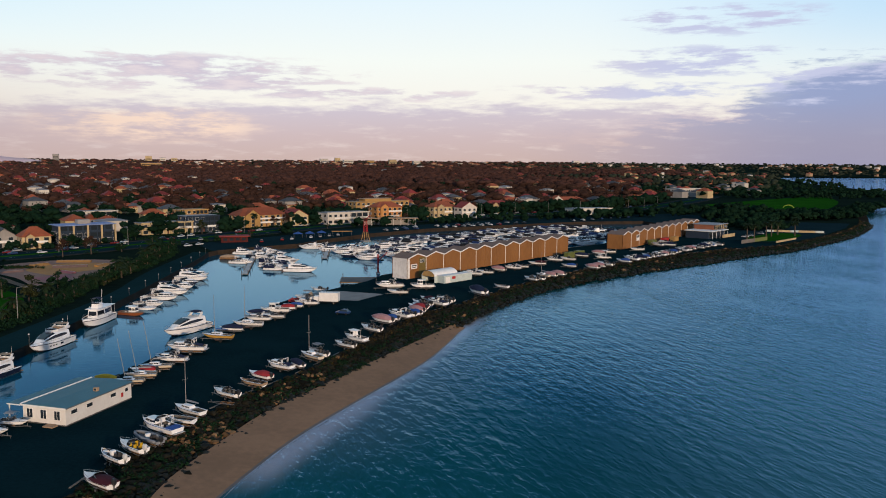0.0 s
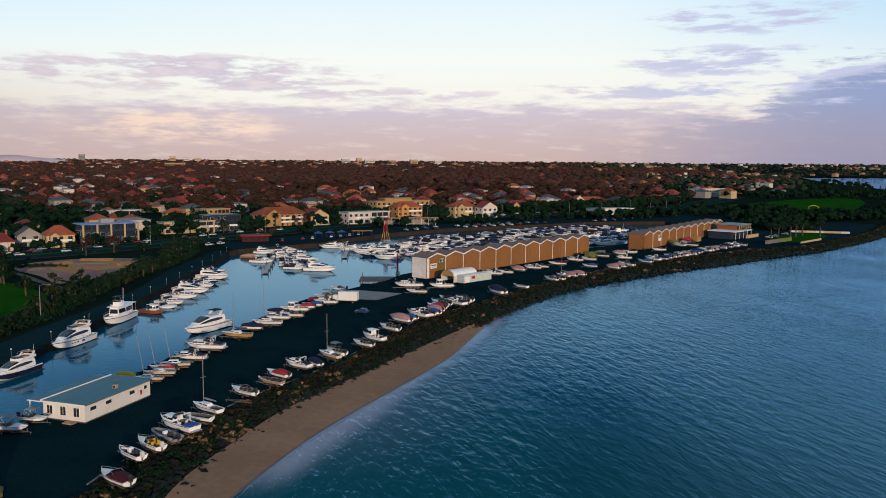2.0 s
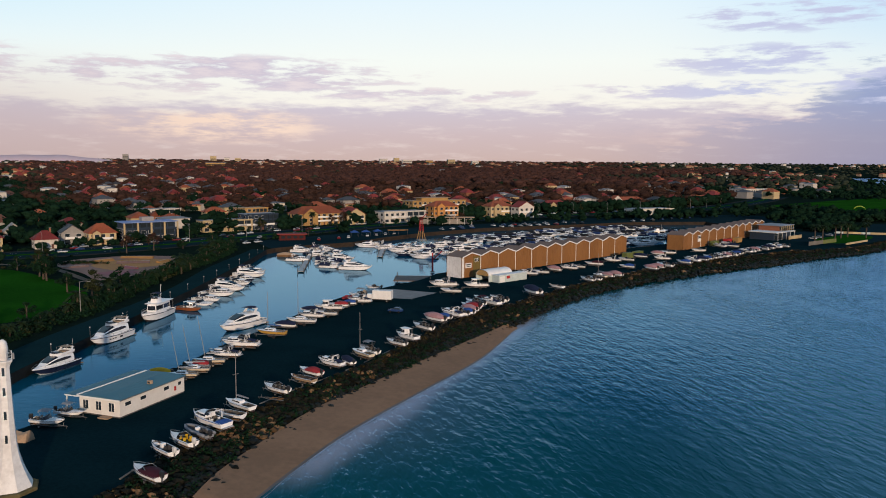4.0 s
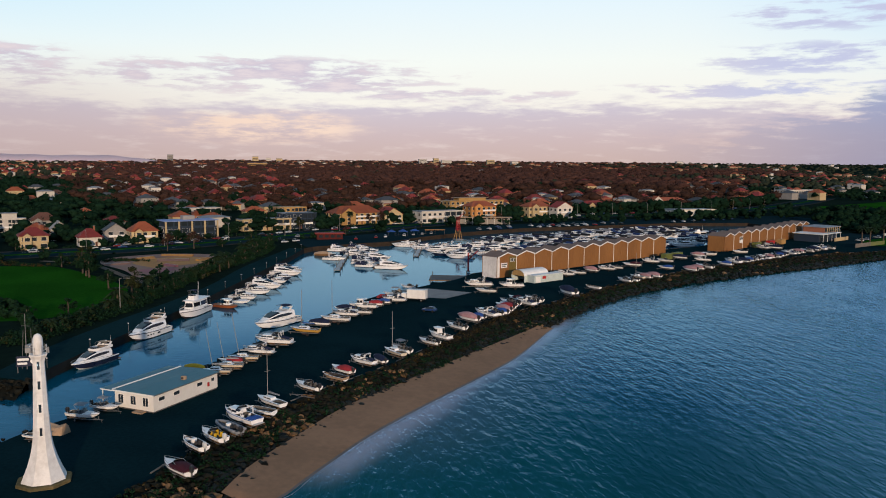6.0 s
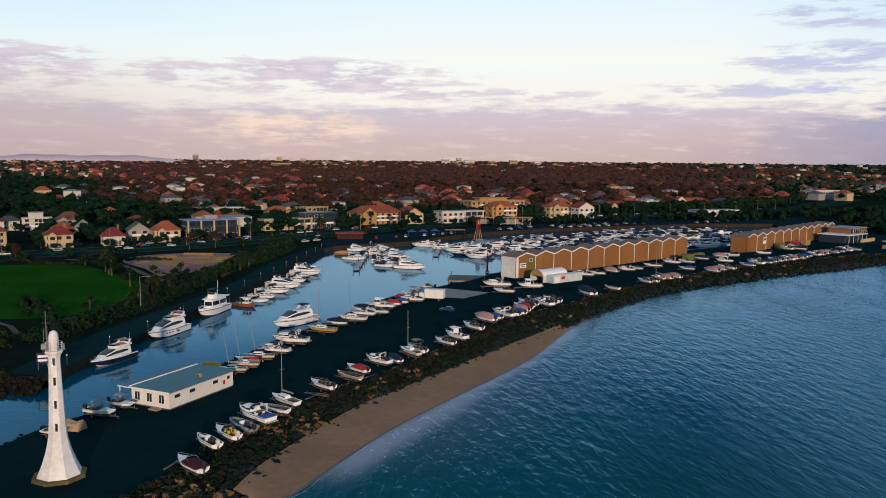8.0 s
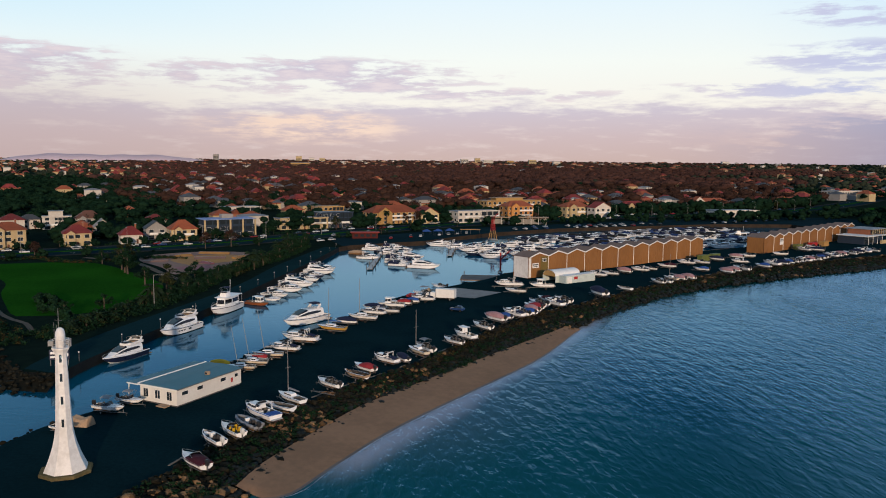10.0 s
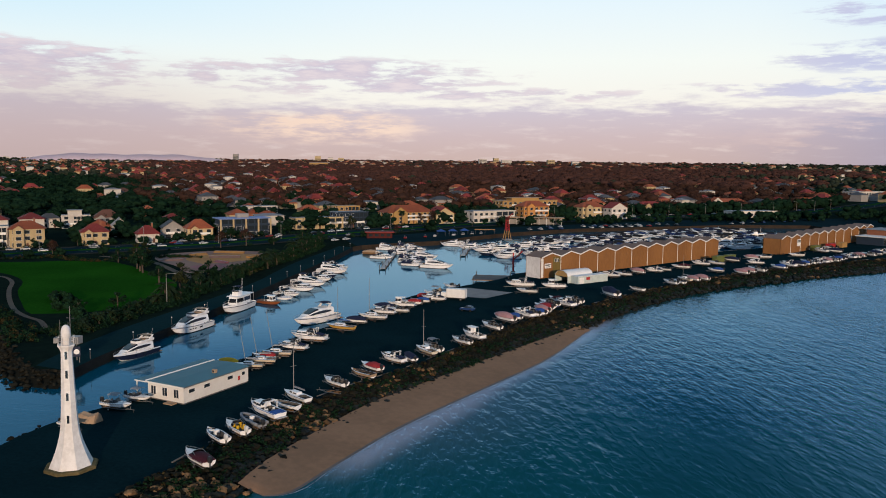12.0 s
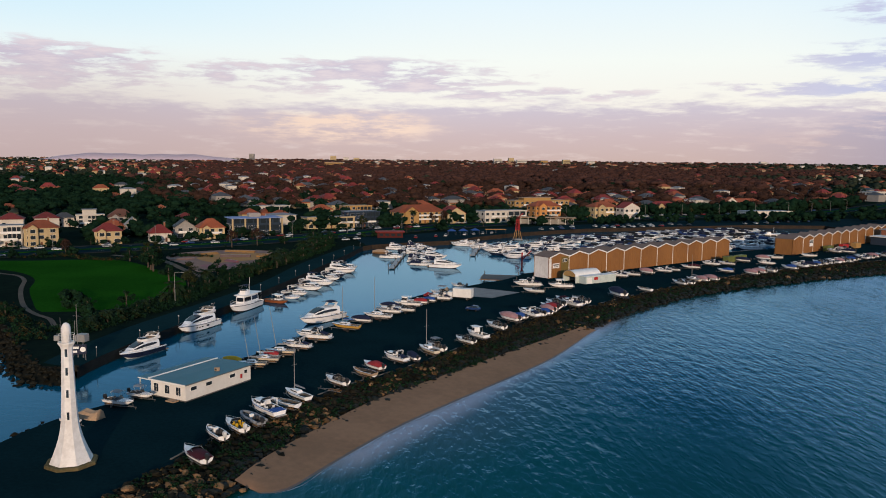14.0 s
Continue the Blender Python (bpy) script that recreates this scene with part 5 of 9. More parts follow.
def make_boat(kind, L):
    if kind in COVERS:
        mat, tone_word = COVERS[kind]
        o = thing("motor_boat", f"white motor boat under a {tone_word} canvas cover", "boat", group="boats in the yard")
        B, D = L * 0.34, L * 0.155
        h, sheer = hull_part(o, L, B, D, "gel")
        deck_part(o, sheer, D, "gel", 0.1)
        full = kind in ("cov_pink", "cov_navy", "cov_yellow")
        canopy_cloth(o, sheer, D, mat, 0.0, 0.95 if full else 0.66, 0.75 if full else 0.6, f"{tone_word} canvas cover")
        outboard(o, -L / 2 - 0.12, D * 0.8, "engine_black")
        return o
    o = thing("sailing_yacht" if kind.startswith("yacht") else "motor_yacht" if kind.startswith("my_") or kind == "trawler" else "motor_boat", BOAT_LABEL[kind], "boat", group="boats of the marina")
    if kind in ("run_white", "run_maroon", "run_yellow", "run_blue", "bimini", "open_white", "dinghy_white", "dinghy_tan"):
        B, D = L * 0.35, L * 0.14
        h, sheer = hull_part(o, L, B, D, {"dinghy_tan": "tan"}.get(kind, "gel"), stripe={"run_blue": "blue", "run_maroon": "maroon", "dinghy_tan": "teak"}.get(kind), low="blue" if kind == "run_blue" else "gel")
        small = kind.startswith("dinghy")
        deck_part(o, sheer, D, "gel", 0.9 if small or kind == "open_white" else 0.48, 0.84, 0.4, "dark_seat" if kind in ("open_white", "dinghy_tan", "run_white") else "seat", 0.1)
        if small:
            for x in (-0.25, 0.05):
                part("thwart", Shape().box(x * L - 0.15, x * L + 0.15, -B * 0.36, B * 0.36, D * 0.7, D * 0.76), "teak", o)
        elif kind == "open_white":
            part("console", Shape().box(-0.35, 0.25, -0.35, 0.35, D * 0.4, D * 0.4 + 0.95), "gel", o, bevel=0.05)
            seats(o, (-1.0,), 0.3, D * 0.42, "dark_seat")
            part("bow_locker", Shape().loft([[Vector((0.3 * L, y, D * 0.42)) for y in (-B * 0.2, B * 0.2)], [Vector((0.3 * L, y, D * 0.85)) for y in (-B * 0.2, B * 0.2)], [Vector((0.42 * L, y, D * 0.95)) for y in (-B * 0.06, B * 0.06)]], False, False), "gel", o)
            outboard(o, -L / 2 - 0.12, D * 0.85, "engine_white")
        else:
            windscreen(o, 0.06 * L, B * 0.40, D * 1.04, 0.6)
            seats(o, (-0.02 * L, -0.22 * L), B * 0.24, D * 0.42, "yellow_canvas" if kind == "run_yellow" else "seat")
            bow_rail(o, sheer, 0.3, 0.6)
            outboard(o, -L / 2 - 0.12, D * 0.85, "engine_white" if kind == "run_yellow" else "engine_black")
            if kind == "run_maroon":
                canopy_cloth(o, sheer, D, "maroon", 0.0, 0.62, 0.5, "maroon cockpit cover")
            if kind == "bimini":
                bimini_top(o, -0.2 * L, 0.12 * L, B * 0.42, D + 1.45, "grey_canvas")
    elif kind == "rib_grey":
        B, D = L * 0.36, L * 0.12
        h, sheer = hull_part(o, L, B * 0.8, D, "grey_canvas")
        deck_part(o, sheer, D, "grey_canvas", 0.9, 0.8, 0.4, "seat")
        for sy in (-1, 1):
            s = Shape().tube([(x, sy * (y + 0.08), z + 0.08) for x, y, z in sheer], [0.22] * (len(sheer) - 1) + [0.16], 8)
            part("air_tube", s, "grey_canvas", o, "grey rubber air tube", True)
        part("console", Shape().box(-0.3, 0.2, -0.35, 0.35, D * 0.4, D * 0.4 + 0.9), "gel", o, bevel=0.05)
        seats(o, (-1.1,), 0.3, D * 0.4, "dark_seat")
        outboard(o, -L / 2 - 0.1, D * 0.95)
    elif kind.startswith("cuddy") or kind in ("flyb_small", "wood_launch", "trawler_tan"):
        B, D = L * 0.32, L * 0.165
        mat = {"cuddy_navy": "navy", "wood_launch": "wood_hull", "trawler_tan": "teak"}.get(kind, "gel")
        h, sheer = hull_part(o, L, B, D, mat, stripe={"cuddy_blue": "blue", "cuddy_white": "navy"}.get(kind))
        deck_part(o, sheer, D, "teak" if kind == "wood_launch" else "gel", 0.5, 0.82, 0.45)
        if kind == "trawler_tan":
            canopy_cloth(o, sheer, D, "tan", 0.0, 0.8, 0.9, "tan canvas cover")
        else:
            tall = 1.25 if kind in ("flyb_small", "wood_launch") else 0.55
            cabin_block(o, -0.02 * L, (0.34 if tall < 1 else 0.22) * L, B * 0.36, D * 1.02, tall * (L / 7) ** 0.5, "gel", (0.8 if tall < 1 else 0.25, 0.0))
            if tall < 1:
                windscreen(o, 0.04 * L, B * 0.38, D * 1.02 + 0.5 * (L / 7) ** 0.5, 0.55, 0.6, 1.2)
                s = Shape()
                for dx in (0.0, 0.3):
                    s.tube([(-0.2 * L + dx, B * 0.42, D), (-0.24 * L + dx, B * 0.38, D + 1.35), (-0.24 * L + dx, -B * 0.38, D + 1.35), (-0.2 * L + dx, -B * 0.42, D)], 0.05, 5)
                part("radar_arch", s, "gel", o, "white radar arch")
            else:
                part("cabin_roof", Shape().box(-0.16 * L, 0.21 * L, -B * 0.36, B * 0.36, D * 1.02 + tall * (L / 7) ** 0.5 + 0.07, D * 1.02 + tall * (L / 7) ** 0.5 + 0.15), "gel", o, bevel=0.04)
                for sy in (-1, 1):
                    part("roof_post", Shape().tube([(-0.14 * L, sy * B * 0.33, D), (-0.14 * L, sy * B * 0.33, D + tall * (L / 7) ** 0.5 + 0.1)], 0.03, 5), "steel", o)
            seats(o, (-0.14 * L,), B * 0.24, D * 0.45, "trim")
            bow_rail(o, sheer, 0.4, 0.6)
            if kind == "cuddy_blue":
                canopy_cloth(o, sheer, D, "blue", 0.0, 0.22, 0.12, "blue cockpit cover")
            if kind == "cuddy_white":
                part("cockpit_cover", Shape().add([(-0.44 * L, -B * 0.36, D * 1.0), (-0.22 * L, -B * 0.38, D * 1.3), (-0.22 * L, B * 0.38, D * 1.3), (-0.44 * L, B * 0.36, D * 1.0),
                                                   (-0.33 * L, 0, D * 1.35)], [(0, 1, 4), (1, 2, 4), (2, 3, 4), (3, 0, 4)]), "navy_canvas", o, "navy cockpit cover")
        part("swim_platform", Shape().box(-L / 2 - 0.5, -L / 2, -B * 0.36, B * 0.36, D * 0.4, D * 0.46), "deck_grey", o)
    elif kind == "bim_blue":
        B, D = L * 0.32, L * 0.165
        h, sheer = hull_part(o, L, B, D, "gel", stripe="navy")
        deck_part(o, sheer, D, "gel", 0.5, 0.84, 0.45)
        cabin_block(o, -0.04 * L, 0.30 * L, B * 0.34, D * 1.02, 0.5, "gel", (0.9, 0.0))
        windscreen(o, 0.02 * L, B * 0.38, D + 0.5, 0.6, 0.7, 1.4)
        canopy_cloth(o, sheer, D, "navy_canvas", 0.0, 0.52, 1.15, "dark blue canvas canopy")
        s = Shape()
        for sy in (-1, 1):
            s.tube([(-0.20 * L, sy * B * 0.44, D), (-0.30 * L, sy * B * 0.36, D + 1.9)], 0.08, 5)
        s.tube([(-0.30 * L, -B * 0.36, D + 1.9), (-0.30 * L, B * 0.36, D + 1.9)], 0.08, 5)
        part("radar_arch", s, "gel", o, "white radar arch")
        bow_rail(o, sheer, 0.45, 0.5)
        part("swim_platform", Shape().box(-L / 2 - 0.6, -L / 2, -B * 0.38, B * 0.38, D * 0.36, D * 0.44), "deck_grey", o)
    elif kind.startswith("yacht"):
        B, D = L * 0.30, L * 0.15
        h, sheer = hull_part(o, L, B, D, "yellow_gel" if kind == "yacht_yellow" else "gel" if kind == "yacht" else "cream_gel", flare=0.66, stripe="navy")
        deck_part(o, sheer, D, "gel", 0.3, 0.74, 0.5)
        cabin_block(o, -0.14 * L, 0.22 * L, B * 0.28, D * 1.0, 0.42, "gel", (0.9, 0.3), "coachroof")
        mast_h, lean = (L * 1.40, L * 0.22) if kind == "yacht_lean" else (L * 1.22, 0.0)
        m = part("mast", Shape().tube([(0.1 * L, 0, D), (0.1 * L + lean, 0, D + mast_h)], [0.07, 0.045], 7), "lamp_head", o, "bare pale mast")
        part("spreader", Shape().tube([(0.1 * L + lean * 0.55, -B * 0.28, D + mast_h * 0.55), (0.1 * L + lean * 0.55, B * 0.28, D + mast_h * 0.55)], 0.03, 5), "lamp_head", m)
        b = part("boom", Shape().tube([(0.09 * L, 0, D + 1.1), (-0.36 * L, 0, D + 1.15)], 0.06, 6), "steel", o)
        part("sail_cover", Shape().tube([(0.06 * L, 0, D + 1.28), (-0.34 * L, 0, D + 1.26)], [0.14, 0.09], 7), "blue" if kind == "yacht_yellow" else "grey_canvas", b)
        part("keel_fin", Shape().loft([[Vector((-0.08 * L, -0.06, 0.0)), Vector((0.14 * L, -0.06, 0.05)), Vector((0.14 * L, 0.06, 0.05)), Vector((-0.08 * L, 0.06, 0))], [Vector((-0.04 * L, -0.04, -0.45)), Vector((0.08 * L, -0.04, -0.45)), Vector((0.08 * L, 0.04, -0.45)), Vector((-0.04 * L, 0.04, -0.45))]]), "antifoul", h)
    elif kind == "trawler":
        B, D = L * 0.30, L * 0.17
        h, sheer = hull_part(o, L, B, D, "gel", stripe="navy")
        deck_part(o, sheer, D, "deck_grey", 0.12, 0.8, 0.7)
        part("bulwark", Shape().loft([[Vector((x, y, z)) for x, y, z in sheer[4:]], [Vector((x * 1.01, y * 1.02, z + 0.5)) for x, y, z in sheer[4:]], ], False, False).loft([[Vector((x, -y, z)) for x, y, z in sheer[4:]], [Vector((x * 1.01, -y * 1.02, z + 0.5)) for x, y, z in sheer[4:]]], False, False), "gel", o)
        cabin_block(o, -0.34 * L, 0.16 * L, B * 0.38, D * 1.0, 2.0, "gel", (0.12, 0.0), "saloon")
        part("upper_deck", Shape().box(-0.44 * L, 0.15 * L, -B * 0.42, B * 0.42, D + 2.06, D + 2.2), "gel", o, bevel=0.05)
        cabin_block(o, -0.08 * L, 0.08 * L, B * 0.26, D + 2.2, 1.1, "gel", (0.3, 0.0), "flybridge", False)
        windscreen(o, 0.08 * L, B * 0.24, D + 3.3, 0.35, 0.4, 0.6)
        bimini_top(o, -0.1 * L, 0.05 * L, B * 0.24, D + 4.4, "navy_canvas")
        for sy in (-1, 1):
            for x in (-0.42, -0.3):
                part("deck_post", Shape().tube([(x * L, sy * B * 0.4, D), (x * L, sy * B * 0.4, D + 2.06)], 0.04, 5), "steel", o)
        part("mast", Shape().tube([(-0.2 * L, 0, D + 2.2), (-0.22 * L, 0, D + 6.2)], 0.05, 6), "trim", o)
        bow_rail(o, [(x, y, z + 0.5) for x, y, z in sheer], 0.5, 0.5)
    else:
        # flybridge motor yachts
        B, D = L * 0.31, L * 0.165
        H = L * (0.135 if kind in ("my_navy", "my_white") else 0.125)
        navy = kind == "my_navy"
        h, sheer = hull_part(o, L, B, D, "navy" if navy else "gel", stripe="trim" if navy else "navy", low="trim" if navy else "antifoul")
        deck_part(o, sheer, D, "gel", 0.26, 0.84, 0.6, "teak", 0.12)
        sleek_house(o, L, B, D, -0.34, 0.02, 0.36, H)
        if kind in ("my_navy", "my_white"):
            zf = D * 1.0 + H + 0.06
            fb = Shape()
            ring = [(-0.38 * L, B * 0.34), (-0.06 * L, B * 0.34), (0.03 * L, B * 0.17), (0.03 * L, -B * 0.17), (-0.06 * L, -B * 0.34), (-0.38 * L, -B * 0.34)]
            fb.loft([[Vector((x, y, zf)) for x, y in ring], [Vector((x * 1.01, y * 1.05, zf + 0.55)) for x, y in ring]], True, False)
            fb.loft([[Vector((x * 0.97, y * 0.95, zf + 0.1)) for x, y in ring], [Vector((x * 0.98, y * 1.0, zf + 0.55)) for x, y in ring]], True, False)
            fb.loft([[Vector((x * 0.98, y * 1.0, zf + 0.55)) for x, y in ring], [Vector((x * 1.01, y * 1.05, zf + 0.55)) for x, y in ring]], True, False)
            fb.add([Vector((x, y, zf)) for x, y in ring], [tuple(range(6))])
            f = part("flybridge", fb, "gel", o)
            part("flybridge_seat", Shape().box(-0.30 * L, -0.22 * L, -B * 0.28, B * 0.28, zf + 0.02, zf + 0.45).box(-0.1 * L, -0.04 * L, -B * 0.2, B * 0.2, zf + 0.02, zf + 0.5), "tan", f, bevel=0.04)
            windscreen(o, 0.01 * L, B * 0.26, zf + 0.55, 0.3, 0.8, 0.9)
            s = Shape()
            for sy in (-1, 1):
                s.loft([[Vector((-0.30 * L, sy * B * 0.40, zf + 0.3)), Vector((-0.22 * L, sy * B * 0.40, zf + 0.3)), Vector((-0.22 * L, sy * B * 0.37, zf + 0.3)), Vector((-0.30 * L, sy * B * 0.37, zf + 0.3))],
                        [Vector((-0.36 * L, sy * B * 0.36, zf + 1.25)), Vector((-0.32 * L, sy * B * 0.36, zf + 1.25)), Vector((-0.32 * L, sy * B * 0.33, zf + 1.25)), Vector((-0.36 * L, sy * B * 0.33, zf + 1.25))]])
            s.box(-0.365 * L, -0.315 * L, -B * 0.36, B * 0.36, zf + 1.25, zf + 1.36)
            part("radar_arch", s, "gel", o, "white radar arch")
            part("sun_top", Shape().loft([[Vector((x * L, y * B, zf + zz)) for y, zz in ((-0.32, 1.4), (-0.2, 1.5), (0.2, 1.5), (0.32, 1.4))] for x in (-0.36, -0.28, -0.19)], False, False), "tan", o, smooth_faces=True)
            for sy in (-1, 1):
                part("top_post", Shape().tube([(-0.19 * L, sy * B * 0.31, zf + 0.5), (-0.19 * L, sy * B * 0.32, zf + 1.4)], 0.025, 5), "steel", o)
            part("radar_dome", Shape().tube([(-0.34 * L, 0, zf + 1.36), (-0.34 * L, 0, zf + 1.6)], [0.28, 0.18], 10), "trim", o)
            part("aerial", Shape().tube([(-0.34 * L, B * 0.3, zf + 1.36), (-0.36 * L, B * 0.3, zf + 3.0)], 0.02, 5), "trim", o)
            for sy in (-1, 1):
                for x in (0.05, 0.11, 0.17) if not navy else ():
                    y = float(np.interp(x * L, [p[0] for p in sheer], [p[1] for p in sheer])) * 0.965
                    part("hull_window", Shape().box(x * L - 0.32, x * L + 0.32, sy * y - 0.03, sy * y + 0.03, D * 0.66, D * 0.76), "smoke", h)
                y = float(np.interp(-0.08 * L, [p[0] for p in sheer], [p[1] for p in sheer])) * 0.955
                part("hull_window", Shape().box(-0.13 * L, -0.06 * L, sy * y - 0.03, sy * y + 0.03, D * 0.62, D * 0.78), "smoke", h)
        else:
            s = Shape()
            for sy in (-1, 1):
                s.loft([[Vector((-0.16 * L, sy * B * 0.40, D)), Vector((-0.04 * L, sy * B * 0.40, D)), Vector((-0.04 * L, sy * B * 0.36, D)), Vector((-0.16 * L, sy * B * 0.36, D))],
                        [Vector((-0.30 * L, sy * B * 0.34, D + L * 0.18)), Vector((-0.25 * L, sy * B * 0.34, D + L * 0.18)), Vector((-0.25 * L, sy * B * 0.31, D + L * 0.18)), Vector((-0.30 * L, sy * B * 0.31, D + L * 0.18))]])
            s.box(-0.305 * L, -0.245 * L, -B * 0.34, B * 0.34, D + L * 0.18, D + L * 0.19)
            part("radar_arch", s, "gel", o, "swept white radar arch")
            if kind in ("my_mid", "my_small"):
                bimini_top(o, -0.30 * L, -0.10 * L, B * 0.32, D + L * 0.20, "navy_canvas")
        part("swim_platform", Shape().box(-L / 2 - 0.9, -L / 2, -B * 0.42, B * 0.42, D * 0.36, D * 0.44), "teak", o, bevel=0.03)
        bow_rail(o, sheer, 0.6, 0.45)
        seats(o, (-0.34 * L,), B * 0.2, D * 0.62, "trim")
        if navy:
            for x in (-0.3, -0.12):
                part("fender", Shape().tube([(x * L, -B * 0.51, D * 0.35), (x * L, -B * 0.51, D * 0.8)], 0.14, 8), "cream_gel", o, "pale hanging fender")
    return o


def make_lite(kind, L):
    """A plainer cruiser for the crowded pens, of which little but hull, cabin and cover shows."""
    words = {"pen_white": "white cabin cruiser moored in a crowded pen", "pen_navy": "navy-hulled cruiser moored in a crowded pen", "pen_cover": "white cruiser with a dark canvas top in a crowded pen", "pen_blue": "white cruiser under blue canvas in a crowded pen"}[kind]
    o = thing("motor_boat", words, "boat", group="boats in the pens")
    B, D = L * 0.31, L * 0.17
    sheer, chine, keel = hull_lines(L, B, D)
    sp, ss = side_curve(sheer)
    cp, cs = side_curve(chine)
    s = Shape().loft([cp, sp], False, False).loft([cs, ss], False, False).loft([cp, [Vector(p) for p in keel], cs], False, False)
    s.add([cp[0], sp[0], ss[0], cs[0]], [(0, 1, 2, 3)])
    part("hull", s, "navy" if kind == "pen_navy" else "gel", o)
    mid = [Vector((x, 0, z + 0.1)) for x, y, z in sheer]
    part("deck", Shape().loft([[p + Vector((0, 0, 0.01)) for p in sp], mid, [p + Vector((0, 0, 0.01)) for p in ss]], False, False), "deck_grey" if kind in ("pen_cover", "pen_navy") else "gel", o)
    cabin_block(o, -0.12 * L if kind not in ("pen_cover", "pen_blue") else 0.04 * L, 0.28 * L, B * 0.34, D * 1.02, 0.08 * L, "gel", (0.9, 0.0))
    part("cockpit_cover", Shape().loft([[Vector((x * L, y * B, D + z)) for y, z in ((-0.4, 0), (-0.34, 0.7), (0, 0.95), (0.34, 0.7), (0.4, 0))] for x in (-0.46, 0.10 if kind in ("pen_cover", "pen_blue") else -0.12)], False, True), {"pen_cover": "black_canvas", "pen_navy": "navy_canvas", "pen_blue": "pen_canvas"}.get(kind, "grey_canvas"), o)
    return o


BASE_LENGTH = {"pen_blue": 8.0, "pen_white": 8.0, "pen_navy": 8.0, "pen_cover": 8.0, "run_white": 6.0, "run_maroon": 6.4, "run_yellow": 6.0, "run_blue": 6.2, "open_white": 6.0, "rib_grey": 6.4, "cuddy_white": 7.6, "cuddy_blue": 8.4, "cuddy_navy": 8.0, "dinghy_white": 4.8,
               "dinghy_tan": 5.4, "yacht": 7.4, "yacht_small": 6.6, "yacht_lean": 6.6, "yacht_yellow": 7.6, "bimini": 6.2, "flyb_small": 7.4, "my_navy": 13.5, "my_white": 15.5, "my_mid": 13.0, "my_small": 11.0,
               "trawler": 14.0, "trawler_tan": 9.0, "wood_launch": 8.0, "bim_blue": 9.0}
PROTO = {}


def place_thing(key, make, m):
    """Builds a thing the first time, copies it after that."""
    if key not in PROTO:
        PROTO[key] = make()
        PROTO[key].matrix_basis = m
        return PROTO[key]
    base = PROTO[key]
    keep = base.scale.copy()
    base.scale = (1, 1, 1)
    ob = copy_thing(base, m)
    base.scale = keep
    return ob


def park_boat(kind, x, y, deg, length, trailer=True, z=0.0):
    base = BASE_LENGTH.get(kind, 6.2)
    size = length / base
    lift = 0.55 if trailer else 0.0
    ob = place_thing(kind, lambda: make_boat(kind, base), turned(x, y, z + lift * size, deg, size))
    if trailer:
        key, make = ("trailer", make_trailer) if y < 185 else ("plain_trailer", make_trailer_plain)
        place_thing(key, lambda: make(6.2, 2.2), turned(x, y, 0.0, deg, length / 6.2))
    return ob


def float_boat(kind, x, y, deg, length):
    base = BASE_LENGTH.get(kind, 6.2)
    size = length / base
    sink = 0.30 * base * 0.16
    return place_thing(kind, lambda: (make_lite if kind.startswith('pen_') else make_boat)(kind, base), turned(x, y, SEA_Z + 0.02 - sink * size, deg, size))


# row beside the sea wall
SEA_ROW = [("run_maroon", -46.2, 103.2, 146, 6.6), ("open_white", -48.0, 112.3, 142, 6.2), ("run_yellow", -46.7, 116.2, 143, 6.3), ("rib_grey", -45.7, 119.8, 144, 6.6), ("cuddy_blue", -45.4, 124.4, 147, 8.6),
           ("dinghy_white", -43.8, 128.6, 161, 6.0), ("yacht", -43.7, 133.6, 147, 7.2), ("run_white", -40.3, 144.4, 147, 6.4), ("dinghy_tan", -37.0, 151.2, 151, 6.2), ("cov_red", -36.8, 156.6, 144, 6.4),
           ("cuddy_white", -34.3, 164.2, 150, 6.8), ("cov_navy", -31.2, 166.6, 128, 5.4), ("yacht_small", -29.1, 172.5, 138, 7.0), ("bimini", -28.2, 175.9, 136, 6.6), ("run_white", -23.2, 184.5, 143, 6.2)]
SEA_ROW_2 = [("flyb_small", -21.4, 190.4, 139, 7.4), ("run_white", -18.7, 202.2, 137, 7.2), ("cov_pink", -16.7, 212.6, 140, 7.8), ("cuddy_white", -12.4, 220.2, 140, 8.0), ("cov_blue", -8.7, 224.6, 132, 6.6),
             ("cov_red", -7.8, 231.8, 135, 7.6), ("run_blue", -6.6, 238.0, 135, 8.0), ("cov_maroon", -5.0, 246.0, 130, 7.0), ("cuddy_white", -2.0, 239.4, 133, 8.0), ("run_white", 0.4, 245.6, 133, 7.4),
             ("cov_navy", 11.0, 260.0, 120, 9.6), ("dinghy_white", 19.9, 273.6, 140, 6.0), ("run_white", 32.2, 292.4, 130, 6.6), ("yacht_small", 37.6, 301.0, 130, 6.8), ("cov_pink", 44.0, 305.4, 132, 6.8)]
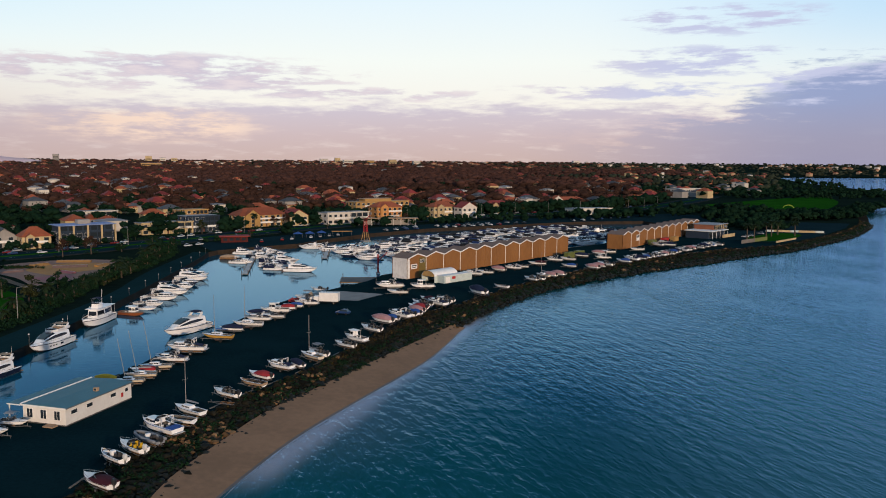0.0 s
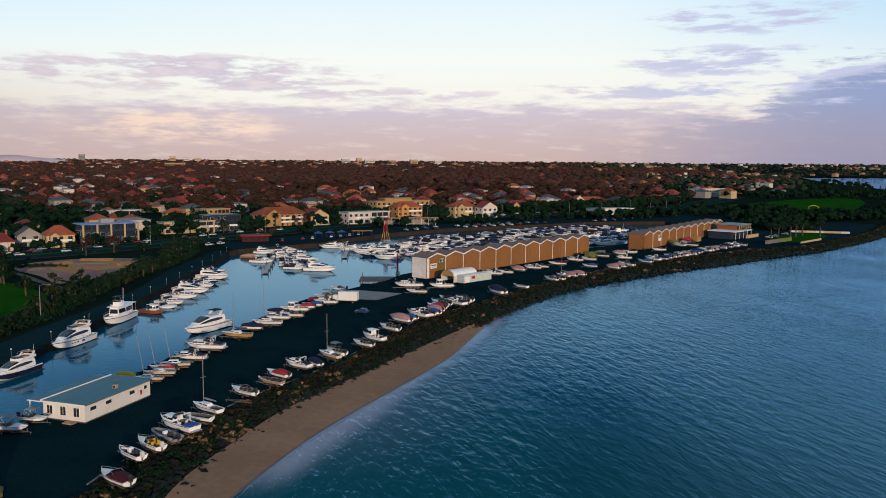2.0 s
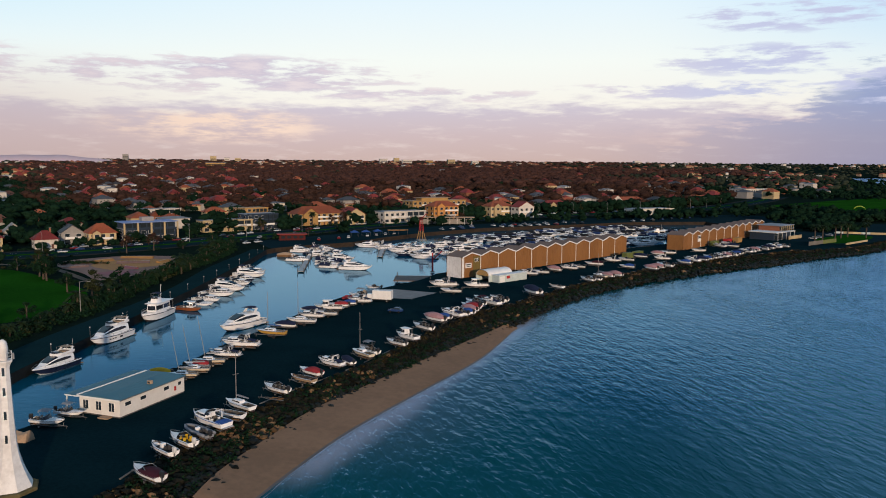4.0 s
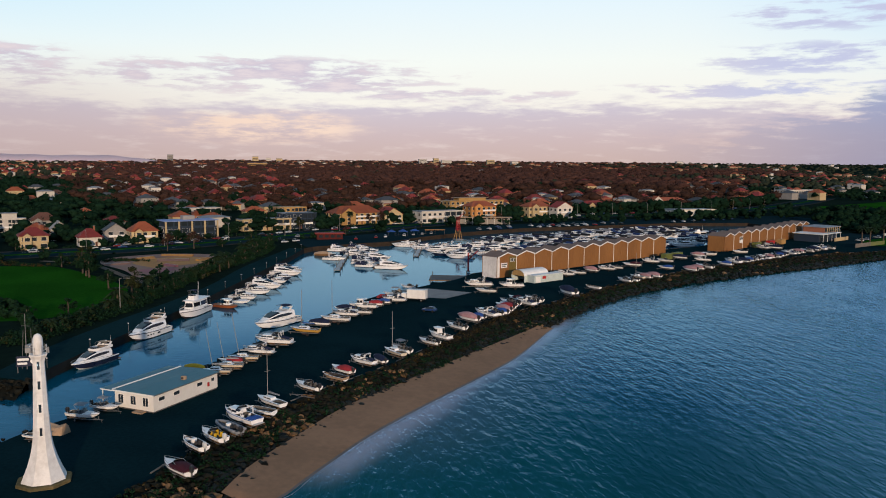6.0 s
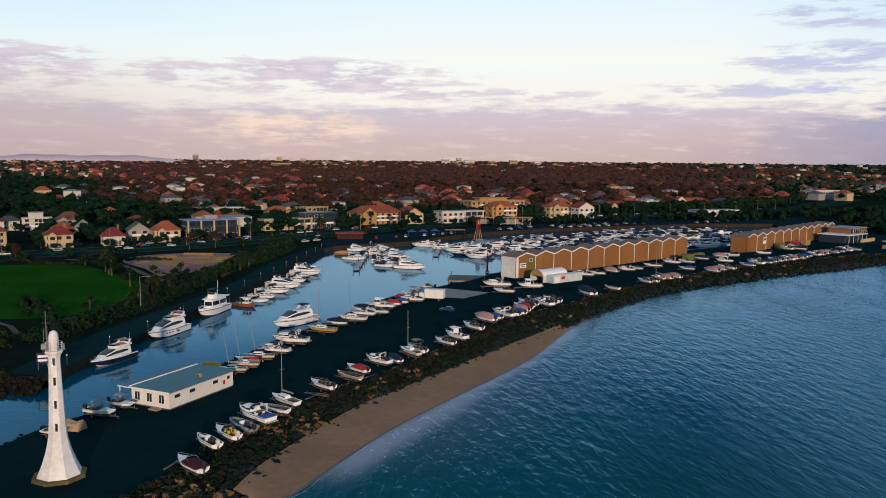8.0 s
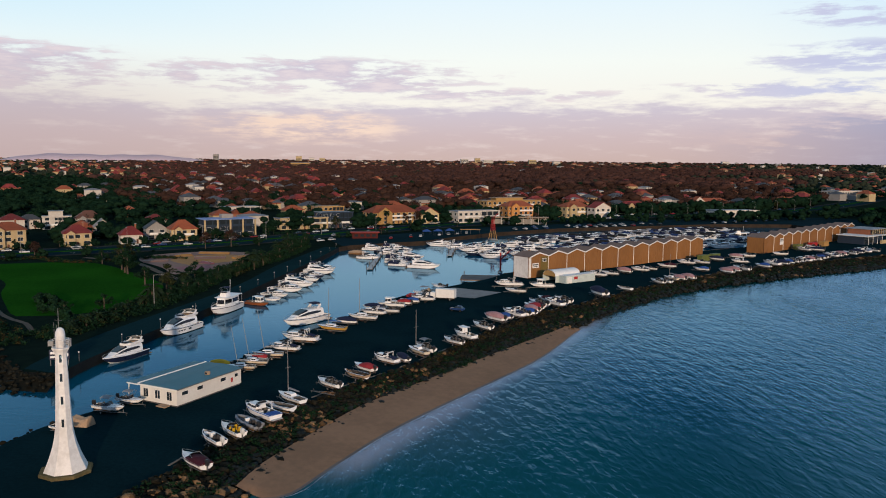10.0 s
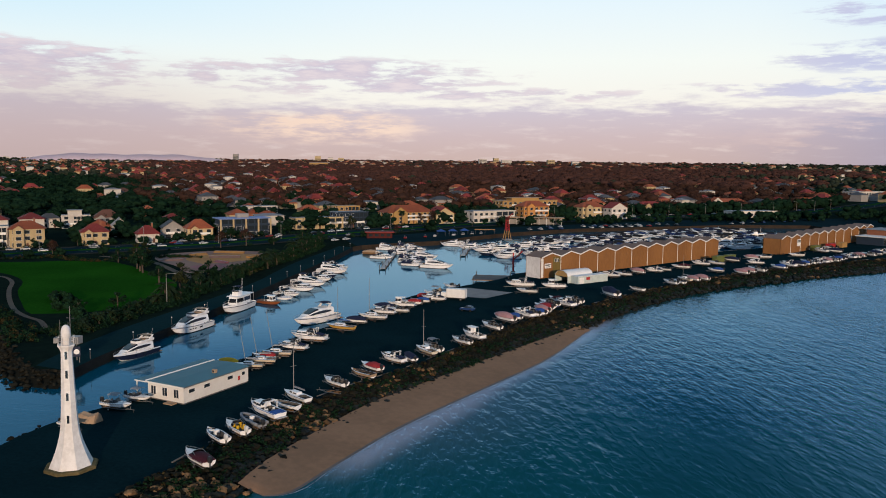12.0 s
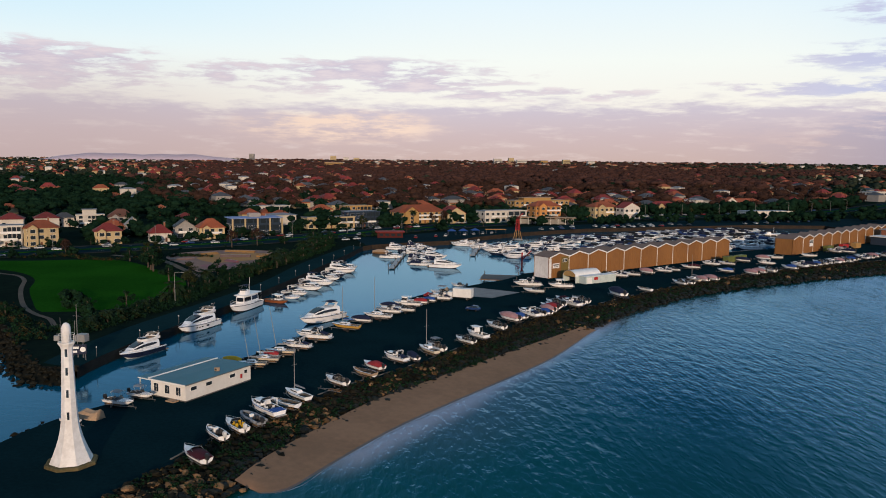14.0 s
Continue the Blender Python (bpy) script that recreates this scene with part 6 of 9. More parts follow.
SEA_ROW_3 = [("cov_pink", 60.8, 325.8, 132, 7.0), ("run_white", 68.2, 335.2, 132, 8.0), ("cov_blue", 78.4, 346.4, 132, 7.4), ("cuddy_white", 83.6, 354.4, 130, 8.2), ("cov_navy", 88.4, 358.4, 128, 7.0),
             ("run_white", 94.6, 367.2, 130, 7.4), ("cuddy_white", 100.8, 372.6, 128, 7.6), ("run_white", 107.0, 379.2, 130, 7.2), ("cov_navy", 112.7, 388.2, 128, 7.0), ("cuddy_white", 117.6, 393.6, 128, 7.6),
             ("cov_pink", 124.0, 400.8, 130, 7.0), ("run_white", 130.2, 407.2, 130, 7.0), ("cuddy_blue", 138.6, 417.0, 128, 8.6), ("run_white", 145.2, 423.0, 130, 7.0)]
SEA_ROW_2 += [("cov_blue", -14.8, 216.6, 138, 6.4), ("run_white", -10.4, 222.6, 136, 6.8), ("cov_pink", -8.0, 228.4, 134, 6.6), ("cov_maroon", -7.0, 235.0, 134, 6.6), ("run_blue", -0.6, 242.6, 132, 6.8)]
SEA_ROW_3 += [("cov_pink", 64.4, 331.0, 134, 6.6), ("cov_blue", 91.6, 362.8, 130, 6.8), ("run_blue", 97.6, 370.0, 128, 7.0), ("cov_pink", 104.0, 376.4, 128, 6.8), ("cov_blue", 110.0, 383.8, 128, 7.2), ("run_white", 121.0, 397.4, 128, 6.8), ("cov_navy", 134.4, 412.2, 128, 7.2), ("run_white", 35.0, 294.6, 126, 6.4),
              ("cov_pink", 40.6, 302.6, 130, 6.4)]
for row in SEA_ROW + SEA_ROW_2 + SEA_ROW_3:
    park_boat(*row)
# hard stand beside the basin
BASIN_ROW = [("cov_yellow", -66.4, 153.2, 172, 5.2), ("yacht_lean", -61.4, 152.2, -172, 5.8), ("yacht_lean", -60.6, 156.2, -170, 6.2), ("cov_red", -61.5, 160.0, 175, 5.6), ("yacht_lean", -60.0, 162.8, -170, 6.6),
             ("cuddy_white", -58.9, 169.2, 176, 7.0), ("cuddy_white", -58.4, 178.0, 178, 8.8), ("yacht_yellow", -55.0, 191.2, 172, 7.8), ("yacht", -51.3, 206.2, 176, 8.0), ("cuddy_white", -50.6, 214.2, 178, 7.0),
             ("cov_navy", -52.4, 221.2, 178, 6.2), ("flyb_small", -48.2, 225.2, -176, 8.0), ("cov_red", -46.6, 230.2, 178, 6.6), ("cuddy_white", -41.6, 238.6, 178, 7.2), ("bimini", -42.8, 246.8, 172, 7.4)]
BASIN_ROW += [("cov_navy", -54.2, 200.8, 176, 6.0), ("run_white", -47.4, 217.8, 178, 6.6), ("cov_blue", -44.8, 234.4, 176, 6.0)]
for row in BASIN_ROW:
    park_boat(*row)
STORE_ROW = [("cuddy_white", -18.6, 271.0, -170, 9.4), ("run_white", -15.3, 260.4, 176, 6.8), ("flyb_small", -7.4, 271.6, -172, 8.2), ("cuddy_white", 11.0, 304.4, 165, 7.6), ("run_white", 16.2, 309.8, 168, 6.4),
             ("cov_pink", 21.6, 316.8, 140, 7.0), ("cuddy_white", 28.1, 323.0, 165, 6.8), ("run_white", 32.2, 328.2, 160, 5.8), ("cov_maroon", 39.4, 336.0, 168, 7.4), ("cuddy_white", 48.6, 350.0, 162, 7.4),
             ("run_white", 55.3, 353.6, 160, 6.8), ("cov_navy", 63.2, 366.2, 150, 7.0), ("cov_pink", 73.1, 377.0, 145, 7.0), ("run_white", 79.0, 382.6, -175, 7.2), ("run_white", 96.0, 395.0, -170, 7.0)]
STORE_ROW += [("cuddy_white", 112.0, 418.0, 130, 7.4), ("cov_navy", 118.2, 418.2, 150, 7.0), ("run_white", 120.0, 432.0, 140, 7.2), ("cuddy_white", 72.0, 360.0, 170, 7.0), ("cov_blue", 52.0, 330.0, 150, 6.6)]
for row in STORE_ROW:
    park_boat(*row)
place_thing("trailer", lambda: make_trailer(6.2, 2.2), turned(-39.6, 140.2, 0.0, 165, 0.85))
park_boat("bimini", -70.6, 127.4, -10, 5.4)
park_boat("bimini", -71.6, 122.6, -8, 6.0)
park_boat("dinghy_white", -73.2, 112.4, -10, 4.2)


def tarpaulin_heap(m, tone_key, words):
    o = thing("tarpaulin_heap", words, "tarpaulin", m=m)
    s = Shape().loft([[Vector((x, y * w, z * h)) for y, z in ((-1.2, 0), (-0.7, 0.8), (0.1, 1.0), (0.8, 0.7), (1.3, 0))] for x, w, h in ((-2.4, 0.7, 0.7), (-0.8, 1.0, 1.5), (0.9, 1.1, 1.2), (2.3, 0.8, 1.7))], False, True)
    part("sheet", s, tone_key, o)
    part("gear", Shape().box(-1.8, 1.8, -0.8, 0.8, 0.0, 0.6), "dark_seat", o)


tarpaulin_heap(pose(-73.0, 116.6, 0, 0, 0, -12), "tan", "tan tarpaulin draped over stored gear")
tarpaulin_heap(turned(-43.6, 251.6, 0, 70, 1.2), "tan", "tan tarpaulin over a tall stack beside the truck")
tarpaulin_heap(turned(-46.8, 247.4, 0, 20, 0.8), "red", "red tarpaulin over gear beside the basin")
# afloat along the quay and on the pens
AFLOAT = [("my_navy", -94.6, 163.8, -101, 12.6), ("my_white", -96.6, 192.4, -98, 15.2), ("trawler", -97.6, 221.4, -92, 16.4), ("wood_launch", -92.8, 234.2, -18, 9.0), ("run_blue", -92.6, 243.4, -16, 9.0),
          ("cuddy_white", -93.2, 249.6, -16, 10.2), ("cuddy_white", -93.4, 261.0, -14, 12.0), ("my_small", -93.8, 272.0, -14, 13.0), ("cuddy_white", -94.6, 284.0, -14, 10.5), ("cuddy_navy", -95.6, 293.0, -14, 10.5),
          ("my_small", -96.8, 304.6, -14, 13.5), ("cuddy_white", -98.4, 314.0, -12, 11.0), ("my_mid", -69.0, 210.6, -113, 16.2)]
PENS = [("trawler_tan", -99.6, 370.0, -6, 9.5), ("cuddy_white", -90.5, 354.5, -10, 11.0), ("my_small", -97.5, 389.0, -8, 11.5), ("cuddy_navy", -89.5, 380.5, -12, 10.5), ("bim_blue", -92.0, 402.5, -8, 10.0), ("my_small", -82.5, 387.0, -10, 11.5),
        ("cuddy_white", -74.5, 342.5, -12, 10.5), ("bim_blue", -71.0, 334.0, -10, 10.0), ("my_mid", -59.5, 329.5, -8, 14.0), ("my_small", -71.5, 359.5, -10, 12.5), ("cuddy_navy", -79.5, 366.0, -8, 11.0), ("bim_blue", -76.5, 352.0, -10, 10.5),
        ("my_small", -84.5, 372.5, -12, 11.0), ("cuddy_white", -86.5, 394.5, -10, 10.0), ("bim_blue", -68.0, 345.5, -8, 11.0), ("cuddy_white", -79.5, 376.5, -10, 10.5)]
PENS_2 = [("my_small", -70.5, 416.5, 174, 11.5), ("cuddy_white", -64.5, 423.0, 172, 10.5), ("my_small", -58.5, 404.5, 174, 11.5), ("bim_blue", -52.5, 411.0, 172, 10.0), ("my_small", -50.0, 396.5, 172, 12.4), ("cuddy_navy", -45.0, 381.0, 174, 11.0),
          ("my_small", -42.0, 401.5, 172, 13.0), ("my_mid", -35.5, 371.5, 174, 13.0), ("cuddy_white", -33.5, 393.5, 172, 12.0), ("bim_blue", -37.0, 387.0, 172, 11.0), ("my_small", -32.0, 421.5, 172, 12.0), ("cuddy_navy", -26.0, 433.0, 172, 11.0),
          ("my_small", -22.0, 406.5, 170, 12.6), ("cuddy_white", -46.5, 419.0, 174, 11.0), ("bim_blue", -38.5, 411.5, 172, 11.0), ("my_small", -14.5, 412.5, 172, 12.0), ("cuddy_white", -24.0, 384.5, 172, 11.5), ("bim_blue", -27.5, 398.5, 174, 10.5),
          ("my_small", -19.0, 372.0, 172, 12.0), ("run_white", -44.6, 283.0, 160, 6.4)]
for row in AFLOAT + PENS + PENS_2:
    float_boat(*row)


def jetty(m, length, width=2.0, deck="deck_grey"):
    o = thing("jetty", "low timber jetty on dark piles", "jetty", group="jetties", m=m)
    part("decking", Shape().box(0, length, -width / 2, width / 2, 0.45, 0.6), deck, o)
    part("edge_beam", Shape().box(0, length, -width / 2 - 0.12, -width / 2, 0.3, 0.62), "teak", o)
    part("edge_beam", Shape().box(0, length, width / 2, width / 2 + 0.12, 0.3, 0.62), "teak", o)
    for k in range(int(length / 13) + 1):
        for sy in (-1, 1):
            x = min(k * 13 + 0.4, length - 0.3)
            part("pile", Shape().tube([(x, sy * (width / 2 + 0.28), -3), (x, sy * (width / 2 + 0.28), 2.0)], 0.16, 7), "dark_concrete", o)
    return o


rng = random.Random(11)
# dense pens behind the boat store: rows of finger berths
rows = [((-8, 372), (112, 500)), ((-22, 404), (112, 540)), ((-30, 446), (96, 566))]
kinds = ["pen_white", "pen_cover", "pen_navy", "pen_blue", "pen_cover", "pen_navy", "pen_navy", "pen_cover", "pen_cover", "pen_white", "pen_cover", "pen_navy"]
for r, (a, b) in enumerate(rows):
    a, b = Vector((*a, 0)), Vector((*b, 0))
    d = (b - a).normalized()
    deg = math.degrees(math.atan2(d.y, d.x))
    jetty(pose(a.x, a.y, SEA_Z, 0, 0, deg), (b - a).length)
    k = 4.0
    while k < (b - a).length - 2:
        for sy in (-1, 1):
            if rng.random() < 0.9:
                kind = rng.choice(kinds)
                L = rng.uniform(8.0, 12.0)
                p = a + d * (k + rng.uniform(-0.4, 0.4)) + Vector((-d.y, d.x, 0)) * sy * (L / 2 + 1.8)
                float_boat(kind, p.x, p.y, deg + (90 if sy > 0 else -90) + (180 if rng.random() < 0.5 else 0) + rng.uniform(-3, 3), L)
        k += rng.uniform(3.9, 4.7)
float_boat("my_white", 70.0, 452.0, 205, 17.0)
float_boat("my_small", 78.0, 446.0, 200, 13.0)
float_boat("trawler", 96.0, 500.0, 190, 14.0)
jetty(pose(-80, 318, SEA_Z, 0, 0, 100), 90)
jetty(pose(-56, 372, SEA_Z, 0, 0, 96), 60)
jetty(pose(-25, 299, SEA_Z + 0.9, 0, 0, 184), 14, 13.0, "dark_concrete")

# ---------------------------------------------------------------- houses along the beach road


def hip_roof(w, d, z, rise, over=0.8, gable=False):
    x, y = w / 2 + over, d / 2 + over
    k = 0 if gable else min(x, y) * 0.9
    s = Shape()
    if w >= d:
        ridge = [(-x + k, 0, z + rise), (x - k, 0, z + rise)]
        v = [(-x, -y, z), (x, -y, z), (x, y, z), (-x, y, z)] + ridge
        f = [(0, 1, 5, 4), (1, 2, 5), (2, 3, 4, 5), (3, 0, 4), (3, 2, 1, 0)]
    else:
        ridge = [(0, -y + k, z + rise), (0, y - k, z + rise)]
        v = [(-x, -y, z), (x, -y, z), (x, y, z), (-x, y, z)] + ridge
        f = [(0, 1, 4), (1, 2, 5, 4), (2, 3, 5), (3, 0, 4, 5), (3, 2, 1, 0)]
    return s.add(v, f)


WINDOW_MESHES = {}


def window_copy(house, m, w, h):
    """Windows of one size share their meshes."""
    key = (round(w, 1), round(h, 1))
    if key not in WINDOW_MESHES:
        a = Shape().box(-w / 2, w / 2, -0.07, 0.02, -h / 2, h / 2).box(-w / 2 + 0.06, w / 2 - 0.06, -0.085, -0.072, -h / 2 + 0.06, h / 2 - 0.06).mesh("window")
        a.materials.append(M["trim"])
        a.materials.append(M["pane"])
        for p in list(a.polygons)[6:]:
            p.material_index = 1
        WINDOW_MESHES[key] = a
    f = new("window", WINDOW_MESHES[key])
    f.parent, f.matrix_local = house, m
    return f


def balcony(house, x, w, z, y, rail="trim"):
    b = part("balcony", Shape().box(x - w / 2, x + w / 2, y - 1.5, y, z - 0.18, z), "trim", house)
    part("balustrade", Shape().box(x - w / 2, x + w / 2, y - 1.5, y - 1.42, z + 0.002, z + 0.95), rail, b)


def house(label, x, y, deg, w, d, eave, peak, storeys, wall, roof, shape="hip", balconies=0, chimney=False, win=(2.3, 1.8)):
    o = thing("house", label, "house", group="houses on the beach road", m=pose(x, y, 0, 0, 0, deg))
    body = Shape().box(-w / 2, w / 2, -d / 2, d / 2, -0.2, eave)
    if shape == "gable":
        body.add([(-w / 2, -d / 2, eave), (w / 2, -d / 2, eave), (0, -d / 2, peak - 0.2), (-w / 2, d / 2, eave), (w / 2, d / 2, eave), (0, d / 2, peak - 0.2)], [(0, 1, 2), (5, 4, 3)])
    part("wall", body, wall, o)
    if shape == "hip":
        part("roof", hip_roof(w, d, eave + 0.005, peak - eave), roof, o)
    elif shape == "gable":
        s = Shape()
        for sx in (-1, 1):
            s.add([(0, -d / 2 - 0.5, peak), (sx * (w / 2 + 0.5), -d / 2 - 0.5, eave - 0.2), (sx * (w / 2 + 0.5), d / 2 + 0.5, eave - 0.2), (0, d / 2 + 0.5, peak),
                   (0, -d / 2 - 0.5, peak + 0.2), (sx * (w / 2 + 0.5), -d / 2 - 0.5, eave), (sx * (w / 2 + 0.5), d / 2 + 0.5, eave), (0, d / 2 + 0.5, peak + 0.2)],
                  [(0, 1, 2, 3), (4, 5, 6, 7), (0, 1, 5, 4), (2, 3, 7, 6), (1, 2, 6, 5)])
        part("roof", s, roof, o)
    else:
        part("roof", Shape().box(-w / 2 - 0.3, w / 2 + 0.3, -d / 2 - 0.3, d / 2 + 0.3, eave + 0.004, eave + 0.3), roof, o, bevel=0.05)
        part("parapet", Shape().box(-w / 2 - 0.32, w / 2 + 0.32, -d / 2 - 0.36, -d / 2 - 0.305, eave - 0.15, eave + 0.55), wall, o)
        if peak > eave + 1.2:
            part("penthouse", Shape().box(-w * 0.28, w * 0.22, -d * 0.2, d * 0.35, eave + 0.3, peak), wall, o)
            part("penthouse_roof", Shape().box(-w * 0.32, w * 0.26, -d * 0.26, d * 0.4, peak + 0.004, peak + 0.22), roof, o)
    sh = eave / storeys
    n = max(2, int(w / 4.0))
    ww, wh = win
    for st in range(storeys):
        z = sh * st + sh * 0.52
        for k in range(n):
            xx = -w / 2 + (k + 0.5) * w / n
            if st == 0 and k == n // 2:
                continue
            window_copy(o, pose(xx, -d / 2, z - (0.2 if st == 0 else 0)), ww * (1.25 if st == 0 else 1), wh * (1.2 if st == 0 else 1))
        for k in range(max(1, int(d / 4.5))):
            yy = -d / 2 + (k + 0.5) * d / max(1, int(d / 4.5))
            window_copy(o, pose(-w / 2, yy, z, 0, 0, -90), ww, wh)
    if shape == "hip" and w > 11.5:
        bw, bx, bd = w * 0.30, -w * 0.24, 1.6
        bay = Shape().box(bx - bw / 2, bx + bw / 2, -d / 2 - bd, -d / 2 + 0.3, -0.1, eave + 0.05)
        bay.add([(bx - bw / 2, -d / 2 - bd, eave + 0.05), (bx + bw / 2, -d / 2 - bd, eave + 0.05), (bx, -d / 2 - bd, eave + 0.05 + bw * 0.36)], [(0, 1, 2)])
        bay = part("front_bay", bay, wall, o, "projecting gabled bay")
        s = Shape()
        for sx in (-1, 1):
            ex, ez, pz, y0, y1 = bx + sx * (bw / 2 + 0.4), eave - 0.1, eave + 0.12 + bw * 0.36, -d / 2 - bd - 0.4, -d / 2 + d * 0.28
            s.add([(bx, y0, pz), (ex, y0, ez), (ex, y1, ez), (bx, y1, pz), (bx, y0, pz + 0.18), (ex, y0, ez + 0.18), (ex, y1, ez + 0.18), (bx, y1, pz + 0.18)],
                  [(0, 1, 2, 3), (4, 5, 6, 7), (0, 1, 5, 4), (2, 3, 7, 6), (1, 2, 6, 5)])
        part("bay_roof", s, roof, bay)
        for st in range(storeys):
            window_copy(bay, pose(bx, -d / 2 - bd, sh * st + sh * 0.52), min(ww, bw * 0.62), wh)
    if shape == "flat" and storeys > 1 and w < 40:
        # dark loggias set between short upright fins
        for st in range(1, storeys):
            part("loggia", Shape().box(w * 0.04, w * 0.46, -d / 2 - 0.10, -d / 2 - 0.02, sh * st + 0.35, sh * (st + 1) - 0.35), "pane", o, "dark glazed loggia")
        for k in range(4):
            part("fin", Shape().box(w * (0.04 + 0.14 * k) - 0.12, w * (0.04 + 0.14 * k) + 0.12, -d / 2 - 0.9, -d / 2, 0.0, eave - 0.1), wall, o)
    dr = part("door", Shape().box(-0.5, 0.5, -0.08, 0.02, 0, 2.1), "brown_roof", o, at=pose(-w / 2 + (n // 2 + 0.5) * w / n, -d / 2, 0.05))
    part("door_handle", Shape().box(0.34, 0.42, -0.13, -0.085, 0.98, 1.08), "steel", dr)
    for b in range(balconies):
        balcony(o, 0 if b % 2 == 0 else w * 0.1, w * 0.7, sh * (1 + b % max(1, storeys - 1)), -d / 2)
    if chimney:
        c = part("chimney", Shape().box(w * 0.2, w * 0.2 + 0.8, 0, 0.8, eave, peak + 1.0), "brick_wall", o)
        part("chimney_cap", Shape().box(w * 0.2 - 0.1, w * 0.2 + 0.9, -0.1, 0.9, peak + 1.002, peak + 1.15), "concrete", c)
    return o


house("white rendered block with flat roof and balconies", -274.9, 330.3, 38, 13.9, 11.9, 9.6, 9.6, 3, "white_render", "pale_roof", "flat", 2)
house("cream three-storey block with an orange tiled hip roof", -261.1, 336.6, 40, 14.9, 11.8, 8.8, 12.4, 3, "cream_wall", "terracotta", "hip", 0, True)
house("pale house with a grey hip roof", -322.1, 431.5, 40, 11.0, 8.6, 5.6, 8.6, 2, "white_render", "slate")
house("stepped white modern house with three storeys", -306.4, 435.0, 36, 15.7, 11.8, 7.4, 10.6, 3, "white_render", "pale_roof", "flat", 1)
house("cream house with a dark red hip roof", -238.1, 355.4, 38, 12.3, 10.9, 6.3, 10.2, 2, "cream_wall", "red_roof", "hip", 0, True)
house("house with a broad brown hip roof", -293.6, 447.2, 38, 14.7, 11.5, 6.0, 10.6, 2, "grey_wall", "brown_roof")
house("narrow white gabled house with balcony", -251.0, 396.2, 38, 8.3, 10.3, 5.8, 9.8, 2, "white_render", "grey_wall", "gable", 1)
house("red-roofed bungalow with a white dormer gable", -219.5, 371.7, 40, 10.3, 9.1, 4.4, 8.6, 1, "white_render", "red_roof", "hip", 0, True)
house("grey gabled house with upper balcony", -218.8, 394.2, 38, 10.6, 10.6, 5.8, 9.6, 2, "grey_wall", "slate", "gable", 1)
house("cream house with a bright orange hip roof and white balcony", -203.1, 393.7, 40, 13.0, 10.9, 5.9, 10.6, 2, "cream_wall", "terracotta", "hip", 1)
block = house("wide apartment block with a blue-grey flat roof and dark upper floor", -190.5, 419.8, 42, 29.2, 15.1, 5.8, 5.8, 2, "navy_wall", "pale_roof", "flat", 0, False, (3.0, 1.9))
block.matrix_basis = block.matrix_basis @ Matrix.Diagonal((0.92, 0.92, 1.04, 1))
part("upper_floor", Shape().box(-14.5, 14.5, -6.5, 7.5, 6.11, 9.2), "navy_wall", block, "dark blue glazed upper floor")
for k in range(7):
    part("glazing", Shape().box(-13.6 + k * 4, -10.4 + k * 4, -6.56, -6.5, 6.6, 8.8), "pane", block)
part("upper_roof", Shape().box(-16, 16, -8.5, 8.2, 9.2, 9.55), "skylit_blue_roof", block, "blue-grey sheet roof with sky light put into its blue", bevel=0.05)
part("plant_room", Shape().box(-3, 4, -1, 4, 9.56, 11.6), "grey_wall", block)
for x in (-15.2, -7.6, 0, 7.6, 15.2):
    part("column", Shape().box(x - 0.45, x + 0.45, -8.9, -8.3, 0, 9.2), "cream_wall", block)
house("low cream apartment row with flat roofs and balconies", -167.4, 476.3, 40, 30.9, 12.2, 6.6, 6.6, 2, "cream_wall", "pale_roof", "flat", 2)
house("dark blue rendered block with a pale roof", -151.2, 491.3, 42, 20.9, 13.3, 9.6, 9.6, 3, "navy_wall", "pale_roof", "flat", 1)
house("long ochre block under a terracotta hip roof", -124.6, 534.5, 40, 34.4, 15.2, 7.6, 12.4, 3, "ochre_wall", "terracotta", "hip", 2)
house("red-roofed gabled house with white trim", -101.7, 540.7, 40, 13.8, 13.8, 6.8, 11.0, 2, "cream_wall", "red_roof", "gable", 1)
house("white row of flats with arched roofline", -70.5, 561.0, 38, 33.6, 13.2, 7.9, 7.9, 2, "white_render", "pale_roof", "flat", 2)
house("large ochre apartment block with a flat roof", -51.4, 617.2, 36, 47.2, 15.7, 12.8, 15.0, 4, "ochre_wall", "tan", "flat", 3)
house("orange gabled apartment house with balconies", -43.7, 591.8, 36, 21.2, 12.7, 10.2, 14.0, 3, "orange_wall", "terracotta", "hip", 3)
house("cream house with a red hip roof beside the marina", -3.0, 630.7, 36, 21.0, 13.0, 8.4, 12.2, 2, "cream_wall", "terracotta", "hip", 1)
house("white two-storey house with a red roof", 16.6, 625.4, 36, 14.4, 10.4, 8.4, 12.4, 2, "white_render", "red_roof", "gable", 1)
house("low orange-roofed house among trees", 65.4, 766.3, 36, 29.8, 15.5, 5.4, 10.0, 2, "orange_wall", "terracotta", "hip", 1)
house("long low block with a red tiled roof", 115.3, 783.8, 30, 50.5, 16.1, 6.2, 10.2, 2, "white_render", "terracotta", "hip")
house("long flat-roofed white clubhouse", 123.0, 679.8, 24, 37.5, 16.2, 4.9, 4.9, 1, "white_render", "pale_roof", "flat")
house("long orange-walled house with a red roof", 209.2, 880.5, 30, 39.3, 15.3, 5.0, 8.6, 2, "orange_wall", "terracotta", "hip", 1)
house("large white hall with a low pale roof", 325.0, 1080.5, 30, 48.3, 25.1, 9.5, 9.5, 2, "white_render", "pale_roof", "flat")
house("ochre block of flats set back from the road", -178, 560, 40, 20, 14, 9.0, 9.0, 3, "ochre_wall", "tan", "flat", 1)
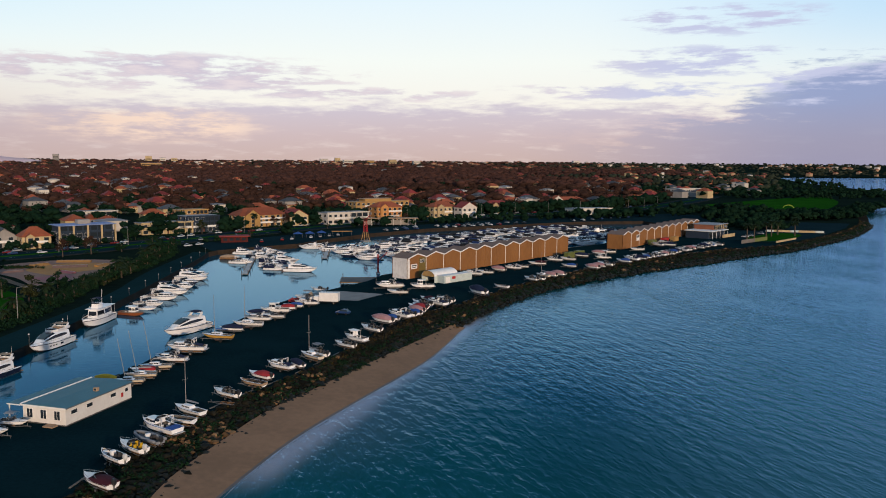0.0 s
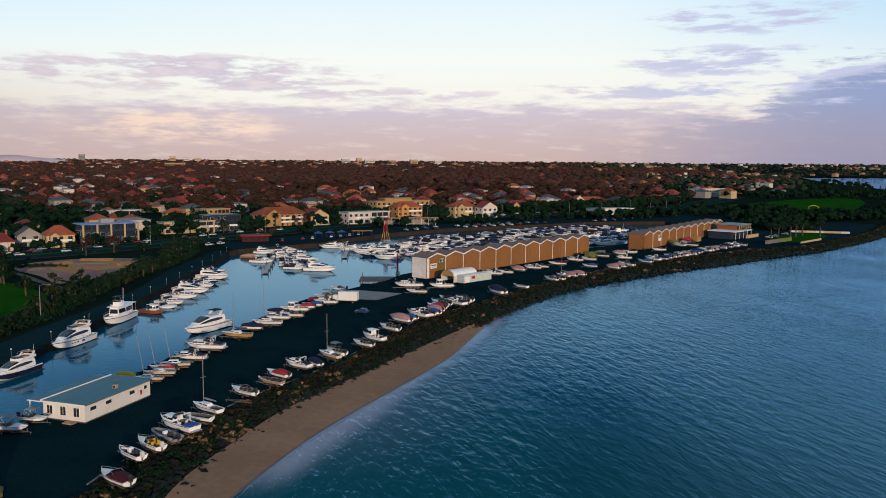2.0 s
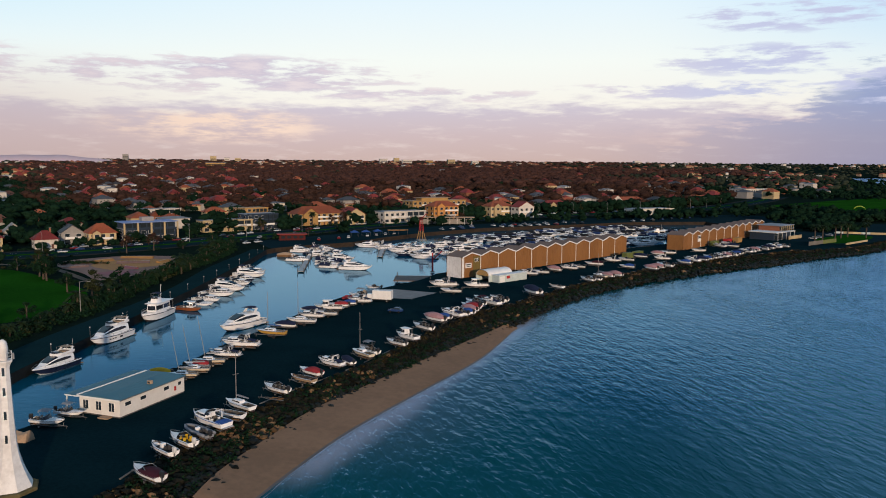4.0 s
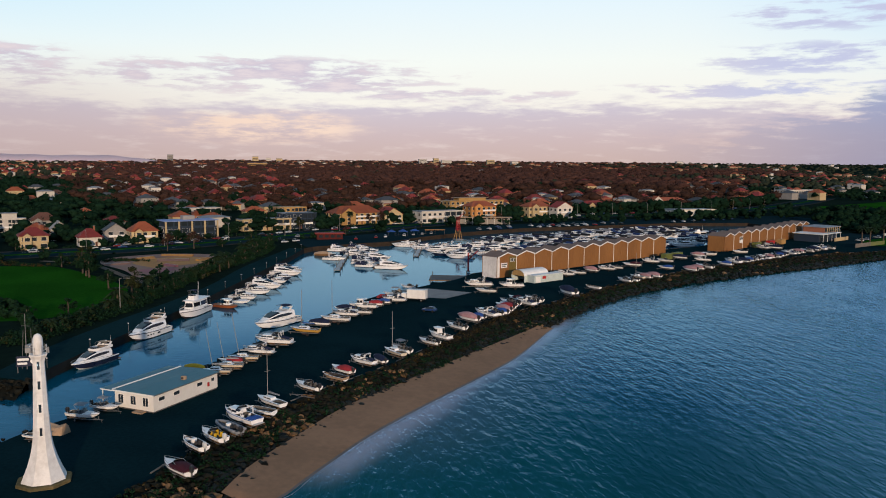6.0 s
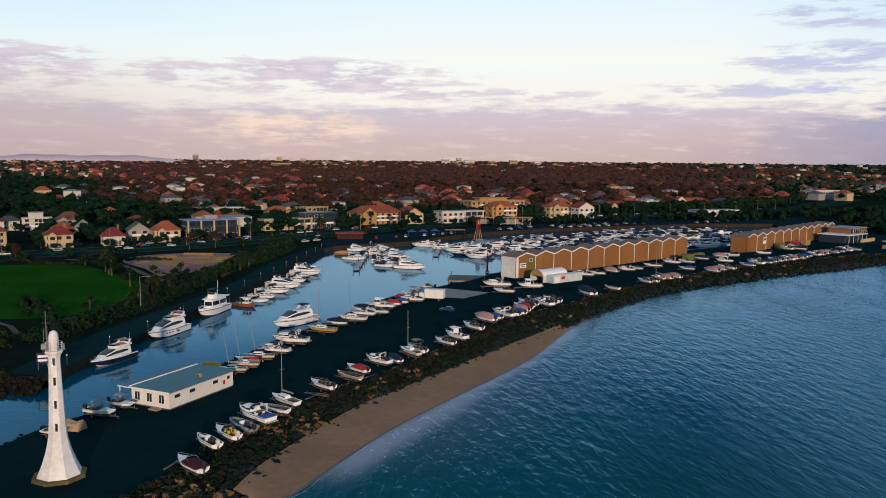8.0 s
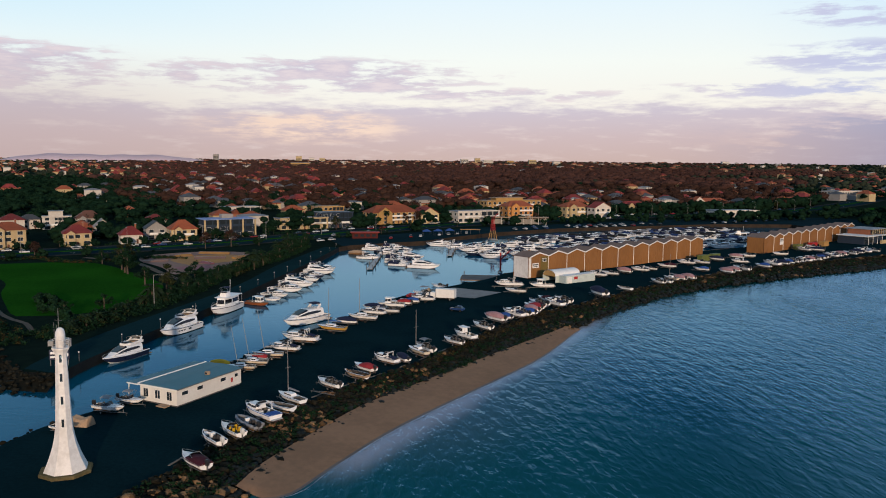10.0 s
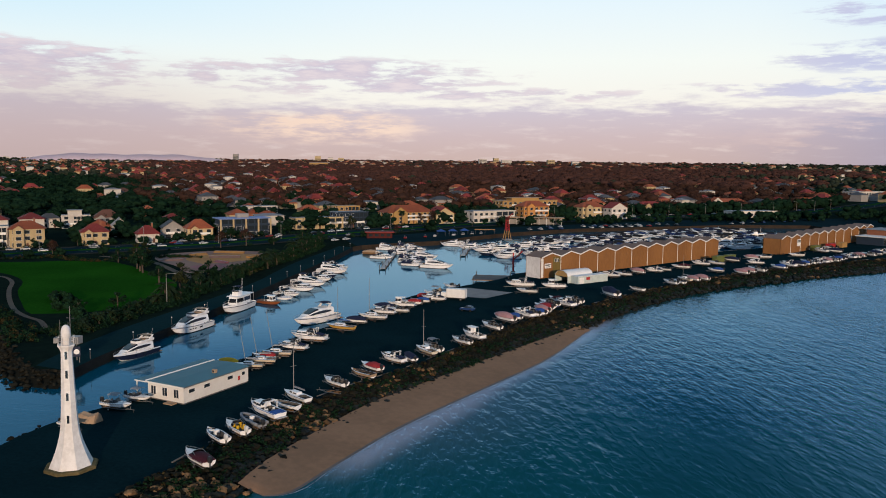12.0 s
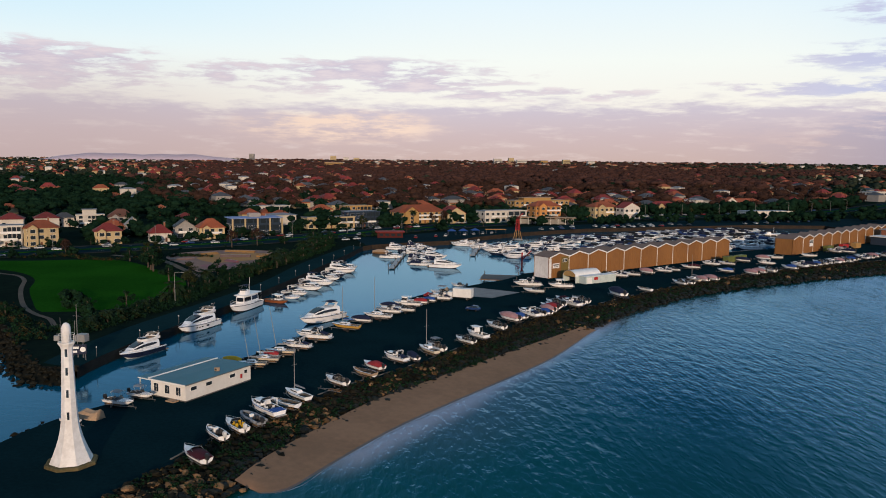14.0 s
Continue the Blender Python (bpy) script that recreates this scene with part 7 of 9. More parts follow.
house("white flats with a pale roof", -245, 560, 42, 26, 14, 7.5, 7.5, 2, "white_render", "pale_roof", "flat", 1)
house("pale row houses under a red roof", 44.4, 691.0, 36, 24.1, 11.2, 6.8, 10.6, 2, "cream_wall", "red_roof", "hip", 1)

# waterside restaurant by the second boat store
o = thing("restaurant", "two-level white restaurant with flat roofs and a dark glazed front", "building", m=pose(153.5, 462.5, 0, 0, 0, 48))
part("wall", Shape().box(0, 22, 0, 14, -0.1, 4.2), "navy_wall", o)
part("glazing", Shape().box(1.0, 12.0, -0.12, -0.02, 0.3, 3.8), "pane", o, "dark glass front")
part("roof", Shape().box(-1.0, 23, -2.5, 14.5, 4.2, 4.6), "trim", o, bevel=0.05)
part("upper_wall", Shape().box(11, 26, 2, 14, 4.61, 7.4), "brick_wall", o)
part("upper_roof", Shape().box(10, 28, 0, 15, 7.41, 7.75), "pale_roof", o, bevel=0.05)
part("upper_glazing", Shape().box(12, 25, 1.9, 1.985, 4.8, 7.0), "pane", o)
for k in range(7):
    part("column", Shape().box(10.6 + k * 2.6, 10.9 + k * 2.6, 0.1, 0.4, 4.61, 7.4), "cream_wall", o)
for k in range(5):
    part("post", Shape().tube([(k * 5.4 + 0.6, -2.2, 0), (k * 5.4 + 0.6, -2.2, 4.2)], 0.1, 6), "trim", o)
part("terrace_wall", Shape().box(12.5, 30, -3.4, -3.1, 0, 1.9), "cream_wall", o, "cream terrace wall")
o = thing("fence", "long dull green hoarding fence beside the sea wall", "fence", m=pose(163, 436, 0, 0, 0, 44))
for k in range(8):
    part("panel", Shape().box(k * 4 + 0.06, k * 4 + 3.94, -0.04, 0.04, 0.05, 2.1), "green_box" if k > 3 else "kerb", o)
    part("post", Shape().box(k * 4 - 0.05, k * 4 + 0.05, -0.06, 0.06, 0, 2.2), "galv", o)
o = thing("sea_barrier", "low pale concrete barrier wall near the shore", "barrier", m=pose(185, 443, 0, 0, 0, 47))
for k in range(6):
    part("segment", Shape().box(k * 5 + 0.05, k * 5 + 4.95, -0.25, 0.25, 0, 1.0), "cream_wall", o, bevel=0.06)

o = thing("garden_wall", "long low pale wall beside the car park", "wall", m=pose(208, 516, 0, 0, 0, -14))
for k in range(7):
    part("segment", Shape().box(k * 5 + 0.05, k * 5 + 4.95, -0.2, 0.2, 0, 1.3), "teal_wall" if k % 3 == 0 else "cream_wall", o, bevel=0.05)
o = thing("kite", "yellow inflatable kite standing in an arch on the lawn", "kite", m=turned(334, 776, 0.0, -18, 0.55))
rib = [(9.0 * math.cos(a), 0.6 * math.sin(a), 0.4 + 6.5 * math.sin(a)) for a in np.linspace(0.12, math.pi - 0.12, 15)]
part("leading_edge", Shape().tube(rib, [0.35 + 0.35 * math.sin(i / 14 * math.pi) for i in range(15)], 8), "kite", o, smooth_faces=True)
part("canopy", Shape().loft([[Vector(p) for p in rib], [Vector((x * 0.93, y + 2.2, z * 0.94 + 0.1)) for x, y, z in rib]], False, False), "kite", o, smooth_faces=True)

# ---------------------------------------------------------------- yard and waterside items


def box_truck():
    o = thing("box_truck", "white box truck parked beside the basin", "truck", m=pose(-36.4, 243.5, 0, 0, 0, 172))
    part("cargo_box", Shape().box(-4.2, 1.8, -1.2, 1.2, 0.9, 3.6), "trim", o, bevel=0.05)
    part("cab", Shape().loft([[Vector((x, y, z)) for y, z in ((-1.1, 0.6), (1.1, 0.6), (1.05, 2.4), (-1.05, 2.4))] for x in (2.0, 3.6)]), "trim", o, bevel=0.08)
    part("cab_window", Shape().box(3.6, 3.63, -0.95, 0.95, 1.5, 2.3), "pane", o)
    part("chassis", Shape().box(-4.1, 3.4, -0.5, 0.5, 0.5, 0.88), "rubber", o)
    for x in (-2.8, 2.7):
        for y in (-1.0, 1.0):
            wheel(o, x, y, 0.45, 0.3)
    return o


box_truck()


def cargo_box(x, y, deg, material, label):
    o = thing("shipping_container", label, "container", group="containers", m=pose(x, y, 0, 0, 0, deg))
    part("body", Shape().box(-3, 3, -1.2, 1.2, 0.1, 2.6), material, o)
    for k in range(14):
        part("corrugation", Shape().box(-2.8 + k * 0.42, -2.62 + k * 0.42, -1.24, -1.2, 0.25, 2.45), material, o)
    part("roof", Shape().box(-3.02, 3.02, -1.22, 1.22, 2.6, 2.68), material, o)


cargo_box(58.0, 366.5, 50, "green_box", "olive green shipping container at the yard")
cargo_box(63.5, 373.0, 52, "green_box", "olive green shipping container at the yard")
cargo_box(112, 428, 52, "green_box", "green storage container beside the boat store")
cargo_box(122, 440, 52, "red_paint", "red storage container beside the boat store")
cargo_box(130, 449, 52, "ochre_wall", "yellow-brown storage container beside the boat store")

o = thing("jib_crane", "slim lattice crane with a red head on pale legs", "crane", m=turned(-43, 436, 0, 30, 1.0))
part("base", Shape().box(-2.2, 2.2, -2.2, 2.2, 0, 0.5), "concrete", o)
for x in (-1, 1):
    for y in (-1, 1):
        part("leg", Shape().tube([(x * 1.7, y * 1.7, 0.4), (x * 0.9, y * 0.9, 5.2)], 0.16, 5), "ochre_wall", o)
        part("post", Shape().tube([(x * 0.9, y * 0.9, 5.2), (x * 0.55, y * 0.55, 12.0)], 0.15, 5), "red_paint", o)
for k in range(6):
    z, g = 5.2 + k * 1.25, 0.9 - k * 0.062
    for side_turn in range(4):
        c, n = math.cos(side_turn * math.pi / 2), math.sin(side_turn * math.pi / 2)
        a, b = Vector((g * c - g * n, g * n + g * c, z)), Vector((-g * c - g * n, -g * n + g * c, z + 1.2))
        part("lattice_bar", Shape().tube([a, b], 0.07, 4), "red_paint", o)
part("jib", Shape().tube([(0, 0, 12.0), (2.6, -1.2, 14.6)], [0.3, 0.16], 6), "red_paint", o)
part("cabin", Shape().box(-0.9, 0.9, -0.9, 0.9, 11.2, 12.6), "lift_red", o, bevel=0.06)
o = thing("fuel_crane", "small red jetty crane", "crane", m=pose(-27, 325, SEA_Z + 0.6))
part("column", Shape().tube([(0, 0, 0), (0, 0, 7.5)], [0.42, 0.34], 8), "red_paint", o)
part("jib", Shape().tube([(0, 0, 4.6), (3.8, -0.9, 8.4)], [0.3, 0.2], 6), "red_paint", o)
part("base", Shape().box(-0.8, 0.8, -0.8, 0.8, -0.4, 0.05), "concrete", o)

o = thing("kiosk", "low dull red kiosk with a wide flat roof", "building", m=pose(-113, 428, 0, 0, 0, 20))
part("wall", Shape().box(-7, 7, -3, 3, 0, 3.0), "lift_red", o)
part("roof", Shape().box(-8, 8, -4.2, 4, 3.0, 3.5), "red_roof", o, bevel=0.06)
for k in range(4):
    part("window", Shape().box(-5.8 + k * 3.2, -3.8 + k * 3.2, -3.06, -3.0, 1.0, 2.3), "pane", o)
o = thing("pavilion", "long open pavilion with a thin pale roof", "building", m=pose(-40, 548, 0, 0, 0, 8))
part("roof", Shape().box(-22, 22, -4, 4, 4.6, 5.0), "tan", o)
for k in range(9):
    for y in (-3.4, 3.4):
        part("post", Shape().tube([(-20 + k * 5, y, 0), (-20 + k * 5, y, 4.6)], 0.12, 6), "trim", o)
part("back_wall", Shape().box(-21, 21, 2.6, 2.8, 0, 3.4), "grey_wall", o)
for x, y in ((-83, 452), (-77, 456), (-71, 461)):
    o = thing("marquee", "blue canvas marquee on four posts", "tent", group="blue marquees", m=pose(x, y, 0, 0, 0, 20))
    part("canopy", hip_roof(4.6, 4.6, 2.4, 1.2, 0.2), "blue", o)
    for px in (-2.2, 2.2):
        for py in (-2.2, 2.2):
            part("post", Shape().tube([(px, py, 0), (px, py, 2.4)], 0.05, 5), "galv", o)
o = thing("awning", "long orange-brown awning on posts", "shelter", m=pose(-60, 468, 0, 0, 0, 12))
part("canopy", Shape().box(-6, 6, -1.6, 1.6, 2.5, 2.75), "orange_wall", o)
for x in (-5.5, 0, 5.5):
    part("post", Shape().tube([(x, -1.3, 0), (x, -1.3, 2.5)], 0.07, 5), "galv", o)

for x, y, deg, w, d, h, mat in ((-152, 322, 20, 13, 2.0, 0.8, "skate"), (-166, 326, 60, 8, 2.0, 0.9, "skate_orange"), (-146, 306, -30, 8, 1.8, 0.7, "skate_red"), (-158, 338, 5, 14, 1.8, 0.8, "skate_orange"), (-141, 328, 80, 8, 1.8, 0.7, "skate_orange"),
                               (-168, 306, 40, 10, 1.4, 0.6, "skate")):
    o = thing("skate_ramp", "low curved concrete skate ramp", "ramp", group="skate ramps", m=pose(x, y, 0.03, 0, 0, deg))
    prof = [(0, 0)] + [(d * (1 - math.cos(a)), h * (1 - math.sin(math.pi / 2 - a))) for a in np.linspace(0.15, math.pi / 2, 6)] + [(d * 1.3, h), (d * 1.3, 0)]
    part("ramp", Shape().loft([[Vector((xx, -d / 2 + yy, zz)) for yy, zz in prof] for xx in np.linspace(-w / 2, w / 2, 3)]), mat, o)
    part("coping", Shape().tube([(-w / 2, d / 2, h + 0.02), (w / 2, d / 2, h + 0.02)], 0.06, 6), "steel", o)

# harbour sign and mast at the channel mouth
o = thing("harbour_sign", "dark harbour sign with white lettering and a round emblem", "sign", m=turned(-98.7, 147.4, 0.35, 24, 0.80))
b = part("board", Shape().box(-2.4, 2.4, -0.08, 0.08, 1.6, 4.2), "navy", o, bevel=0.02)
part("lettering", Shape().box(-2.1, 0.5, -0.10, -0.085, 3.1, 3.7), "trim", b)
part("lettering", Shape().box(-2.1, 0.1, -0.10, -0.085, 2.1, 2.65), "trim", b)
part("emblem", Shape().loft([[Vector((1.5 + 0.7 * math.cos(k * math.tau / 20), yy, 2.9 + 0.7 * math.sin(k * math.tau / 20))) for k in range(20)] for yy in (-0.1, -0.085)]), "trim", b, "round white emblem")
for x in (-2.1, 2.1):
    part("post", Shape().tube([(x, 0.12, 0), (x, 0.12, 4.2)], 0.09, 6), "galv", o)
o = thing("signal_mast", "steel signal mast with a cross arm and a white cabinet", "mast", m=pose(-101.2, 151, 0))
part("pole", Shape().tube([(0, 0, 0), (0, 0, 11.5)], [0.12, 0.06], 7), "galv", o)
part("cross_arm", Shape().tube([(-0.9, 0, 9.0), (0.9, 0, 9.0)], 0.05, 5), "galv", o)
part("brace", Shape().tube([(-1.1, 0, 0), (-0.5, 0, 8.0)], 0.05, 5), "galv", o)
part("cabinet", Shape().box(0.3, 2.3, -0.8, 0.8, 3.6, 5.2), "lamp_head", o, bevel=0.05)
part("cabinet_post", Shape().tube([(1.3, 0, 0), (1.3, 0, 3.6)], 0.15, 6), "galv", o)


def street_lamp(h, arm):
    o = thing("street_lamp", "tall grey street lamp with a single arm", "street lamp", group="street lamps")
    part("pole", Shape().tube([(0, 0, 0), (0, 0, h)], [0.12, 0.06], 7), "lamp_head", o)
    part("arm", Shape().tube([(0, 0, h - 0.05), (arm * 0.5, 0, h + 0.12), (arm, 0, h + 0.1)], 0.05, 5), "lamp_head", o)
    part("lamp_head", Shape().box(arm - 0.1, arm + 0.75, -0.16, 0.16, h + 0.02, h + 0.17), "lamp_head", o, bevel=0.03)
    part("base_plate", Shape().box(-0.22, 0.22, -0.22, 0.22, 0, 0.06), "galv", o)
    return o


place_thing("lamp", lambda: street_lamp(9.5, 2.2), pose(-114.8, 212, 0, 0, 0, 10))
for i in range(4, len(road_mid) - 20, 3):
    p = road_mid[i]
    d = road_mid[i + 1] - p
    place_thing("lamp", lambda: street_lamp(9.5, 2.2), turned(p.x, p.y, 0.16, math.degrees(math.atan2(d.y, d.x)) + 90, 1.0))


def bollard_light():
    o = thing("quay_light", "short pale quay light on a post", "light", group="quay lights")
    part("post", Shape().tube([(0, 0, 0), (0, 0, 1.9)], 0.06, 6), "galv", o)
    part("head", Shape().tube([(0, 0, 1.9), (0, 0, 2.15)], [0.14, 0.10], 8), "trim", o)
    return o


for i, p in enumerate(NORTH_BANK[2::4]):
    place_thing("quay_light", bollard_light, turned(p.x - 1.0, p.y, 0.0, 0, 1.0))

# ---------------------------------------------------------------- cars


def car(tone_key):
    o = thing("car", {"car_white": "white", "car_silver": "silver", "car_black": "black", "car_red": "dark red", "car_blue": "dark blue"}[tone_key] + " parked passenger car", "car", group="cars")
    side = [(-2.1, 0.35), (-2.15, 0.85), (-1.9, 0.98), (0.9, 0.95), (2.0, 0.8), (2.1, 0.4)]
    s = Shape().loft([[Vector((x, y, z)) for x, z in side] for y in (-0.86, 0.86)], True, True)
    part("body", s, tone_key, o, bevel=0.06)
    top = [(-1.8, 0.96, 0.8), (-1.35, 1.45, 0.66), (0.1, 1.48, 0.66), (0.95, 0.96, 0.78)]
    s = Shape().loft([[Vector((x, y * sy, z)) for x, z, y in top] for sy in (-1, 1)], True, True)
    part("cabin", s, "pane", o, "dark glazed cabin")
    part("roof", Shape().box(-1.3, 0.05, -0.66, 0.66, 1.482, 1.53), tone_key, o, bevel=0.03)
    for x in (-1.3, 1.3):
        pair = Shape().tube([(x, -0.7, 0.31), (x, 0.7, 0.31)], 0.05, 5)
        for y in (-0.8, 0.8):
            pair.loft([[Vector((x + 0.31 * math.cos(k * math.tau / 10), y + yy, 0.31 + 0.31 * math.sin(k * math.tau / 10))) for k in range(10)] for yy in (-0.1, 0.1)])
        part("axle", pair, "rubber", o, "axle with two tyres")
    return o


tones = list(CAR_TONES)
rng = random.Random(21)
for i in range(3, len(road_mid) - 26):
    p = road_mid[i]
    d = (road_mid[i + 1] - p).normalized()
    deg = math.degrees(math.atan2(d.y, d.x))
    nn = Vector((-d.y, d.x, 0))
    for off in (11.6, -11.6, 5.4):
        for step in (0, 6):
            if rng.random() < (0.30 if off > 11 else 0.08):
                key = rng.choice(tones + ["car_white", "car_silver", "car_white"])
                q = p + nn * off + d * (step + rng.uniform(-0.5, 0.5))
                place_thing(key, lambda: car(key), turned(q.x, q.y, 0.012, deg + (180 if off > 0 else 0), 1.0))
for (ax, ay), (bx, by), count, turn in (((-100, 424), (-60, 470), 9, 100), ((-40, 500), (60, 572), 16, 120), ((-30, 520), (70, 590), 14, 120), ((170, 520), (230, 590), 7, 130),
                                        ((-120, 420), (-132, 400), 3, 60), ((176, 470), (200, 500), 4, 130), ((84, 585), (150, 640), 8, 110)):
    for k in range(count):
        if rng.random() < 0.8:
            f = (k + 0.5) / count
            key = rng.choice(tones + ["car_white", "car_white", "car_silver"])
            place_thing(key, lambda: car(key), turned(ax + (bx - ax) * f, ay + (by - ay) * f, 0.012, turn + rng.uniform(-3, 3), 1.0))
# cars on the beach road and in the drives beside it
for x, y, key in ((-239.5, 319.8, "car_white"), (-226.0, 337.7, "car_silver"), (-209.2, 357.8, "car_white"), (-200.2, 352.9, "car_white"), (-202.3, 376.1, "car_silver"),
                  (-187.1, 369.4, "car_white"), (-197.3, 396.3, "car_white"), (-180.7, 388.0, "car_white"), (-255.5, 319.0, "car_silver")):
    place_thing(key, lambda: car(key), turned(x, y, 0.012, 45 if y > 330 else 38, 1.0))
key = "car_blue"
place_thing(key, lambda: car(key), turned(-29.0, 226.5, 0.012, 165, 1.0))
key = "car_black"
place_thing(key, lambda: car(key), turned(13.0, 258.0, 0.012, 130, 1.0))

# ---------------------------------------------------------------- trees


def leaf_quads(centres, per, spread, size, rng_np, flat=0.6):
    """Many small leaf faces scattered round the centres; returns vertices and faces."""
    c = np.repeat(np.asarray(centres, float), per, axis=0)
    n = len(c)
    d = rng_np.normal(size=(n, 3))
    d /= np.linalg.norm(d, axis=1, keepdims=True)
    sp = np.repeat(np.broadcast_to(np.asarray(spread, float).reshape(-1, 1), (len(centres), 1)), per, axis=0)
    c = c + d * sp * rng_np.uniform(0.35, 1.0, (n, 1)) * np.array([1, 1, 0.8])
    a = rng_np.normal(size=(n, 3)) * np.array([1, 1, flat])
    a /= np.linalg.norm(a, axis=1, keepdims=True)
    b = np.cross(a, d + 0.3 * rng_np.normal(size=(n, 3)))
    b /= np.linalg.norm(b, axis=1, keepdims=True) + 1e-9
    s = size * rng_np.uniform(0.6, 1.3, (n, 1))
    v = np.stack([c - a * s, c + b * s * 0.55, c + a * s, c - b * s * 0.55], 1).reshape(-1, 3)
    return v, np.arange(4 * n).reshape(-1, 4)


def quick_mesh(name, v, f, crisp=False):
    me = bpy.data.meshes.new(name)
    k = f.shape[1]
    me.vertices.add(len(v))
    me.vertices.foreach_set("co", np.ascontiguousarray(v, dtype=np.float32).ravel())
    me.loops.add(f.size)
    me.loops.foreach_set("vertex_index", np.ascontiguousarray(f, dtype=np.int32).ravel())
    me.polygons.add(len(f))
    me.polygons.foreach_set("loop_start", np.arange(0, f.size, k, dtype=np.int32))
    if crisp:
        me.polygons.foreach_set("use_smooth", [False] * len(f))
    me.update(calc_edges=True)
    me.validate()
    return me


def crown_centres(rng_np, n, r, h0, h1):
    out = []
    for _ in range(n):
        u = rng_np.uniform(0, math.tau)
        z = rng_np.uniform(0, 1)
        rr = r * math.sqrt(max(0.05, 1 - (2 * z - 0.75) ** 2)) * rng_np.uniform(0.35, 1.0)
        out.append((rr * math.cos(u), rr * math.sin(u), h0 + (h1 - h0) * z))
    return out


def make_tree(seed, h, r, leaf, label, clumps=26, per=46, size=0.42, category="tree"):
    rn = np.random.RandomState(seed)
    o = thing("tree", label, category, group="trees")
    trunk = Shape().tube([(0, 0, -0.2), (0.1, 0.05, h * 0.25), (0.0, 0.1, h * 0.5), (0.1, 0, h * 0.72)], [0.36, 0.28, 0.2, 0.09], 7)
    cs = crown_centres(rn, clumps, r, h * 0.38, h * 0.95)
    for c in cs[:7]:
        trunk.tube([(0, 0.05, h * 0.34), (c[0] * 0.5, c[1] * 0.5, h * 0.34 + (c[2] - h * 0.34) * 0.6), c], [0.15, 0.09, 0.04], 5)
    part("trunk", trunk, "bark", o)
    v, f = leaf_quads(cs, per, r * 0.34, size, rn)
    part("crown", quick_mesh("crown", v, f), leaf, o)
    return o


def make_palm(seed, h):
    rn = np.random.RandomState(seed)
    o = thing("palm_tree", "stout palm tree with drooping dry-tipped fronds", "palm tree", group="palm trees")
    part("trunk", Shape().tube([(0, 0, -0.2), (0.05, 0, h * 0.5), (0, 0.05, h)], [0.42, 0.34, 0.36], 8), "bark", o)
    s = Shape()
    for k in range(30):
        a = k * 2.399
        el = rn.uniform(-0.2, 1.2)
        L = rn.uniform(2.6, 3.6)
        pts = []
        for t in np.linspace(0, 1, 6):
            rr = L * t * math.cos(el * (1 - 0.3 * t))
            pts.append(Vector((rr * math.cos(a), rr * math.sin(a), h + L * t * math.sin(el) - 1.9 * t * t)))
        side = Vector((-math.sin(a), math.cos(a), 0))
        for i in range(5):
            w0, w1 = 0.5 * math.sin(math.pi * (i + 0.35) / 6), 0.5 * math.sin(math.pi * (i + 1.35) / 6.4)
            for sy in (-1, 1):
                s.add([pts[i], pts[i + 1], pts[i + 1] + side * sy * w1 - Vector((0, 0, 0.22)), pts[i] + side * sy * w0 - Vector((0, 0, 0.22))], [(0, 1, 2, 3)])
    part("crown", s, "palm", o)
    return o


def make_pine(seed, h):
    rn = np.random.RandomState(seed)
    o = thing("pine_tree", "tall dark pine tree with tiered branches", "pine tree", group="pine trees")
    part("trunk", Shape().tube([(0, 0, -0.2), (0, 0, h)], [0.4, 0.05], 7), "bark", o)
    cs, sp = [], []
    for k in range(10):
        z = h * (0.14 + 0.84 * k / 10)
        r = (h * 0.2) * (1 - k / 10.5)
        for j in range(7):
            a = j * math.tau / 7 + k
            for q in (0.45, 0.85):
                cs.append((r * q * math.cos(a), r * q * math.sin(a), z - 0.2 * r * q))
                sp.append(max(0.35, r * 0.28))
    v, f = leaf_quads(cs, 10, sp, 0.9, rn, 0.3)
    part("crown", quick_mesh("crown", v, f), "leaf", o)
    return o


TREE_KIND = {"fig": lambda: make_tree(3, 9.5, 5.0, "leaf", "broad dark evergreen tree with a dense crown", 27, 42, 0.55),
             "gum": lambda: make_tree(8, 11.0, 3.8, "leaf_olive", "tall olive-green gum tree with an open crown", 20, 34, 0.46),
             "round": lambda: make_tree(13, 7.0, 3.4, "leaf", "small dark green round-headed tree", 18, 36, 0.42),
             "bare": lambda: make_tree(17, 10.0, 4.6, "twig", "bare reddish-brown winter street tree", 22, 34, 0.36),
             "palm": lambda: make_palm(5, 4.2), "tall_palm": lambda: make_palm(9, 9.0), "pine": lambda: make_pine(4, 24.0)}


def plant(kind, x, y, size=1.0):
    a = (x * 37.3 + y * 17.1) % 360
    place_thing(kind, TREE_KIND[kind], turned(x, y, 0, a, size))


rng = random.Random(31)
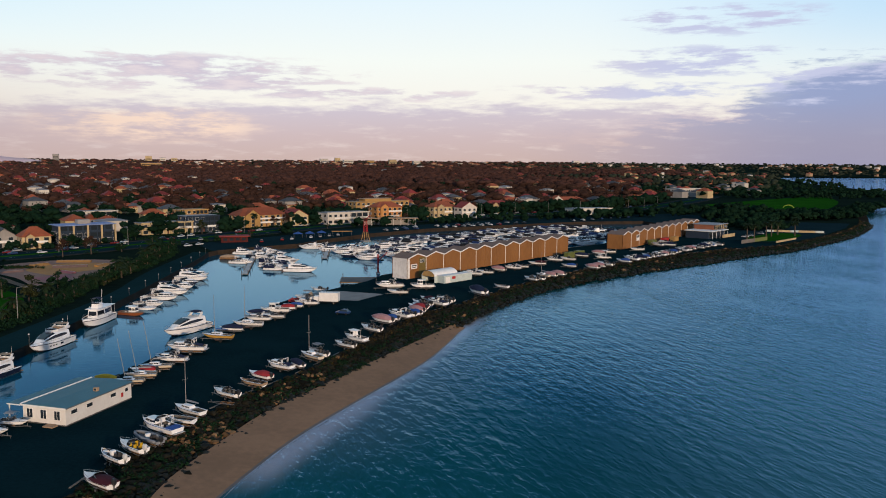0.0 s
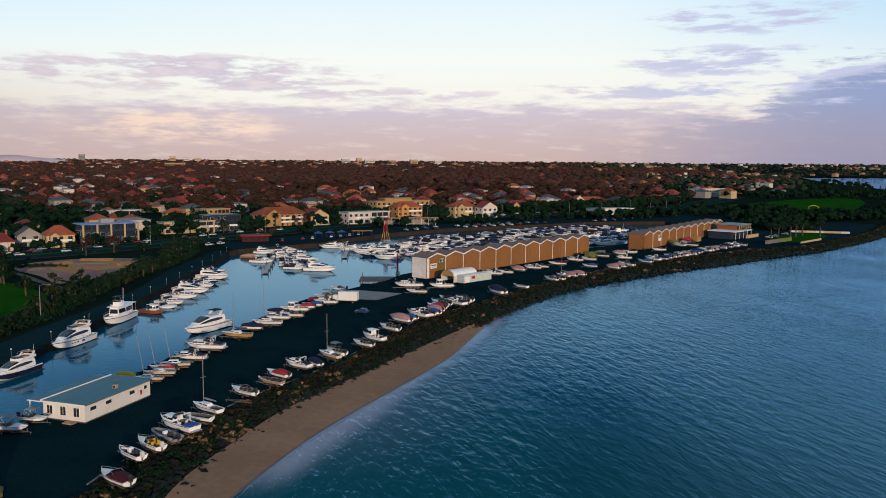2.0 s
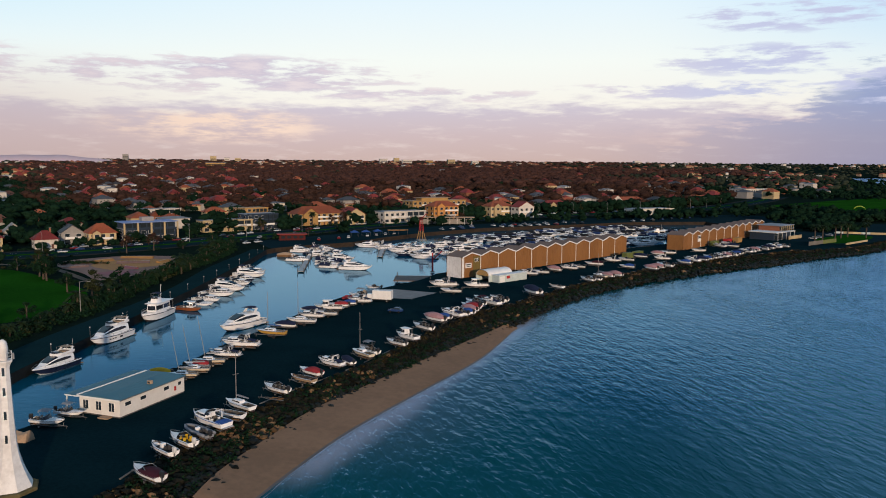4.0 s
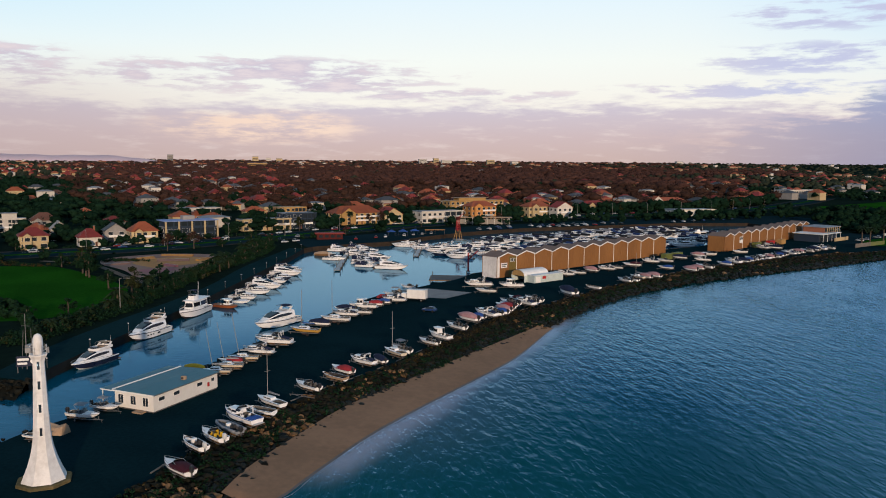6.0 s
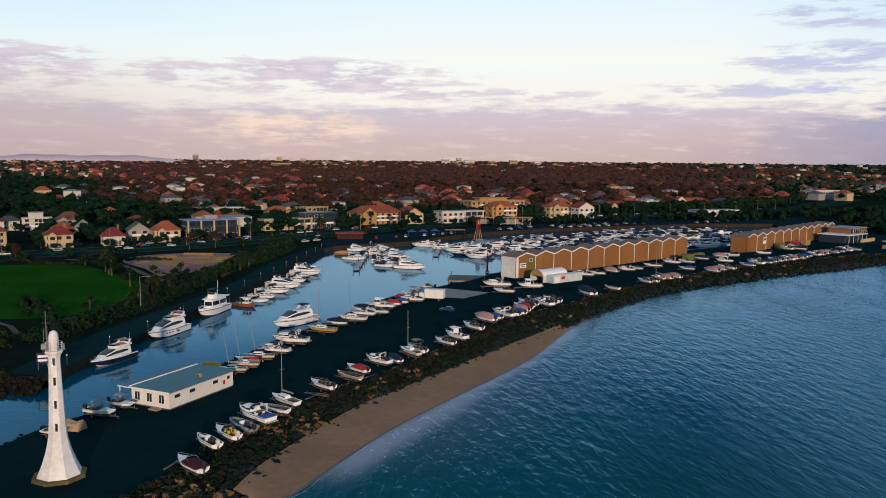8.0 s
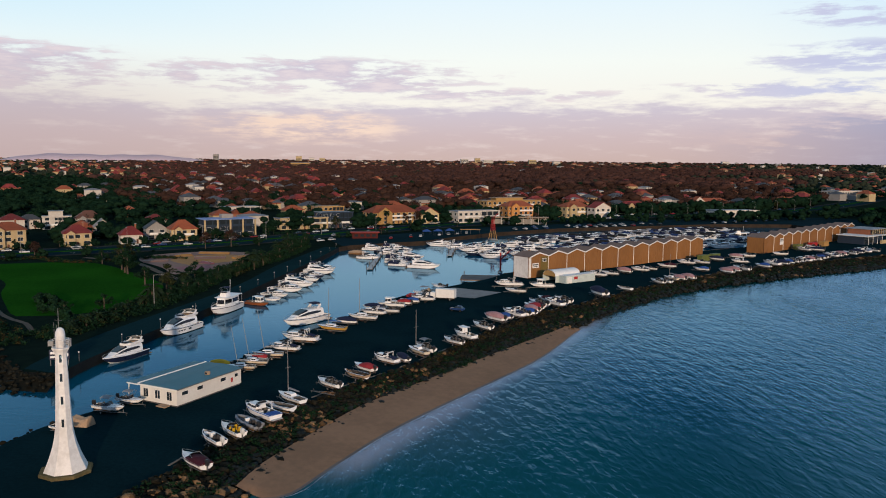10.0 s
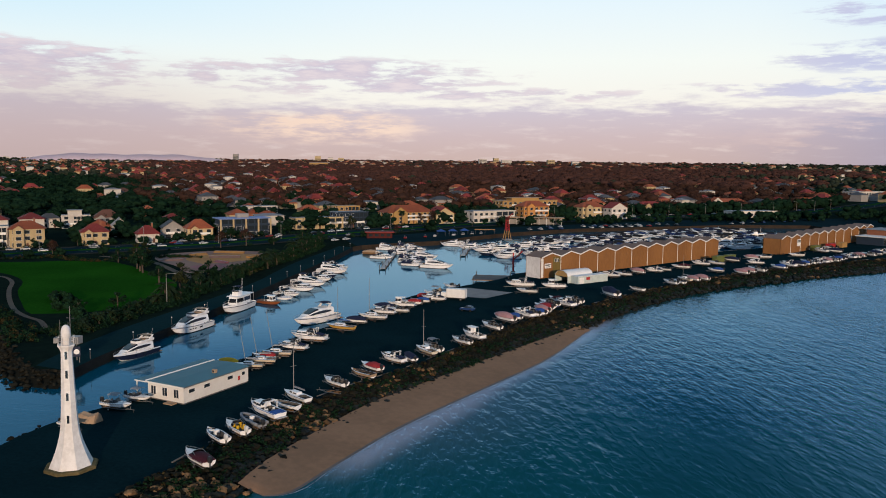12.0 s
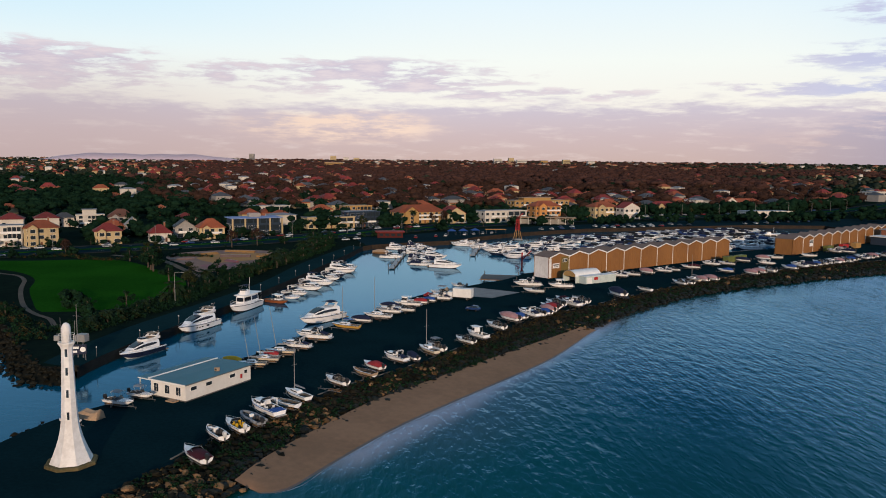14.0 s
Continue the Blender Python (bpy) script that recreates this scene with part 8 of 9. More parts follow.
# green strip between promenade and lawn
for i, p in enumerate(NORTH_BANK[3:]):
    if p.y > 172:
        plant(rng.choice(["palm", "round", "round"]) if i % 2 else rng.choice(["palm", "round"]), p.x - 17.5 + rng.uniform(-2.5, 2.0), p.y + rng.uniform(-1.5, 1.5), rng.uniform(0.45, 0.7) if p.y < 260 else rng.uniform(0.65, 0.95))
for x, y, k, s in ((-163, 275, "round", 1.2), (-168, 281, "gum", 0.9), (-160, 272, "round", 1.1), (-170, 288, "round", 1.0), (-173, 294, "gum", 0.8), (-140, 250, "round", 0.9), (-186, 296, "round", 0.8),
                   (-128, 262, "round", 1.0), (-124, 246, "palm", 1.1), (-122, 232, "gum", 0.9), (-120, 220, "palm", 1.1), (-126, 205, "round", 0.7), (-132, 196, "round", 0.6), (-150, 186, "round", 0.55),
                   (-123, 300, "palm", 1.2), (-126, 312, "palm", 1.1), (-122, 326, "round", 0.9), (-128, 340, "palm", 1.2), (-126, 352, "round", 1.0), (-134, 366, "palm", 1.1), (-130, 380, "round", 1.0)):
    plant(k, x, y, s)
# low planting, as one mass of leaves each
rn = np.random.RandomState(3)


def shrub_stuff(name, spots, material, label, size=0.3, per=34):
    c = np.array([(x, y, z + 0.45 * r) for x, y, z, r in spots])
    v, f = leaf_quads(c, per, np.array([r for *_, r in spots]), size, rn, 0.7)
    v[:, 2] = np.maximum(v[:, 2], np.repeat(c[:, 2] - 0.8 * np.array([r for *_, r in spots]), per * 4))
    solid(name, quick_mesh(name, v, f), material, label, "shrubs", kind="stuff")


strip_spots, tip_spots, crest_spots, green_spots, park_edge, hedge = [], [], [], [], [], []
for p in evenly(NORTH_BANK[6:], 330):
    for k in range(3):
        r = rng.uniform(0.9, 2.2)
        strip_spots.append((p.x - 14.5 - rng.random() * 11 - 2 * math.sin(p.y * 0.05), p.y + rng.uniform(-1, 1), 0.0, r))
    if rng.random() < 0.5:
        tip_spots.append((p.x - 14.5 - rng.random() * 9, p.y + rng.uniform(-1, 1), 0.6, rng.uniform(0.8, 1.5)))
shrub_stuff("shrubs_promenade", strip_spots, "leaf", "dense dark shrubs between promenade and lawn", 0.34)
shrub_stuff("shrubs_promenade_olive", tip_spots, "leaf_olive", "olive-green shrubs between promenade and lawn", 0.30)
for a, b in zip(evenly(CREST, 800), evenly(TOE, 800)):
    if a.y > 620:
        continue
    if noise.noise(Vector((a.x * 0.05, a.y * 0.05, 5.0))) > (-0.2 if a.y < 170 else -0.6):
        for k in range(2 if a.y < 170 else 3):
            f = rng.uniform(0.0, 0.75 if a.y < 170 else 0.9)
            p = a.lerp(b, f)
            (crest_spots if f < 0.26 else green_spots).append((p.x, p.y, -1.9 * f, rng.uniform(0.4, 0.85) * (1.0 if a.y < 170 else 1.5)))
    for k in range(4 if a.y < 135 else 2 if a.y < 185 else 0):
        f = rng.uniform(0.0, 0.8)
        p = a.lerp(b, f)
        green_spots.append((p.x + rng.uniform(-0.6, 0.6), p.y, -1.9 * f, rng.uniform(0.5, 1.0)))
shrub_stuff("shrubs_sea_wall", crest_spots, "scrub", "low brown-green scrub growing over the sea wall", 0.2, 26)
shrub_stuff("shrubs_spit_end", green_spots, "leaf", "dark green scrub on the rocks of the sea wall", 0.24, 26)
for p in evenly(LEFT_COAST[-26:-3], 200):
    for k in range(2):
        park_edge.append((p.x + rng.uniform(-3, 2), p.y + rng.uniform(0.5, 9), 0.0, rng.uniform(0.6, 1.5)))
for k in range(260):
    a = rng.random()
    park_edge.append((-235 + 70 * a + rng.uniform(-6, 6), 292 + 8 * math.sin(a * 9) + 22 * a, 0.0, rng.uniform(0.5, 1.2)))
for p, q in zip(road_mid[4:-22], road_mid[5:]):
    d = (q - p).normalized()
    nn = Vector((-d.y, d.x, 0))
    for k in range(9):
        c = p + d * rng.uniform(0, 12) + nn * (rng.choice((17.5, 18.5, 20, 22, -18)) + rng.uniform(-1, 1))
        if rng.random() < 0.75:
            hedge.append((c.x, c.y, 0.0, rng.uniform(0.7, 1.9)))
shrub_stuff("hedges_road", hedge, "leaf", "dark garden hedges and shrubs along the road", 0.34)
shrub_stuff("shrubs_park_dry", park_edge[1::3], "scrub", "dry brown scrub on the park shore", 0.26)
park_edge = [p for i, p in enumerate(park_edge) if i % 3 != 1]
shrub_stuff("shrubs_park", park_edge, "leaf", "dark shrubs round the edge of the park", 0.3)
# trees among the houses on the road
for i in range(2, len(road_mid) - 22):
    p = road_mid[i]
    d = (road_mid[min(i + 1, len(road_mid) - 1)] - p).normalized()
    nn = Vector((-d.y, d.x, 0))
    for off in (18, 23):
        if rng.random() < (0.45 if p.y < 474 else 0.62):
            q = p + nn * (off + rng.uniform(-3, 3)) + d * rng.uniform(-6, 6)
            plant(rng.choice(["round", "round", "fig", "bare", "gum", "tall_palm"]), q.x, q.y, rng.uniform(0.4, 0.7) if q.y < 474 else rng.uniform(0.6, 1.0))
    for off in (-19,):
        if rng.random() < 0.35 and p.y < 640:
            q = p + nn * (off + rng.uniform(-3, 3)) + d * rng.uniform(-6, 6)
            plant(rng.choice(["round", "round", "bare"]), q.x, q.y, rng.uniform(0.5, 0.9))
# dark figs and palms behind the second boat store
for x, y in ((172, 452), (180, 462), (190, 470), (198, 482), (206, 492), (214, 486), (220, 500)):
    plant("tall_palm", x, y, rng.uniform(0.85, 1.1))
for f, s in ((0.4828, 1.0), (0.4936, 0.55), (0.5045, 0.5), (0.5153, 0.55), (0.547, 0.5), (0.44, 0.6), (0.40, 0.5), (0.455, 0.7), (0.474, 0.6), (0.53, 0.45), (0.466, 0.5)):
    plant("pine", f * 1240, 1240 - 40 * (s < 1), s)

# ---------------------------------------------------------------- suburb behind: houses one can tell apart, then far stuff


def behind_road(x, y):
    """Signed distance from the road, to the inland side."""
    i = min(range(len(road_mid)), key=lambda k: (road_mid[k].x - x) ** 2 + (road_mid[k].y - y) ** 2)
    i = min(i, len(road_mid) - 2)
    d = (road_mid[i + 1] - road_mid[i]).normalized()
    return (Vector((x, y, 0)) - road_mid[i]).dot(Vector((-d.y, d.x, 0)))


def small_house(wall, roof, w, d, eave, peak, label):
    o = thing("house", label, "house", group="suburban houses")
    part("wall", Shape().box(-w / 2, w / 2, -d / 2, d / 2, -0.2, eave), wall, o)
    part("roof", hip_roof(w, d, eave + 0.005, peak - eave), roof, o)
    window_copy(o, pose(-0.26 * w, -d / 2, eave * 0.55), 2.0, 1.5)
    return o


SUBURB = [("cream_wall", "terracotta", 13, 11, 4.2, 7.4, "cream house with a terracotta hip roof"), ("white_render", "red_roof", 12, 12, 5.6, 8.8, "white house with a red tiled roof"),
          ("brick_wall", "terracotta", 14, 11, 3.6, 6.8, "brick bungalow with an orange tiled roof"), ("cream_wall", "slate", 12, 13, 5.8, 8.8, "cream house with a dark slate roof"),
          ("white_render", "pale_roof", 14, 12, 5.6, 6.6, "white house with a pale sheet roof"), ("orange_wall", "brown_roof", 13, 12, 5.6, 9.0, "orange-walled house with a brown roof")]
spots = []
rng = random.Random(41)
tries = 0
while len(spots) < 74 and tries < 6000:
    tries += 1
    y = 400 + 560 * rng.random() ** 1.1
    x = rng.uniform(-0.95, 0.45) * y
    s = behind_road(x, y)
    if s < 66 or (x < -0.5 * y and s > 110 and rng.random() < 0.85) or any((a - x) ** 2 + (b - y) ** 2 < 260 for a, b in spots):
        continue
    spots.append((x, y))
    k = rng.choice([0, 0, 1, 1, 2, 2, 3, 5, 4, 4])
    row = SUBURB[k]
    place_thing(f"suburb{k}", lambda: small_house(*row), turned(x, y, 0, rng.choice([38, 38, 128, 38]) + rng.uniform(-4, 4), rng.uniform(0.95, 1.2)))

rn = np.random.RandomState(7)


def scatter(n, y0, y1, power, left=-0.98, right=0.62):
    y = y0 + (y1 - y0) * rn.uniform(0, 1, n) ** power
    x = rn.uniform(left, right, n) * y
    return x, y


def on_land(x, y):
    """Keeps what stands inland of the road and the bay."""
    rx = np.array([p.x for p in road_mid])
    ry = np.array([p.y for p in road_mid])
    edge = np.interp(y, ry, rx)
    near = x < np.where(y < 1000, edge - 34, 1e9)
    bx = np.interp(y, [878, 973, 1040, 1150, 1283, 1471, 1684, 2100, 2560, 2660, 2680], [480, 628, 800, 900, 707, 740, 787, 900, 1060, 1180, 99999])
    return near & (x < bx - 15)


def patchy(x, y, scale):
    return np.array([noise.noise(Vector((a / scale, b / scale, 0.3))) for a, b in zip(x, y)])


def lump_forms(level):
    """A few uneven rounded lumps, as vertices and triangles."""
    bm = bmesh.new()
    bmesh.ops.create_icosphere(bm, subdivisions=level, radius=1.0)
    v = np.array([p.co[:] for p in bm.verts])
    f = np.array([[p.index for p in q.verts] for q in bm.faces])
    bm.free()
    forms = []
    for k in range(8):
        grow = np.array([1.0 + 0.62 * noise.noise(Vector(p) * 1.7 + Vector((k * 9.1, 0, 0))) + 0.16 * noise.noise(Vector(p) * 4.3 + Vector((0, k * 7.3, 0))) for p in v])
        forms.append(v * grow[:, None])
    return np.array(forms), f


LUMPS = {1: lump_forms(1), 2: lump_forms(2)}


def clump_faces(c, r, squash=0.8, level=1):
    """A rounded uneven lump of foliage round each centre; returns vertices and triangles."""
    n = len(c)
    forms, tri = LUMPS[level]
    d = forms[rn.randint(0, len(forms), n)]
    a = rn.uniform(0, math.tau, n)[:, None]
    d = np.stack([d[..., 0] * np.cos(a) - d[..., 1] * np.sin(a), d[..., 0] * np.sin(a) + d[..., 1] * np.cos(a), d[..., 2] * squash], -1)
    v = (c[:, None, :] + d * np.asarray(r).reshape(-1, 1, 1)).reshape(-1, 3)
    return v, (np.arange(n)[:, None, None] * d.shape[1] + tri).reshape(-1, 3)


def far_tree_stuff(name, n, y0, y1, power, clumps, r, h, lump, material, label, want, twigs=0, left=-0.98, right=0.62, flat_far=0.4):
    x, y = scatter(n, y0, y1, power, left, right)
    ok = on_land(x, y)
    x, y = x[ok], y[ok]
    ok = ~((x > 0.34 * y) & (y > 680) & (y < 1020)) & ~((x > 0.415 * y) & (y < 2680))
    x, y = x[ok], y[ok]
    ok = want(x, y, patchy(x, y, 260), patchy(x, y, 900))
    x, y = x[ok], y[ok]
    m, k = len(x), clumps
    scale = rn.uniform(0.6, 1.25, (m, 1))
    a = rn.uniform(0, math.tau, (m, k))
    u = rn.uniform(0.0, 1.0, (m, k))
    rr = r * scale * np.sqrt(1 - 0.75 * u * u) * rn.uniform(0.25, 0.75, (m, k))
    c = np.stack([x[:, None] + rr * np.cos(a), y[:, None] + rr * np.sin(a), land(x, y)[:, None] + h * scale * (0.38 + 0.34 * u)], -1).reshape(-1, 3)
    size = (lump * scale * rn.uniform(0.7, 1.15, (m, k))).ravel()
    v, f = clump_faces(c, size * 0.92, 0.55 if y0 < 1000 else flat_far, 1)
    me = quick_mesh(name, v, f)
    me.polygons.foreach_set("use_smooth", [True] * len(me.polygons))
    solid(name, me, material, label, "woods", kind="stuff")
    if twigs:
        v, f = leaf_quads(c, twigs, size * 1.3, 0.75 if y0 < 1000 else 1.7, rn, 1.2)
        solid(name + "_twigs", quick_mesh(name + "_twigs", v, f), material, label.replace("trees", "tree twigs"), "woods", kind="stuff")


def woods_at(name, spots, material, label):
    """Trees standing close together at given spots."""
    cs, rs = [], []
    for x, y, s in spots:
        for k in range(6):
            a, u = rn.uniform(0, math.tau), rn.uniform(0, 1)
            rr = 4.6 * s * math.sqrt(1 - 0.7 * u * u) * rn.uniform(0.3, 0.8)
            cs.append((x + rr * math.cos(a), y + rr * math.sin(a), 9.0 * s * (0.25 + 0.5 * u)))
            rs.append(2.5 * s * rn.uniform(0.7, 1.2))
    v, f = clump_faces(np.array(cs), np.array(rs), 0.8, 1)
    me = quick_mesh(name, v, f)
    me.polygons.foreach_set("use_smooth", [True] * len(me.polygons))
    solid(name, me, material, label, "woods", kind="stuff")
    v, f = leaf_quads(cs, 24, np.array(rs) * 1.2, 0.55, rn, 1.0)
    solid(name + "_leaves", quick_mesh(name + "_leaves", v, f), material, label, "woods", kind="stuff")


grove, headland = [], []
for k in range(90):
    f = rn.uniform(0, 1)
    grove.append((100 + 190 * f + rn.uniform(-14, 14), 622 + 110 * f + rn.uniform(-24, 34), rn.uniform(0.6, 1.0)))
for k in range(46):
    f = rn.uniform(0, 1)
    grove.append((172 + 120 * f + rn.uniform(-6, 6), 524 + 110 * f + rn.uniform(-2, 26), rn.uniform(0.45, 0.75)))
for k in range(130):
    f = rn.uniform(0, 1)
    grove.append((205 + 125 * f + rn.uniform(-16, 16), 600 + 45 * f + rn.uniform(-14, 46), rn.uniform(0.6, 1.0)))
for k in range(34):
    f = rn.uniform(0, 1)
    grove.append((196 + 34 * f + rn.uniform(-5, 5), 512 + 10 * f + rn.uniform(6, 26), rn.uniform(0.5, 0.85)))
for k in range(70):
    f = rn.uniform(0, 1)
    grove.append((318 + 130 * f + rn.uniform(-6, 14), 648 + 190 * f + rn.uniform(-14, 14), rn.uniform(0.45, 0.85)))
for k in range(60):
    f = rn.uniform(0, 1)
    grove.append((296 + 170 * f ** 1.1 + rn.uniform(-8, 6), 622 + 250 * f + rn.uniform(-8, 8), rn.uniform(0.3, 0.6)))
for k in range(320):
    y = rn.uniform(985, 1280)
    headland.append((y * rn.uniform(0.36, 0.60), y, rn.uniform(0.5, 0.85) * (1.0 if y < 1060 else 1.15)))
for k in range(150):
    y = rn.uniform(1280, 1950)
    headland.append((y * rn.uniform(0.38, 0.50), y, rn.uniform(0.7, 1.15)))
headland = [(x, y, s) for x, y, s in headland if on_land(np.array([x - 30.0]), np.array([max(y, 1001.0)]))[0]]
street = []
for p, q in zip(road_mid[34:-16], road_mid[35:]):
    if p.y < 474:
        continue
    d = (q - p).normalized()
    for k in range(4):
        c = p + d * rng.uniform(0, 12) + Vector((-d.y, d.x, 0)) * rng.uniform(15, 24)
        if rng.random() < 0.8:
            street.append((c.x, c.y, rng.uniform(0.75, 1.4)))
for p, q in zip(road_mid[3:-16], road_mid[4:]):
    d = (q - p).normalized()
    nn = Vector((-d.y, d.x, 0))
    for k in range(7):
        off = rng.choice((17, 19, 21, -19, -24, 42, 46, 50, 55, 60, 66))
        c = p + d * rng.uniform(0, 12) + nn * (off + rng.uniform(-2, 2))
        if rng.random() < (0.75 if off > 30 else 0.4):
            street.append((c.x, c.y, (rng.uniform(0.3, 0.6) if p.y < 474 else rng.uniform(0.5, 0.9)) if off < 30 else rng.uniform(0.75, 1.1)))
for k in range(46):
    f = rn.uniform(0, 1)
    street.append((-62 + 210 * f + rn.uniform(-5, 5), 520 + 112 * f + rn.uniform(2, 26), rn.uniform(0.45, 0.85)))
# the fronts of the larger blocks stay open to the road
FRONTS = [(-124.6, 534.5, 17), (-43.7, 591.8, 11), (-70.5, 561.0, 16), (-167.4, 476.3, 14), (-3.0, 630.7, 10)]
street = [(x, y, k) for x, y, k in street if not any(abs((x - a) + (y - b) * 0.12) < w and -30 < y - b < 0 for a, b, w in FRONTS) or k < 0.42]
woods_at("street_trees", street, "leaf_deep", "dark evergreen trees along the beach road")
garden = []
for x, y, w in ((-261.1, 336.6, 15), (-238.1, 355.4, 12), (-251.0, 396.2, 8), (-219.5, 371.7, 10), (-218.8, 394.2, 11), (-203.1, 393.7, 13), (-190.5, 419.8, 27), (-167.4, 476.3, 30), (-101.7, 540.7, 14), (-70.5, 561.0, 32)):
    for k in range(3 if w < 20 else 6):
        u, out = rn.uniform(-0.6, 0.6) * w, rn.uniform(8.5, 12.0)
        garden.append((x + 0.77 * u + 0.63 * out, y + 0.63 * u - 0.77 * out, rn.uniform(0.22, 0.5)))
woods_at("garden_shrubs", garden, "leaf_deep", "dark shrubs and small trees in the front gardens")
shrubs = [(-129 - 24 * f + rn.uniform(-4, 2), 190 + 26 * f + rn.uniform(-2, 4), rn.uniform(0.18, 0.34)) for f in rn.uniform(0, 1, 22)]
woods_at("park_shrubs", shrubs, "leaf", "dark green shrubs along the edge of the park lawn")
woods_at("grove_behind_store", grove, "leaf_deep", "dark evergreen trees round the car parks")
woods_at("headland_woods", headland, "leaf_deep", "dark evergreen trees on the far headland")


def behind_all(x, y):
    return np.array([behind_road(a, b) for a, b in zip(x, y)])


def reddish(x, y, p, q):
    """Bare winter trees grow in the middle, evergreens to both sides."""
    f = x / y
    return 0.8 * p + 0.5 * q + 0.25 + np.minimum(4.5 * (f + 0.55), 0.35) - np.maximum(3.4 * (f - 0.01), 0)


far_tree_stuff("winter_trees_near", 3000, 520, 1250, 0.8, 3, 7.5, 11.0, 4.8, "twig", "bare reddish-brown winter trees between the houses", lambda x, y, p, q: reddish(x, y, p, q) > 0.12 + 0.4 * (y < 640) + 0.22 * (y < 860), 50)
far_tree_stuff("evergreens_near", 3300, 400, 1250, 0.9, 4, 5.2, 9.5, 3.2, "leaf_deep", "dark evergreen trees between the houses", lambda x, y, p, q: (reddish(x, y, p, q) < 0.15) | (rn.uniform(0, 1, len(x)) < 0.10 + 0.25 * (y < 640) + 0.2 * (y < 860)), 22)
far_tree_stuff("evergreen_belt", 700, 500, 1350, 0.9, 5, 5.8, 11.5, 3.6, "leaf_deep", "dense belt of dark evergreen trees", lambda x, y, p, q: behind_all(x, y) > 75, 14, -0.98, -0.56)
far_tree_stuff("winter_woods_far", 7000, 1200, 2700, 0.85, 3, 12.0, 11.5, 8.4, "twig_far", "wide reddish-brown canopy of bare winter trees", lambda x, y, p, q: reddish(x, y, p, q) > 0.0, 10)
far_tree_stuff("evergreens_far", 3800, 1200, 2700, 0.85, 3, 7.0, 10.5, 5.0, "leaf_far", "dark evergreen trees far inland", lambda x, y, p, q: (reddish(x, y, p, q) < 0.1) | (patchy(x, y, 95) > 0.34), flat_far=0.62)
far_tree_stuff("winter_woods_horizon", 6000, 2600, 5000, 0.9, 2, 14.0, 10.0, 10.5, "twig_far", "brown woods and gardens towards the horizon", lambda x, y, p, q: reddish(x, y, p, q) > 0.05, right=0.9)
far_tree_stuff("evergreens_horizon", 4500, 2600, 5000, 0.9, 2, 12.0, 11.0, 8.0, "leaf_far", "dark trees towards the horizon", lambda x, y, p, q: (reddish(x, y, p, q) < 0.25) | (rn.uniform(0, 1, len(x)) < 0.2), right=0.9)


def far_house_stuff(name_wall, name_roof, n, y0, y1, power, w, d, eave, peak, wall, roof, words):
    x, y = scatter(n, y0, y1, power)
    ok = on_land(x, y) & ~((x > 0.34 * y) & (y < 1020)) & ~((x > 0.40 * y) & (y < 2680)) & ~((x < -0.56 * y) & (y < 1500) & (rn.uniform(0, 1, len(x)) < 0.8)) & ~((x > -0.34 * y) & (x < 0.16 * y) & (y > 1020) & (y < 2500) & (rn.uniform(0, 1, len(x)) < 0.88)) & ~((x > 0.12 * y) & (rn.uniform(0, 1, len(x)) < 0.55))
    x, y = x[ok], y[ok]
    m = len(x)
    s = rn.uniform(0.7, 1.35, m)
    a = np.radians(38 + 90 * rn.randint(0, 2, m) + rn.uniform(-4, 4, m))
    wx, wy = w * s / 2, d * s / 2

    def corner(sx, sy, z, grow=0.0):
        lx, ly = sx * (wx + grow), sy * (wy + grow)
        return np.stack([x + lx * np.cos(a) - ly * np.sin(a), y + lx * np.sin(a) + ly * np.cos(a), land(x, y) + z * s], -1)

    v = np.stack([corner(sx, sy, z) for z in (-0.2, eave) for sx, sy in ((-1, -1), (1, -1), (1, 1), (-1, 1))], 1).reshape(-1, 3)
    q = np.array([(0, 1, 5, 4), (1, 2, 6, 5), (2, 3, 7, 6), (3, 0, 4, 7)])
    f = (np.arange(m)[:, None, None] * 8 + q).reshape(-1, 4)
    solid(name_wall, quick_mesh(name_wall, v, f, True), wall, words + " walls of far houses", "houses", kind="stuff")
    v = np.stack([corner(sx, sy, eave, 0.4) for sx, sy in ((-1, -1), (1, -1), (1, 1), (-1, 1))] + [corner(-0.35, 0, peak), corner(0.35, 0, peak)], 1).reshape(-1, 3)
    q = np.array([(0, 1, 5, 4), (2, 3, 4, 5), (1, 2, 5, 5), (3, 0, 4, 4)])
    tri = np.array([(0, 1, 5), (0, 5, 4), (2, 3, 4), (2, 4, 5), (1, 2, 5), (3, 0, 4)])
    f = (np.arange(m)[:, None, None] * 6 + tri).reshape(-1, 3)
    solid(name_roof, quick_mesh(name_roof, v, f, True), roof, words + " tiled roofs of far houses", "roofs", kind="stuff")


